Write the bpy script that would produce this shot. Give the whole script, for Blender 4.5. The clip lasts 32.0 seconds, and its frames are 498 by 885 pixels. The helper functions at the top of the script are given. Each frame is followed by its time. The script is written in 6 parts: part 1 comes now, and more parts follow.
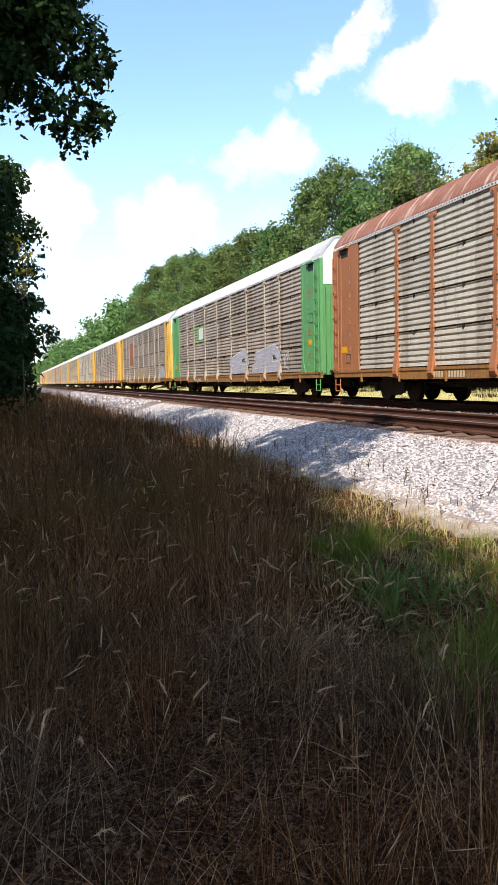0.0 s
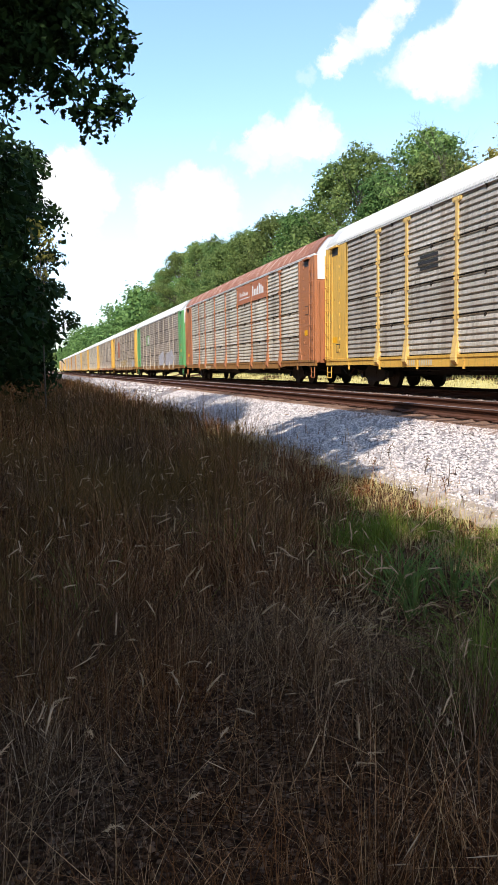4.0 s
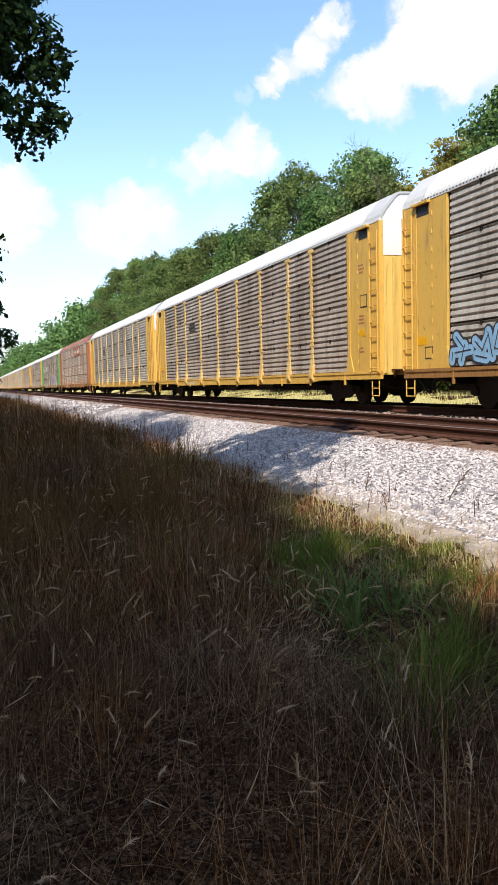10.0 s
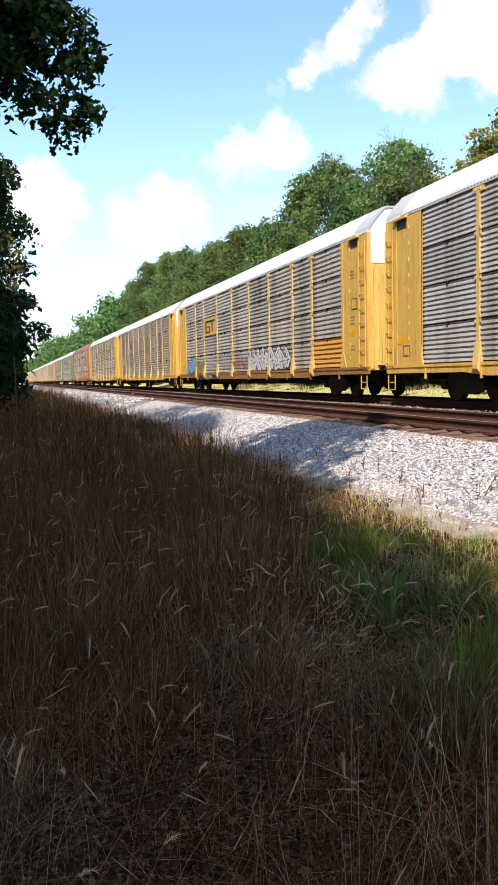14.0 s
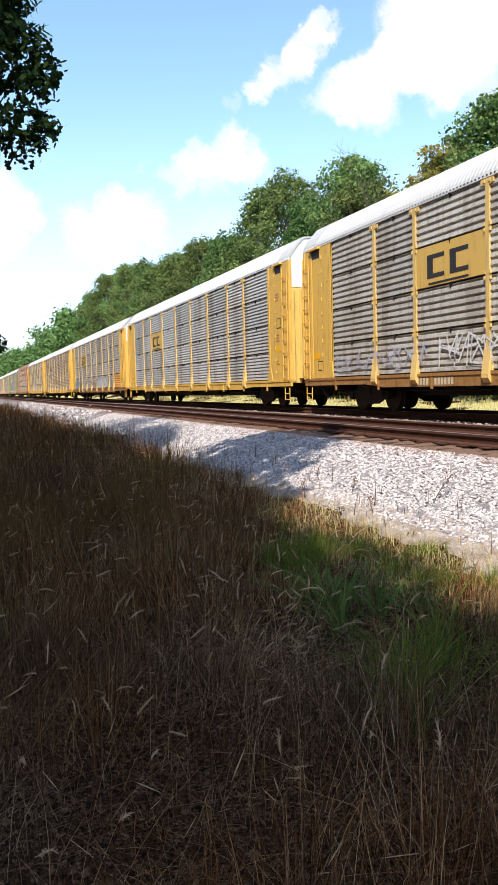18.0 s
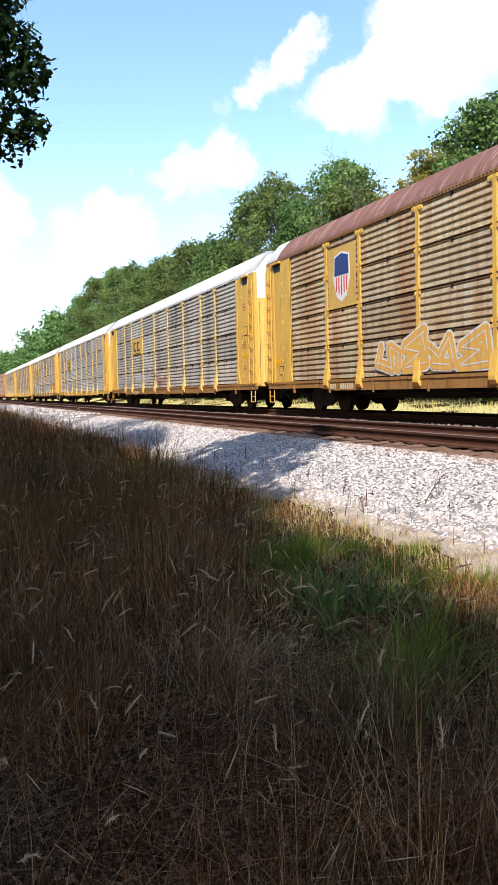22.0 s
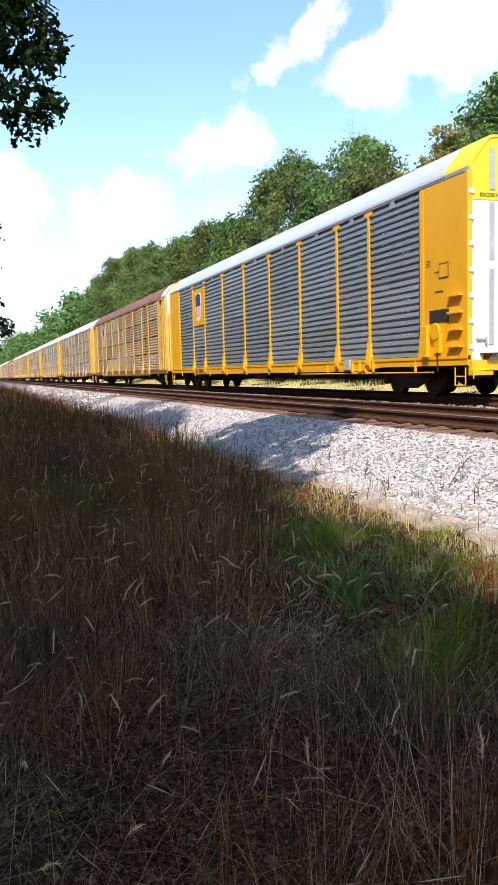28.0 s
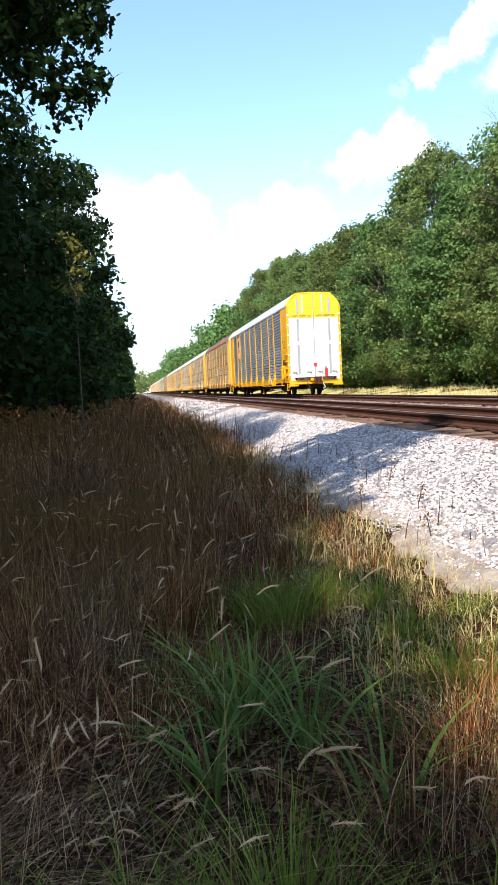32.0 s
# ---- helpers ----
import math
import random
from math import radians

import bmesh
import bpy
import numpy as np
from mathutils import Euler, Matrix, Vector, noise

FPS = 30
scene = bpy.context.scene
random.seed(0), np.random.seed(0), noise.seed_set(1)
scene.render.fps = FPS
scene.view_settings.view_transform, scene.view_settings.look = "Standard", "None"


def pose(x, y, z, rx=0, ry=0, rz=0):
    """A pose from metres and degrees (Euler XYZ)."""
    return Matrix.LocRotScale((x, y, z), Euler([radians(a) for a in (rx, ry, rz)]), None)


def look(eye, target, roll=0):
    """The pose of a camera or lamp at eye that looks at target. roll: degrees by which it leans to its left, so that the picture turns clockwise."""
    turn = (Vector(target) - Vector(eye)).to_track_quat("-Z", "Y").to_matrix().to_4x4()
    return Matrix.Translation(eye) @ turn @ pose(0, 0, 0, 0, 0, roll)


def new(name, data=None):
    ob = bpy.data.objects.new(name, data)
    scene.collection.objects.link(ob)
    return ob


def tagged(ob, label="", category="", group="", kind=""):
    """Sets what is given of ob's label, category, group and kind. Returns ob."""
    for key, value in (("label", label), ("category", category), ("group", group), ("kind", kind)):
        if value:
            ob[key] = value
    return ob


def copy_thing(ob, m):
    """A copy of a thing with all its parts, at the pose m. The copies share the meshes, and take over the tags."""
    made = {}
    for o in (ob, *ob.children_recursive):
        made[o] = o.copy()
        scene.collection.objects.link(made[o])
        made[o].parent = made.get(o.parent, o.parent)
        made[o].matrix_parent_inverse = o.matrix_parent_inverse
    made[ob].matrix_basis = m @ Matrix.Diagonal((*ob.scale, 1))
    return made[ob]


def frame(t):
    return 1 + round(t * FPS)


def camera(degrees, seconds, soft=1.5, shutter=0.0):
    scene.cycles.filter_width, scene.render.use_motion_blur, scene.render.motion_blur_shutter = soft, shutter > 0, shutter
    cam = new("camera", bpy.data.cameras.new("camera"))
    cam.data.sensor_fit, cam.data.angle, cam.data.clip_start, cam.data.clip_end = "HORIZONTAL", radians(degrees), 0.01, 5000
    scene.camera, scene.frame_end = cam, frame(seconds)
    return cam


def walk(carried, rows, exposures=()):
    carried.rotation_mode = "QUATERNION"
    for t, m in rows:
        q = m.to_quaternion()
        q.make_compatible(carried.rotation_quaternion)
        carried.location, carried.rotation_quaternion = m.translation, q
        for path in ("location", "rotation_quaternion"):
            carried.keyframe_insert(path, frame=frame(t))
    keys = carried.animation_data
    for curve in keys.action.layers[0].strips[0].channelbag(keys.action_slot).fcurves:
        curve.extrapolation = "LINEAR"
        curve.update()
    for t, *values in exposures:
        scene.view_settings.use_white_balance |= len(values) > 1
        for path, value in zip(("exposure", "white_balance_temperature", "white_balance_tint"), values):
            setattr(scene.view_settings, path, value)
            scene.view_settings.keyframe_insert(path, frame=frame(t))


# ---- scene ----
FOV = 34.8
cam = camera(FOV, 32.0, soft=0.95)
EYE = 0.745
# seconds, x, y, z from the standing point, heading right of the track, tilt, lean (degrees)
PATH = [
    (0, -0.049, -0.046, -0.014, -16.20, -4.51, -1.14),
    (0.5, -0.057, -0.051, -0.018, -16.11, -4.43, -1.15),
    (1, -0.058, -0.046, -0.021, -15.92, -4.49, -1.09),
    (1.5, -0.039, -0.033, -0.041, -15.66, -4.64, -1.24),
    (2, -0.063, -0.013, -0.017, -15.48, -4.88, -1.23),
    (2.5, -0.041, -0.034, -0.024, -15.22, -5.12, -1.32),
    (4.5, 0.003, 0.048, -0.024, -14.58, -5.40, -0.81),
    (5, 0.031, 0.056, -0.004, -14.39, -4.73, -0.89),
    (5.5, 0.007, 0.017, 0.015, -14.27, -3.99, -0.91),
    (6, -0.021, -0.036, 0.016, -14.59, -3.22, -0.94),
    (6.5, 0.016, 0.004, 0.027, -16.50, -2.49, -1.09),
    (7, 0.088, 0.047, 0.032, -19.69, -2.04, -0.94),
    (7.5, 0.105, 0.014, 0.050, -21.96, -1.90, -0.82),
    (8, 0.093, 0.006, 0.037, -21.98, -2.15, -0.67),
    (8.5, 0.086, 0.007, 0.032, -21.05, -2.79, -0.87),
    (9, 0.067, 0.027, 0.018, -20.15, -3.37, -1.23),
    (9.5, 0.056, 0.069, 0.002, -19.40, -3.88, -1.41),
    (10, 0.015, 0.057, 0.007, -18.87, -4.34, -1.41),
    (10.5, 0.033, 0.103, -0.005, -18.41, -4.59, -1.53),
    (11, 0.017, 0.088, 0.009, -18.08, -4.71, -1.38),
    (11.5, 0.012, 0.106, 0.004, -17.81, -4.71, -1.27),
    (12, 0.017, 0.113, 0.003, -17.51, -4.71, -1.34),
    (12.5, 0.009, 0.113, -0.003, -17.25, -4.68, -1.27),
    (13, 0.007, 0.109, 0.001, -16.95, -4.70, -1.29),
    (13.5, -0.006, 0.103, 0.003, -16.70, -4.71, -1.23),
    (15.5, -0.009, 0.076, 0.015, -16.71, -4.86, -1.26),
    (16, -0.007, 0.078, 0.019, -17.00, -4.89, -1.27),
    (16.5, -0.027, 0.014, 0.020, -17.47, -4.75, -1.30),
    (17, -0.013, 0.011, 0.006, -18.03, -4.50, -1.34),
    (17.5, -0.003, -0.014, 0.008, -18.79, -4.27, -1.44),
    (18, -0.025, -0.089, 0.013, -19.66, -3.99, -1.51),
    (18.5, -0.013, -0.097, -0.003, -20.42, -3.72, -1.67),
    (19, -0.018, -0.115, -0.027, -20.95, -3.49, -1.72),
    (19.5, -0.009, -0.089, -0.060, -21.25, -3.34, -1.70),
    (20, -0.016, -0.095, -0.061, -21.24, -3.30, -1.74),
    (20.5, -0.044, -0.100, -0.055, -21.17, -3.32, -1.60),
    (21, -0.048, -0.075, -0.057, -21.03, -3.38, -1.41),
    (21.5, -0.013, -0.017, -0.056, -20.73, -3.50, -1.42),
    (22, -0.009, -0.004, -0.042, -20.45, -3.71, -1.33),
    (22.5, -0.001, -0.012, -0.044, -20.39, -3.73, -1.39),
    (23, -0.001, -0.020, -0.048, -20.42, -3.61, -1.52),
    (23.5, -0.005, -0.025, -0.046, -20.47, -3.51, -1.54),
    (24, -0.004, -0.019, -0.049, -20.54, -3.49, -1.48),
    (24.5, 0.008, 0.002, -0.062, -20.59, -3.48, -1.60),
    (26.5, -0.002, 0.044, -0.069, -20.55, -4.08, -1.24),
    (27, 0.009, 0.054, -0.050, -20.13, -4.42, -1.37),
    (27.5, -0.003, 0.068, -0.035, -19.66, -4.76, -1.35),
    (28, 0.006, 0.102, -0.019, -19.07, -5.09, -1.44),
    (28.5, 0.012, 0.136, -0.006, -18.19, -5.43, -1.58),
    (29, 0.066, 0.074, -0.133, -16.88, -5.12, -1.96),
    (29.5, 0.209, 0.922, -0.118, -15.13, -4.78, -2.41),
    (30, 0.409, 1.592, -0.050, -12.89, -4.65, -3.95),
    (30.5, 0.921, 1.877, -0.066, -12.05, -3.80, -4.03),
    (31, 1.369, 1.919, -0.204, -12.27, -3.14, -2.48),
    (31.5, 1.962, 1.483, -0.236, -9.11, -3.20, -3.72),
    (31.9, 1.995, 1.592, -0.187, -7.57, -3.56, -3.30),
    (32, 2.021, 1.763, -0.185, -7.65, -3.93, -2.59),
]


def cam_pose(x, y, z, yaw, pitch, roll):
    return pose(x, y, z + EYE) @ pose(0, 0, 0, 0, 0, yaw) @ pose(0, 0, 0, 90 + pitch) @ pose(0, 0, 0, 0, 0, roll)


walk(cam, [(t, cam_pose(*r)) for t, *r in PATH], exposures=[(0.0, 0.4), (5.0, 0.45), (9.0, 0.26), (13.0, 0.32), (16.0, 0.36), (20.0, 0.4), (24.0, 0.48), (28.0, 0.42), (30.8, 0.45), (32.0, 0.6)])

# ---- sky and sun ----
SUN_AZ, SUN_EL = radians(213), radians(50)
to_sun = Vector((math.sin(SUN_AZ) * math.cos(SUN_EL), math.cos(SUN_AZ) * math.cos(SUN_EL), math.sin(SUN_EL)))
sun = new("sun", bpy.data.lights.new("sun", "SUN"))
sun.data.energy, sun.data.angle, sun.data.color = 4.9, radians(0.53), (1.0, 0.93, 0.82)
sun.matrix_world = look(to_sun * 100, (0, 0, 0))


class Nodes:
    """Short-hand for a node tree."""

    def __init__(self, tree):
        self.tree = tree
        tree.nodes.clear()

    def add(self, kind, _ins=None, **attrs):
        n = self.tree.nodes.new(kind)
        for k, v in attrs.items():
            setattr(n, k, v)
        for k, v in (_ins or {}).items():
            if isinstance(v, bpy.types.NodeSocket):
                self.tree.links.new(v, n.inputs[k])
            else:
                n.inputs[k].default_value = v
        return n

    def math(self, op, a, b=0.0, clamp=False):
        n = self.add("ShaderNodeMath", {0: a, 1: b}, operation=op, use_clamp=clamp)
        return n.outputs[0]

    def ramp(self, fac, stops, interp="LINEAR"):
        n = self.add("ShaderNodeValToRGB", {0: fac})
        n.color_ramp.interpolation = interp
        while len(n.color_ramp.elements) < len(stops):
            n.color_ramp.elements.new(0.5)
        for e, (p, c) in zip(n.color_ramp.elements, stops):
            e.position, e.color = p, (*c, 1) if len(c) == 3 else c
        return n.outputs[0]

    def noise(self, vec, scale, detail=3.0, rough=0.55, distort=0.0):
        n = self.add("ShaderNodeTexNoise", {"Vector": vec, "Scale": scale, "Detail": detail, "Roughness": rough, "Distortion": distort})
        return n.outputs[0]

    def mix(self, fac, a, b, blend="MIX"):
        n = self.add("ShaderNodeMix", None, data_type="RGBA", blend_type=blend)
        for i, v in ((0, fac), (6, a), (7, b)):
            if isinstance(v, bpy.types.NodeSocket):
                self.tree.links.new(v, n.inputs[i])
            else:
                n.inputs[i].default_value = v if i == 0 else (*v, 1)[:4]
        return n.outputs[2]


def build_world():
    w = bpy.data.worlds.new("sky")
    scene.world = w
    w.use_nodes = True
    k = Nodes(w.node_tree)
    sky = k.add("ShaderNodeTexSky", None, sky_type="NISHITA", sun_disc=False, sun_elevation=SUN_EL, sun_rotation=SUN_AZ,
                air_density=1.0, dust_density=0.6, ozone_density=1.4)
    d = k.add("ShaderNodeTexCoord").outputs["Generated"]
    warp = k.add("ShaderNodeTexNoise", {"Vector": d, "Scale": 17.0, "Detail": 9.0, "Roughness": 0.66})
    off = k.add("ShaderNodeVectorMath", {0: warp.outputs["Color"], 1: (0.5, 0.5, 0.5)}, operation="SUBTRACT").outputs[0]
    off = k.add("ShaderNodeVectorMath", {0: off, "Scale": 0.085}, operation="SCALE").outputs[0]
    dd = k.add("ShaderNodeVectorMath", {0: d, 1: off}, operation="ADD").outputs[0]
    dd = k.add("ShaderNodeVectorMath", {0: dd}, operation="NORMALIZE").outputs[0]
    total = None
    # cumulus puffs: heading right of the track, height above the horizon, radius (degrees), strength
    for az, el, rad, s in CLOUDS:
        a, e = radians(az), radians(el)
        c = (math.sin(a) * math.cos(e), math.cos(a) * math.cos(e), math.sin(e))
        dot = k.add("ShaderNodeVectorMath", {0: dd, 1: c}, operation="DOT_PRODUCT").outputs["Value"]
        cr = math.cos(radians(rad))
        f = k.add("ShaderNodeMapRange", {0: dot, 1: 1 - (1 - cr) * 1.9, 2: 1.0, 3: 0.0, 4: s}, interpolation_type="SMOOTHSTEP").outputs[0]
        total = f if total is None else k.math("ADD", total, f)
    wisp = k.noise(d, 5.0, 8.0, 0.62, 0.6)
    total = k.math("ADD", total, k.math("MULTIPLY", k.math("SUBTRACT", wisp, 0.6), 0.8))
    mask = k.add("ShaderNodeMapRange", {0: total, 1: 0.0, 2: 1.35, 3: 0.0, 4: 1.0}, interpolation_type="SMOOTHSTEP").outputs[0]
    # paler towards the horizon
    z = k.add("ShaderNodeSeparateXYZ", {0: d}).outputs[2]
    haze = k.add("ShaderNodeMapRange", {0: z, 1: 0.0, 2: 0.34, 3: 0.55, 4: 0.0}, interpolation_type="SMOOTHSTEP").outputs[0]
    blue = k.mix(1.0, sky.outputs[0], SKY_TINT, "MULTIPLY")
    col = k.mix(haze, blue, (10.0, 11.2, 12.2))
    col = k.mix(mask, col, (11.2, 11.4, 11.6))
    bg = k.add("ShaderNodeBackground", {"Color": col, "Strength": 0.075})
    k.tree.links.new(bg.outputs[0], k.add("ShaderNodeOutputWorld").inputs[0])


SKY_TINT = (2.9, 3.16, 3.28)
CLOUDS = [
    (20.4, 19.8, 0.81, 1), (21.6, 20.5, 1.02, 1), (23.0, 21.4, 1.3, 1), (24.4, 22.4, 1.22, 1), (25.6, 23.1, 0.98, 1), (18.6, 19.0, 0.65, 0.5),
    (25.9, 19.2, 1.55, 1), (27.8, 19.4, 1.83, 1), (29.7, 20.5, 2.04, 1), (31.6, 21.6, 2.24, 1), (33.8, 22.0, 2.85, 1), (29.3, 17.8, 1.22, 0.7), (36.2, 21.3, 3.4, 1),
    (33.4, 19.8, 1.63, 0.7), (31.9, 24.1, 2.44, 1), (35.5, 24.8, 4.48, 1),
    (16.4, 15.9, 1.14, 1), (18.4, 16.4, 1.42, 1), (19.9, 15.8, 1.42, 1), (15.2, 14.6, 1.14, 0.9), (21.3, 15.2, 0.9, 0.7), (17.5, 14.8, 1.22, 0.8),
    (8.3, 11.4, 1.34, 1), (10.4, 12.7, 1.55, 1), (12.3, 12.1, 1.63, 1), (13.7, 10.9, 1.22, 0.8), (9.9, 10.8, 1.71, 1), (8.3, 9.7, 1.22, 0.6), (11.8, 9.9, 1.47, 0.6),
    (1.6, 13.0, 1.55, 1), (3.2, 13.4, 1.55, 1), (4.6, 12.3, 1.14, 1), (2.4, 11.0, 1.9, 1), (3.3, 9.6, 1.22, 0.6), (-1.6, 12.4, 3.0, 1),
    (6.6, 6.1, 1.83, 0.45), (2.7, 4.5, 2.44, 0.5), (17.4, 11.2, 1.47, 0.5), (13.2, 15.5, 0.57, 0.45), (-0.4, 1.5, 3.26, 0.5), (50.0, 30.0, 6.0, 0.8),
]
build_world()

# ---- materials ----
MATS = {}
SHEETS = {}


def material(name, build):
    if name not in MATS:
        m = bpy.data.materials.new(name)
        m.use_nodes = True
        k = Nodes(m.node_tree)
        bsdf = k.add("ShaderNodeBsdfPrincipled")
        k.bsdf = bsdf
        build(k, bsdf)
        k.tree.links.new(bsdf.outputs[0], k.add("ShaderNodeOutputMaterial").inputs[0])
        MATS[name] = m
    return MATS[name]


def put(k, socket, value):
    if isinstance(value, bpy.types.NodeSocket):
        k.tree.links.new(value, socket)
    else:
        socket.default_value = value if not isinstance(value, tuple) or len(value) == 4 else (*value, 1)


def bump(k, height, strength, dist=0.02):
    put(k, k.bsdf.inputs["Normal"], k.add("ShaderNodeBump", {"Height": height, "Strength": strength, "Distance": dist}).outputs[0])


def obj_coord(k):
    return k.add("ShaderNodeTexCoord").outputs["Object"]


def stretched(k, vec, sx, sy, sz):
    return k.add("ShaderNodeMapping", {"Vector": vec, "Scale": (sx, sy, sz)}).outputs[0]


def geo_pos(k):
    return k.add("ShaderNodeNewGeometry").outputs["Position"]


def painted(name, colour, wear=0.25, rust=(0.16, 0.07, 0.035), rough=0.5, dirt=(0.12, 0.09, 0.07)):
    """Railway paint with vertical dirt runs and rust spots."""

    def build(k, b):
        v = obj_coord(k)
        rnd = k.add("ShaderNodeObjectInfo").outputs["Random"]
        v = k.add("ShaderNodeVectorMath", {0: v, 1: k.add("ShaderNodeCombineXYZ", {0: k.math("MULTIPLY", rnd, 31.0), 1: k.math("MULTIPLY", rnd, 17.0)}).outputs[0]}, operation="ADD").outputs[0]
        runs = k.noise(stretched(k, v, 3.0, 3.0, 0.35), 3.0, 5.0, 0.65)
        spots = k.noise(v, 7.0, 6.0, 0.7)
        c = k.mix(k.ramp(k.noise(v, 0.7, 3.0), [(0.3, (0, 0, 0)), (0.8, (0.35,) * 3)]), colour, tuple(x * 0.72 for x in colour))
        c = k.mix(k.ramp(runs, [(0.52, (0, 0, 0)), (0.78, (min(1, wear * 2.2),) * 3)]), c, dirt)
        c = k.mix(k.ramp(spots, [(0.66 - wear * 0.16, (0, 0, 0)), (0.74, (min(1, wear * 2.6),) * 3)]), c, rust)
        put(k, b.inputs["Base Color"], c)
        put(k, b.inputs["Roughness"], k.ramp(spots, [(0.3, (rough,) * 3), (0.8, (min(1, rough + 0.25),) * 3)]))
        bump(k, spots, 0.12, 0.01)

    return material(name, build)


def galvanised(name, colour, stain, amount=0.5, metal=0.2, rough=0.5, streak=(0.62, 0.57, 0.5), stripes=None, ref=None, rust=None, rusty=0.6):
    """Corrugated zinc sheet, oxidised, with dirt runs under the ribs."""

    def build(k, b):
        rnd = k.add("ShaderNodeObjectInfo").outputs["Random"]
        if ref:
            v = k.add("ShaderNodeTexCoord", None, object=ref).outputs["Object"]
        else:
            v = obj_coord(k)
            v = k.add("ShaderNodeVectorMath", {0: v, 1: k.add("ShaderNodeCombineXYZ", {1: k.math("MULTIPLY", rnd, 40.0), 2: k.math("MULTIPLY", rnd, 23.0)}).outputs[0]}, operation="ADD").outputs[0]
        big = k.noise(v, 0.55, 4.0, 0.6)
        runs = k.noise(stretched(k, v, 2.0, 2.6, 0.3), 2.6, 6.0, 0.68)
        along = k.noise(stretched(k, v, 1.0, 0.25, 7.0), 2.0, 4.0, 0.6)
        fine = k.noise(v, 38.0, 3.0, 0.7)
        c = k.mix(k.ramp(big, [(0.3, (0, 0, 0)), (0.75, (0.6,) * 3)]), colour, streak)
        c = k.mix(k.ramp(runs, [(0.62 - 0.22 * amount, (0, 0, 0)), (0.86, (min(1.0, 0.35 + amount),) * 3)]), c, stain)
        c = k.mix(k.ramp(along, [(0.5, (0, 0, 0)), (0.8, (0.55 * amount,) * 3)]), c, tuple(x * 0.6 for x in stain))
        c = k.mix(k.math("MULTIPLY", fine, 0.16), c, (0.2, 0.19, 0.17))
        if rust:
            fall = k.noise(stretched(k, v, 0.0, 1.0, 0.07), 1.1, 6.0, 0.62)
            c = k.mix(k.ramp(fall, [(0.62 - 0.2 * rusty, (0, 0, 0)), (0.66, (rusty,) * 3)]), c, rust)
            spl = k.noise(stretched(k, v, 0.0, 2.2, 0.5), 1.7, 7.0, 0.75)
            c = k.mix(k.ramp(spl, [(0.56, (0, 0, 0)), (0.7, (0.6,) * 3)]), c, tuple(x * 0.45 for x in rust))
        if stripes:
            bands = k.noise(stretched(k, v, 0.35, 3.2, 0.35), 1.6, 6.0, 0.7)
            c = k.mix(k.ramp(bands, [(0.53, (0, 0, 0)), (0.64, (0.8,) * 3)]), c, stripes)
        tone = k.add("ShaderNodeMapRange", {0: rnd, 3: 0.82, 4: 1.12}).outputs[0]
        hsv = k.add("ShaderNodeHueSaturation", {"Color": c, "Value": tone})
        put(k, b.inputs["Base Color"], hsv.outputs[0])
        put(k, b.inputs["Metallic"], metal)
        put(k, b.inputs["Roughness"], k.ramp(runs, [(0.3, (rough,) * 3), (0.75, (min(1, rough + 0.3),) * 3)]))
        bump(k, fine, 0.08, 0.004)

    m = material(name, build)
    SHEETS[name] = dict(colour=colour, stain=stain, amount=amount, metal=metal, rough=rough, streak=streak)
    return m


def plain(name, colour, rough=0.7, metal=0.0, vary=0.35, scale=6.0, bumpy=0.2, spread=None, sheen=0.5):
    def build(k, b):
        v = geo_pos(k) if spread else obj_coord(k)
        n1, n2 = k.noise(v, scale, 5.0, 0.65), k.noise(v, scale * 0.13, 3.0)
        dark = tuple(x * (1 - vary) for x in colour)
        c = k.mix(n1, dark, tuple(min(1, x * (1 + vary)) for x in colour))
        c = k.mix(k.ramp(n2, [(0.35, (0, 0, 0)), (0.7, (0.6,) * 3)]), c, spread or dark)
        put(k, b.inputs["Base Color"], c)
        put(k, b.inputs["Roughness"], rough)
        put(k, b.inputs["Metallic"], metal)
        put(k, b.inputs["Specular IOR Level"], sheen)
        bump(k, n1, bumpy, 0.02)

    return material(name, build)


def leafy(name, low, high, trans=0.35, swing=(0.483, 0.54)):
    """Leaves: each clump of its own tone, light passing through."""

    def build(k, b):
        isl = k.add("ShaderNodeNewGeometry").outputs["Random Per Island"]
        rnd = k.add("ShaderNodeObjectInfo").outputs["Random"]
        n = k.noise(geo_pos(k), 0.5, 3.0)
        f = k.math("ADD", k.math("MULTIPLY", isl, 0.65), k.math("MULTIPLY", n, 0.35))
        c = k.mix(f, low, high)
        hs = k.add("ShaderNodeHueSaturation", {"Color": c, "Hue": k.add("ShaderNodeMapRange", {0: rnd, 3: swing[0], 4: swing[1]}).outputs[0],
                                               "Value": k.add("ShaderNodeMapRange", {0: k.math("FRACT", k.math("MULTIPLY", rnd, 7.3)), 3: 0.75, 4: 1.25}).outputs[0]})
        put(k, b.inputs["Base Color"], hs.outputs[0])
        put(k, b.inputs["Roughness"], 0.7)
        put(k, b.inputs["Specular IOR Level"], 0.06)
        t = k.add("ShaderNodeBsdfTranslucent", {"Color": hs.outputs[0]})
        m = k.add("ShaderNodeMixShader", {0: trans, 1: b.outputs[0], 2: t.outputs[0]})
        k.out = m

    m = material(name, build)
    tree = m.node_tree
    out = [n for n in tree.nodes if n.bl_idname == "ShaderNodeOutputMaterial"][0]
    mixn = [n for n in tree.nodes if n.bl_idname == "ShaderNodeMixShader"][0]
    tree.links.new(mixn.outputs[0], out.inputs[0])
    return m


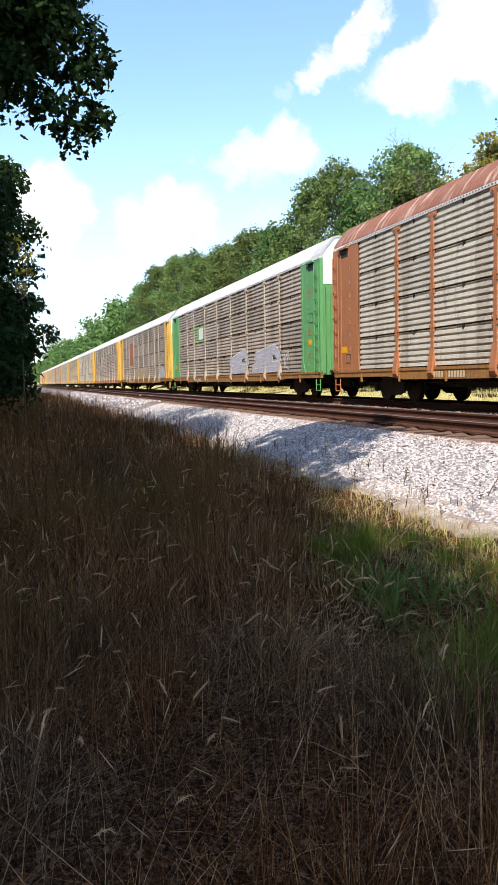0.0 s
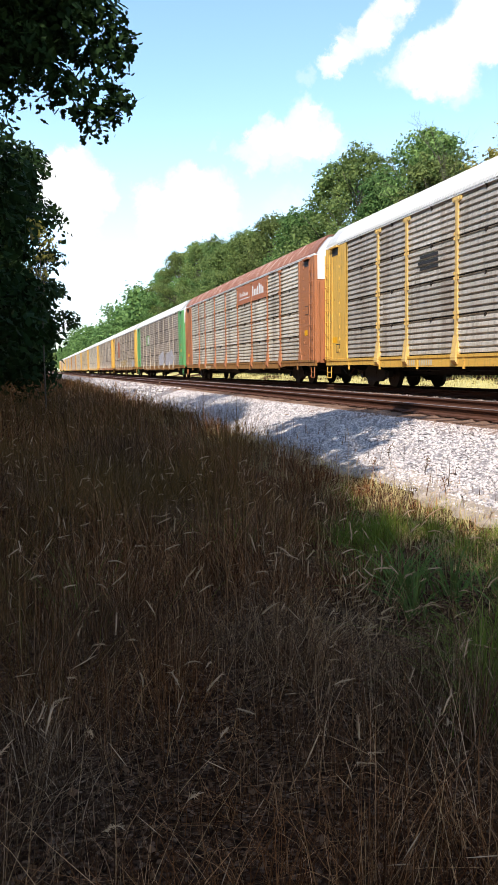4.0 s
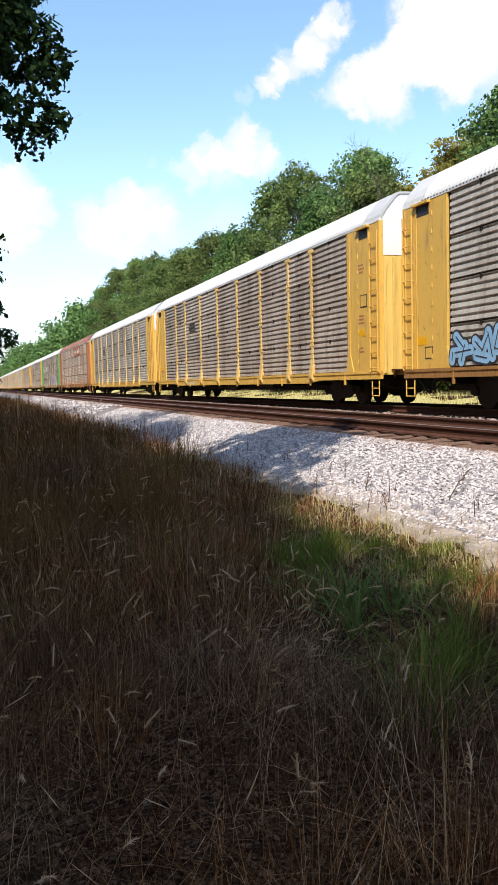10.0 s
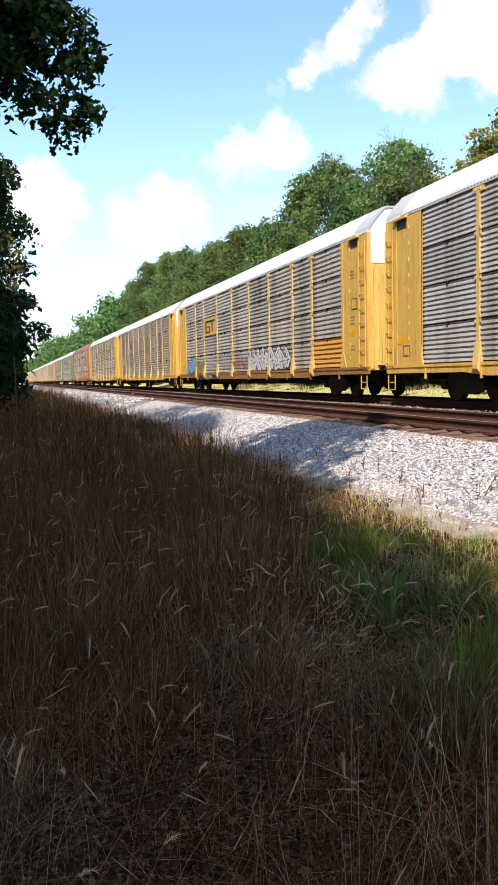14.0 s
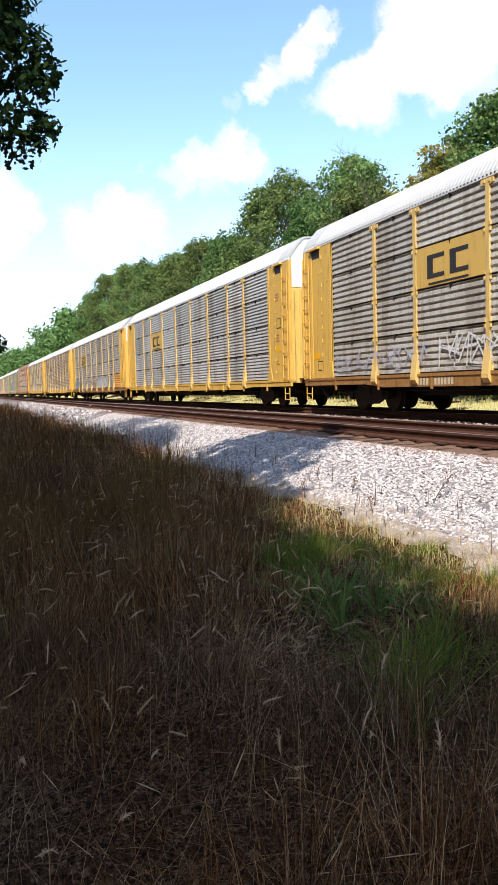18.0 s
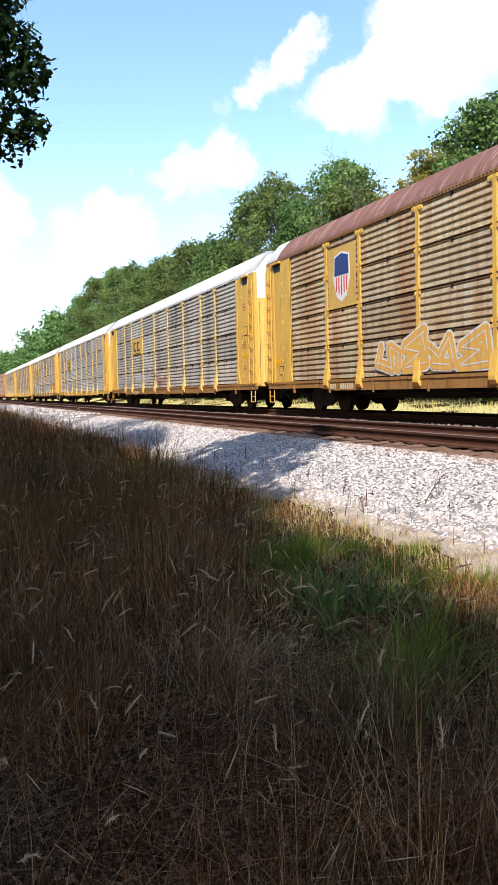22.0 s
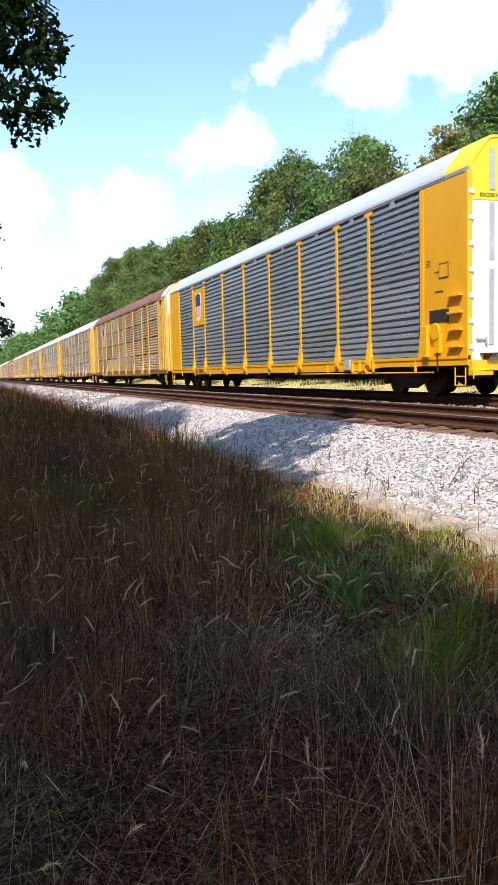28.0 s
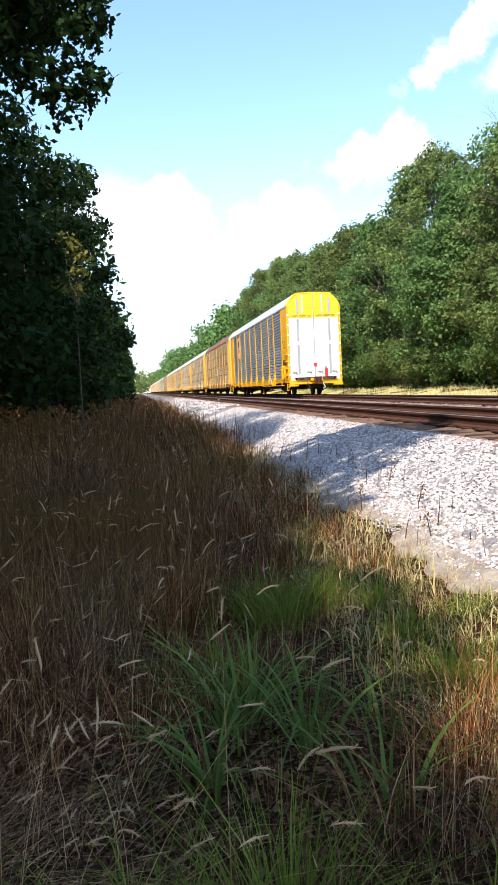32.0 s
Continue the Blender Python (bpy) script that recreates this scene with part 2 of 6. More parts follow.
STEEL_RUST = plain("rusty rail steel", (0.1, 0.042, 0.026), 0.8, 0.2, 0.4, 9.0, sheen=0.25)
RAIL_TOP = plain("worn rail head", (0.3, 0.24, 0.21), 0.4, 0.7, 0.2, 5.0, 0.05)
TIE_WOOD = plain("old creosoted wood", (0.075, 0.042, 0.028), 0.95, 0.0, 0.5, 8.0, 0.5, sheen=0.1)
BLACK_STEEL = plain("black running gear", (0.018, 0.016, 0.015), 0.8, 0.1, 0.5, 6.0)
WHEEL_STEEL = plain("dark wheel steel", (0.035, 0.026, 0.022), 0.6, 0.5, 0.5, 6.0)


def ballast():
    def build(k, b):
        v = geo_pos(k)
        cells = k.add("ShaderNodeTexVoronoi", {"Vector": v, "Scale": 28.0})
        n1, n2 = k.noise(v, 24.0, 5.0, 0.7), k.noise(v, 0.9, 4.0)
        # sheet colour darkened to stand for the shade in crevices between stones
        c = k.mix(n1, (0.15, 0.135, 0.14), (0.46, 0.42, 0.41))
        c = k.mix(k.math("MULTIPLY", cells.outputs["Distance"], 0.9, True), c, (0.22, 0.19, 0.19))
        x = k.add("ShaderNodeSeparateXYZ", {0: v}).outputs[0]
        brown = k.add("ShaderNodeMapRange", {0: k.math("ADD", x, k.math("MULTIPLY", n2, 0.9)), 1: 5.9, 2: 6.5, 3: 0.0, 4: 1.25}).outputs[0]
        c = k.mix(k.math("MULTIPLY", brown, k.math("ADD", n1, 0.25), True), c, (0.19, 0.095, 0.05))
        put(k, b.inputs["Base Color"], c)
        put(k, b.inputs["Roughness"], 0.95)
        bump(k, k.math("ADD", cells.outputs["Distance"], n1), 0.9, 0.03)

    return material("crushed limestone ballast", build)


BALLAST_M = ballast()


def humus():
    """Dark earth matted with dead leaves and straw."""
    def build(k, b):
        v = geo_pos(k)
        warp = k.add("ShaderNodeTexNoise", {"Vector": v, "Scale": 6.0, "Detail": 3.0})
        vv = k.add("ShaderNodeVectorMath", {0: v, 1: k.add("ShaderNodeVectorMath", {0: warp.outputs["Color"], "Scale": 0.12}, operation="SCALE").outputs[0]}, operation="ADD").outputs[0]
        leaf = k.add("ShaderNodeTexVoronoi", {"Vector": vv, "Scale": 48.0})
        straw = k.noise(stretched(k, vv, 3.0, 22.0, 5.0), 5.0, 4.0, 0.7)
        straw2 = k.noise(stretched(k, vv, 22.0, 4.0, 5.0), 5.0, 4.0, 0.7)
        c = k.ramp(leaf.outputs["Color"], [(0.0, (0.04, 0.018, 0.01)), (0.6, (0.14, 0.07, 0.04)), (1.0, (0.46, 0.29, 0.2))])
        c = k.mix(k.ramp(k.math("MAXIMUM", straw, straw2), [(0.62, (0, 0, 0)), (0.7, (0.8,) * 3)]), c, (0.3, 0.16, 0.075))
        c = k.mix(k.ramp(leaf.outputs["Distance"], [(0.0, (0, 0, 0)), (0.9, (0.8,) * 3)]), c, (0.015, 0.01, 0.007))
        put(k, b.inputs["Base Color"], c)
        put(k, b.inputs["Roughness"], 1.0)
        put(k, b.inputs["Specular IOR Level"], 0.0)
        bump(k, k.math("ADD", k.math("MULTIPLY", leaf.outputs["Distance"], -1.0), straw), 1.0, 0.04)

    return material("dark humus under grass", build)


SOIL_M = humus()
SAND_M = plain("pale dry grit", (0.42, 0.345, 0.29), 1.0, 0.0, 0.7, 26.0, 1.0, spread=(0.15, 0.115, 0.08), sheen=0.05)
LITTER_M = plain("dead leaf litter", (0.2, 0.105, 0.055), 0.9, 0.0, 0.6, 3.0, 0.3, sheen=0.05)
FAR_GRASS_M = plain("dry meadow", (0.5, 0.45, 0.2), 1.0, 0.0, 0.35, 3.0, 0.5, spread=(0.4, 0.34, 0.15), sheen=0.05)
BARK_M = plain("grey bark", (0.12, 0.1, 0.08), 0.95, 0.0, 0.5, 7.0, 0.8, sheen=0.05)


def stones():
    def build(k, b):
        isl = k.add("ShaderNodeNewGeometry").outputs["Random Per Island"]
        n = k.noise(geo_pos(k), 30.0, 4.0, 0.7)
        c = k.ramp(isl, [(0.0, (0.2, 0.18, 0.19)), (0.3, (0.42, 0.385, 0.39)), (0.6, (0.56, 0.5, 0.485)), (1.0, (0.78, 0.71, 0.675))])
        c = k.mix(k.math("MULTIPLY", n, 0.4), c, (0.25, 0.22, 0.2))
        x = k.add("ShaderNodeSeparateXYZ", {0: geo_pos(k)}).outputs[0]
        brown = k.add("ShaderNodeMapRange", {0: k.math("ADD", x, k.noise(geo_pos(k), 0.9, 4.0)), 1: 6.2, 2: 6.9, 3: 0.0, 4: 0.7}).outputs[0]
        c = k.mix(brown, c, (0.25, 0.15, 0.1))
        put(k, b.inputs["Base Color"], c)
        put(k, b.inputs["Roughness"], 0.92)
        put(k, b.inputs["Specular IOR Level"], 0.15)
        bump(k, n, 0.4, 0.01)

    return material("limestone pieces", build)


STONE_M = stones()


def straw():
    def build(k, b):
        isl = k.add("ShaderNodeNewGeometry").outputs["Random Per Island"]
        n = k.noise(geo_pos(k), 1.1, 3.0)
        f = k.math("ADD", k.math("MULTIPLY", isl, 0.72), k.math("MULTIPLY", n, 0.34))
        # lowest stops near black: shade deep among the stems put into the colour
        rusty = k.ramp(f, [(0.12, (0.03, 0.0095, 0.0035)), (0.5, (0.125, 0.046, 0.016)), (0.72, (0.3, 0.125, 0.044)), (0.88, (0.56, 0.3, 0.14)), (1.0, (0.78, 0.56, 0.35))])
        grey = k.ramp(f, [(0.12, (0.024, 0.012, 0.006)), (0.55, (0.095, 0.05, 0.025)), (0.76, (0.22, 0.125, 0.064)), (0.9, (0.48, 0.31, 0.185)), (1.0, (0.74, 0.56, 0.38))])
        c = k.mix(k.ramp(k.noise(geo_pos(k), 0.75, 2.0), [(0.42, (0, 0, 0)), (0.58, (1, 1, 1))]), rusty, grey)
        put(k, b.inputs["Base Color"], c)
        put(k, b.inputs["Roughness"], 0.9)
        put(k, b.inputs["Specular IOR Level"], 0.05)

    return material("dry grass stems", build)


STRAW_M = straw()
STALK_M = plain("bleached grass stalks", (0.6, 0.36, 0.17), 0.75, 0.0, 0.4, 9.0, 0.1, sheen=0.05)
PALE_GRASS_M = plain("short sunburnt grass", (0.52, 0.42, 0.2), 0.9, 0.0, 0.4, 4.0, 0.2, sheen=0.05)
SEED_M = plain("pale seed heads", (0.55, 0.36, 0.215), 0.8, 0.0, 0.35, 20.0, 0.3, sheen=0.05)
OLIVE_GRASS_M = leafy("olive half-dry grass blades", (0.045, 0.026, 0.007), (0.22, 0.13, 0.038), 0.2, (0.488, 0.5))
GREEN_GRASS_M = leafy("green grass blades", (0.06, 0.1, 0.014), (0.24, 0.31, 0.045), 0.35, (0.488, 0.5))
WEED_M = leafy("dark green weed blades", (0.038, 0.07, 0.015), (0.15, 0.215, 0.05), 0.3, (0.488, 0.5))
LEAF_FAR = leafy("roadside tree leaves", (0.036, 0.07, 0.022), (0.27, 0.34, 0.105), 0.32)
LEAF_FAR_Y = leafy("yellowing and sunlit-toned leaves", (0.16, 0.16, 0.035), (0.46, 0.4, 0.1), 0.4)
# green lowered to near black, so the leaf colour carries the wood's shade
LEAF_SHADED = leafy("near leaves in shade-darkened green", (0.013, 0.027, 0.008), (0.034, 0.062, 0.016), 0.22)


# ---- mesh helpers ----
def mesh_from(name, verts, faces, mats, smooth=False, index=None):
    me = bpy.data.meshes.new(name)
    me.from_pydata([tuple(v) for v in verts], [], [tuple(f) for f in faces])
    for m in mats if isinstance(mats, (list, tuple)) else [mats]:
        me.materials.append(m)
    if index is not None:
        me.polygons.foreach_set("material_index", index)
    me.polygons.foreach_set("use_smooth", [smooth] * len(me.polygons))
    me.update()
    return me


def quads_mesh(name, verts, mat, per=4, smooth=False):
    """A mesh of many separate faces with `per` corners each, from an array (n, per, 3)."""
    n = len(verts)
    me = bpy.data.meshes.new(name)
    me.vertices.add(n * per)
    me.vertices.foreach_set("co", np.asarray(verts, np.float32).ravel())
    me.loops.add(n * per)
    me.loops.foreach_set("vertex_index", np.arange(n * per, dtype=np.int32))
    me.polygons.add(n)
    me.polygons.foreach_set("loop_start", np.arange(0, n * per, per, dtype=np.int32))
    me.materials.append(mat)
    me.update(calc_edges=True)
    return me


def indexed_mesh(name, verts, faces, mat, smooth=False):
    """A mesh from arrays: verts (n, 3), faces (m, k)."""
    faces = np.asarray(faces, np.int32)
    m, per = faces.shape
    me = bpy.data.meshes.new(name)
    me.vertices.add(len(verts))
    me.vertices.foreach_set("co", np.asarray(verts, np.float32).ravel())
    me.loops.add(m * per)
    me.loops.foreach_set("vertex_index", faces.ravel())
    me.polygons.add(m)
    me.polygons.foreach_set("loop_start", np.arange(0, m * per, per, dtype=np.int32))
    me.polygons.foreach_set("use_smooth", np.full(m, smooth, bool))
    me.materials.append(mat)
    me.update(calc_edges=True)
    return me


CACHE = {}


def shared(key, make):
    if key not in CACHE:
        CACHE[key] = make()
    return CACHE[key]


def child(name, me, parent, at=None, label=""):
    ob = new(name, me)
    ob.parent = parent
    if at is not None:
        ob.matrix_basis = at if isinstance(at, Matrix) else Matrix.Translation(at)
    if label:
        ob["label"] = label
    return ob


def box_bm(bm, x0, x1, y0, y1, z0, z1):
    vs = [bm.verts.new((x, y, z)) for x in (x0, x1) for y in (y0, y1) for z in (z0, z1)]
    for f in ((0, 1, 3, 2), (4, 6, 7, 5), (0, 4, 5, 1), (2, 3, 7, 6), (0, 2, 6, 4), (1, 5, 7, 3)):
        bm.faces.new([vs[i] for i in f])
    return vs


def cyl_bm(bm, p, q, r, n=10, r2=None):
    p, q = Vector(p), Vector(q)
    d = (q - p).normalized()
    a = d.orthogonal().normalized()
    b = d.cross(a)
    r2 = r if r2 is None else r2
    rings = [[bm.verts.new(c + (a * math.cos(2 * math.pi * i / n) + b * math.sin(2 * math.pi * i / n)) * rr) for i in range(n)] for c, rr in ((p, r), (q, r2))]
    for i in range(n):
        bm.faces.new((rings[0][i], rings[0][(i + 1) % n], rings[1][(i + 1) % n], rings[1][i]))
    bm.faces.new(rings[0][::-1])
    bm.faces.new(rings[1])


def prism_bm(bm, pts, axis, a, b):
    """A closed outline pts (2D) drawn out along an axis from a to b."""
    def v3(p, t):
        return {"x": (t, p[0], p[1]), "y": (p[0], t, p[1]), "z": (p[0], p[1], t)}[axis]
    r0, r1 = [bm.verts.new(v3(p, a)) for p in pts], [bm.verts.new(v3(p, b)) for p in pts]
    n = len(pts)
    for i in range(n):
        bm.faces.new((r0[i], r0[(i + 1) % n], r1[(i + 1) % n], r1[i]))
    bm.faces.new(r0[::-1])
    bm.faces.new(r1)


def bm_mesh(name, fill, mat, bevel=0.0, smooth=False):
    bm = bmesh.new()
    fill(bm)
    if bevel:
        bmesh.ops.bevel(bm, geom=bm.edges[:], offset=bevel, segments=1, affect="EDGES", clamp_overlap=True)
    bmesh.ops.recalc_face_normals(bm, faces=bm.faces)
    me = bpy.data.meshes.new(name)
    bm.to_mesh(me)
    bm.free()
    for m in mat if isinstance(mat, (list, tuple)) else [mat]:
        me.materials.append(m)
    if smooth:
        me.polygons.foreach_set("use_smooth", [True] * len(me.polygons))
    return me


# ---- ground, ballast and tracks ----
TRACK_X, NEAR_TRACK_X = 11.88, 7.604
GROUND = [(-400, 1.5), (-60, 0.3), (-14, -0.35), (-7, -0.6), (-3, -0.78), (0, -0.86), (2.4, -0.88), (3.6, -0.84), (4.3, -0.74), (5.75, -0.26), (6.0, -0.22),
          (13.5, -0.22), (13.8, -0.26), (15.0, -0.5), (16.5, -0.35), (18.5, -0.1), (21, 0.1), (24, 0.25), (60, 0.9), (400, 4.0)]


def ground_z(x, y):
    z = np.interp(x, [g[0] for g in GROUND], [g[1] for g in GROUND])
    soft = np.clip((4.3 - x) / 1.5, 0, 1) + np.clip((x - 16) / 2, 0, 1)
    return z + soft * (0.05 * np.sin(x * 1.7 + y * 0.9) + 0.05 * np.sin(y * 0.6 - x * 0.4 + 1.3) + 0.02 * np.sin(3.1 * y + 2.2 * x))


def sheet(name, xs, ys, mat, lift=0.0, rough=0.0):
    X, Y = np.meshgrid(xs, ys)
    Z = ground_z(X, Y) + lift
    if rough:
        Z = Z + np.random.default_rng(5).normal(0, rough, Z.shape)
    n, m = X.shape
    i = np.arange(n * m).reshape(n, m)
    faces = np.stack([i[:-1, :-1], i[:-1, 1:], i[1:, 1:], i[1:, :-1]], -1).reshape(-1, 4)
    return indexed_mesh(name, np.stack([X, Y, Z], -1).reshape(-1, 3), faces, mat, True)


def bank_foot(y):
    """The uneven inner edge of the gritty strip."""
    return 4.0 + 0.12 * np.sin(y * 0.8 + 0.5) + 0.1 * np.sin(y * 2.3) + 0.07 * np.sin(y * 5.1 + 2) + 0.05 * np.sin(y * 11.3)


def strip_mesh():
    ys = np.linspace(-30, 60, 900)
    u = np.linspace(0, 1, 14)
    X = bank_foot(ys)[:, None] + u[None] * (4.55 - bank_foot(ys)[:, None])
    Y = np.repeat(ys[:, None], 14, 1)
    Z = ground_z(X, Y) + 0.03 + np.random.default_rng(6).normal(0, 0.006, X.shape)
    Z[:, 0] -= 0.07
    i = np.arange(X.size).reshape(X.shape)
    faces = np.stack([i[:-1, :-1], i[:-1, 1:], i[1:, 1:], i[1:, :-1]], -1).reshape(-1, 4)
    return indexed_mesh("gritty_strip", np.stack([X, Y, Z], -1).reshape(-1, 3), faces, SAND_M, True)


def build_ground():
    ys = np.concatenate([np.linspace(-400, -20, 16), np.linspace(-18, 60, 157), np.linspace(64, 200, 30), np.linspace(220, 1600, 24)])
    xs = np.concatenate([np.linspace(-400, -30, 12), np.linspace(-26, -8, 10), np.linspace(-7, 4.3, 46), [5.0, 5.7, 6.0, 10, 13.5, 14.2], np.linspace(15, 30, 16), np.linspace(36, 400, 14)])
    g = new("ground", sheet("ground", xs, ys, SOIL_M))
    tagged(g, "dry brown earth with litter under uncut grass", "ground", kind="structure")
    me = sheet("meadow", np.linspace(14.9, 60, 30), np.concatenate([np.linspace(-40, 90, 66), np.linspace(100, 1500, 30)]), FAR_GRASS_M, 0.012)
    tagged(new("verge", me), "sunlit strip of straw-coloured dry grass beyond the tracks", "verge", kind="structure")
    sp = strip_mesh()
    tagged(new("gritty_strip", sp), "pale gritty strip of bare ground along the bank", "path", kind="structure")
    bx = np.concatenate([np.linspace(4.3, 6.0, 18), np.linspace(6.3, 13.5, 20), np.linspace(13.7, 15.1, 6)])
    by = np.concatenate([np.linspace(-30, 0, 40), np.linspace(0.15, 40, 266), np.linspace(41, 1500, 120)])
    b = new("ballast", sheet("ballast", bx, by, BALLAST_M, 0.02, 0.014))
    tagged(b, "pale grey crushed limestone ballast bank under two tracks", "ballast", kind="structure")


def scatter_stones():
    """Single stones lying on the near bank and between the rails."""
    rng = np.random.default_rng(11)
    octa = np.array([(1, 0, 0), (-1, 0, 0), (0, 1, 0), (0, -1, 0), (0, 0, 1), (0, 0, -1), (0.7, 0.7, 0.5), (-0.7, 0.6, -0.4)], float)
    tri = np.array([(0, 6, 4), (6, 2, 4), (2, 1, 4), (1, 3, 4), (3, 0, 4), (0, 5, 6), (6, 5, 2), (2, 5, 7), (2, 7, 1), (7, 5, 1), (1, 5, 3), (3, 5, 0)])
    def field(n, x0, x1, y0, y1, power, size):
        x = rng.uniform(x0, x1, n)
        y = y0 + (y1 - y0) * rng.uniform(0, 1, n) ** power
        return x, y, rng.uniform(0.6, 1.35, n) * size
    parts = [field(24000, 4.3, 6.05, -6, 2.5, 1.0, 0.0195), field(70000, 4.3, 6.05, 2.5, 34, 1.6, 0.0195), field(14000, 4.1, 4.7, 1.0, 25, 1.4, 0.011), field(3000, 8.6, 10.9, 8, 60, 1.6, 0.036), field(2600, 6.9, 8.3, 5, 40, 1.5, 0.035), field(2200, 4.2, 6.4, 36, 90, 1.3, 0.06)]
    x, y, s = (np.concatenate(c) for c in zip(*parts))
    z = ground_z(x, y) + 0.02
    n = len(x)
    shape = octa[None] * rng.uniform(0.6, 1.25, (n, 8, 3)) * np.array([1.15, 1.15, 0.75])
    a = rng.uniform(0, 2 * np.pi, n)
    ca, sa = np.cos(a)[:, None], np.sin(a)[:, None]
    tilt = rng.normal(0, 0.5, n)[:, None]
    X = shape[..., 0] * ca - shape[..., 1] * sa
    Y = shape[..., 0] * sa + shape[..., 1] * ca
    Z = shape[..., 2] + tilt * shape[..., 0] * 0.6
    V = np.stack([X, Y, Z], -1) * s[:, None, None] + np.stack([x, y, z + s * 0.3], -1)[:, None]
    F = (tri[None] + (np.arange(n) * 8)[:, None, None]).reshape(-1, 3)
    tagged(new("ballast_stones", indexed_mesh("ballast_stones", V.reshape(-1, 3), F, STONE_M)), "loose angular limestone pieces covering the bank", "stones", kind="stuff")


RAIL = [(-0.075, -0.17), (0.075, -0.17), (0.075, -0.15), (0.012, -0.125), (0.01, -0.05), (0.036, -0.036), (0.034, -0.004), (0.028, 0.0), (-0.028, 0.0), (-0.034, -0.004), (-0.036, -0.036), (-0.01, -0.05), (-0.012, -0.125), (-0.075, -0.15)]


def build_tracks():
    """Rails, ties, tie plates of both tracks."""
    def rail_fill(bm):
        prism_bm(bm, RAIL, "y", 0, 780)
    rail = bm_mesh("rail", rail_fill, [STEEL_RUST, RAIL_TOP])
    for p in rail.polygons:
        if p.normal.z > 0.7 and p.center.z > -0.02:
            p.material_index = 1
    tie = bm_mesh("tie", lambda bm: box_bm(bm, -1.3, 1.3, -0.115, 0.115, -0.34, -0.199), TIE_WOOD, 0.012)
    plate = bm_mesh("tie_plate", lambda bm: box_bm(bm, -0.17, 0.17, -0.095, 0.095, -0.179, -0.158), STEEL_RUST, 0.004)
    for nm, cx in (("track_main", TRACK_X), ("track_near", NEAR_TRACK_X)):
        base = tagged(new(nm), "rusty steel rails on old wooden ties in pale ballast", "railway track", "tracks", "structure")
        base.location = (cx, 0, 0)
        for sx in (-0.755, 0.755):
            child("rail", rail, base, (sx, -40, 0))
        for i in range(150):
            y = -6 + i * 0.54
            child("tie", tie, base, pose(0.0, y, 0.0, 0, 0, random.uniform(-0.6, 0.6)))
        if nm == "track_near":
            for i in range(60):
                for sx in (-0.755, 0.755):
                    child("tie_plate", plate, base, (sx, 3 + i * 0.54 - 0.36, 0))
        # the ties beyond are joined
        rest = []
        for i in range(500):
            y0 = -6 + (150 + i) * 0.54
            rest.append([(-1.3, y0 - 0.115, -0.199), (1.3, y0 - 0.115, -0.199), (1.3, y0 + 0.115, -0.199), (-1.3, y0 + 0.115, -0.199)])
        far_ties = child("far_ties", quads_mesh("far_ties", np.array(rest), TIE_WOOD), base)
        far_ties["kind"] = "stuff"


build_ground()
scatter_stones()
build_tracks()

# ---- the train of covered car carriers ----
HALF, LEN, PITCH = 1.509, 27.4, 28.632
SILL_Z, EAVE_Z = 0.96, 4.96
CORNER = 2.0
BAYS = []
for wide in (2.6, 2.0, 2.84, 2.84, 2.84, 2.84, 2.84, 2.0, 2.6):
    at = BAYS[-1][1] if BAYS else CORNER
    BAYS.append((at, at + wide))
ROWS_N, ROW_H = 4, (EAVE_Z - 0.02 - SILL_Z - 0.02) / 4
ROOF_PROFILE = [(1.0, 5.02), (0.985, 5.1), (0.9, 5.3), (0.78, 5.5), (0.67, 5.68), (0.6, 5.715), (0.3, 5.735), (0.0, 5.745)]
ROOF_LINE = [(-f * HALF, z) for f, z in ROOF_PROFILE] + [(f * HALF, z) for f, z in ROOF_PROFILE[-2::-1]]


def panel_mesh(w, mat, ribs=6, gap=0.044):
    """One ribbed steel sheet, w wide and one row high, its face towards -x."""
    def make():
        prof = [(0.055, gap * 0.6)]
        for i in range(ribs):
            z = gap * 0.6 + i * (ROW_H - gap) / ribs
            q = (ROW_H - gap) / ribs
            prof += [(-0.004, z + 0.02 * q), (0.006, z + 0.55 * q), (0.044, z + 0.66 * q), (0.046, z + 0.88 * q)]
        prof += [(0.0, ROW_H - gap * 0.4), (0.055, ROW_H - gap * 0.4)]
        v = [(x, y, z) for x, z in prof for y in (0.004, w - 0.004)]
        f = [(2 * i, 2 * i + 1, 2 * i + 3, 2 * i + 2) for i in range(len(prof) - 1)]
        return mesh_from("panel", v, f, mat)
    return shared(("panel", round(w, 3), mat.name, ribs, gap), make)


def roof_mesh(mat, y0, y1, pitch=0.15, amp=0.016):
    def make():
        n = int((y1 - y0) / pitch)
        ys, hs = [], []
        for i in range(n):
            a = y0 + (y1 - y0) * i / n
            q = (y1 - y0) / n
            ys += [a, a + 0.35 * q, a + 0.5 * q, a + 0.85 * q]
            hs += [0, 0, amp, amp]
        ys.append(y1), hs.append(0)
        pts = np.array(ROOF_LINE)
        mid = np.array([0, 4.82])
        out = pts - mid
        out /= np.linalg.norm(out, axis=1)[:, None]
        V = np.array([[(p[0] + o[0] * h, y, p[1] + o[1] * h) for p, o in zip(pts, out)] for y, h in zip(ys, hs)])
        a, b = V.shape[:2]
        i = np.arange(a * b).reshape(a, b)
        F = np.stack([i[:-1, :-1], i[:-1, 1:], i[1:, 1:], i[1:, :-1]], -1).reshape(-1, 4)
        return indexed_mesh("roof", V.reshape(-1, 3), F, mat)
    return shared(("roof", mat.name, y0), make)


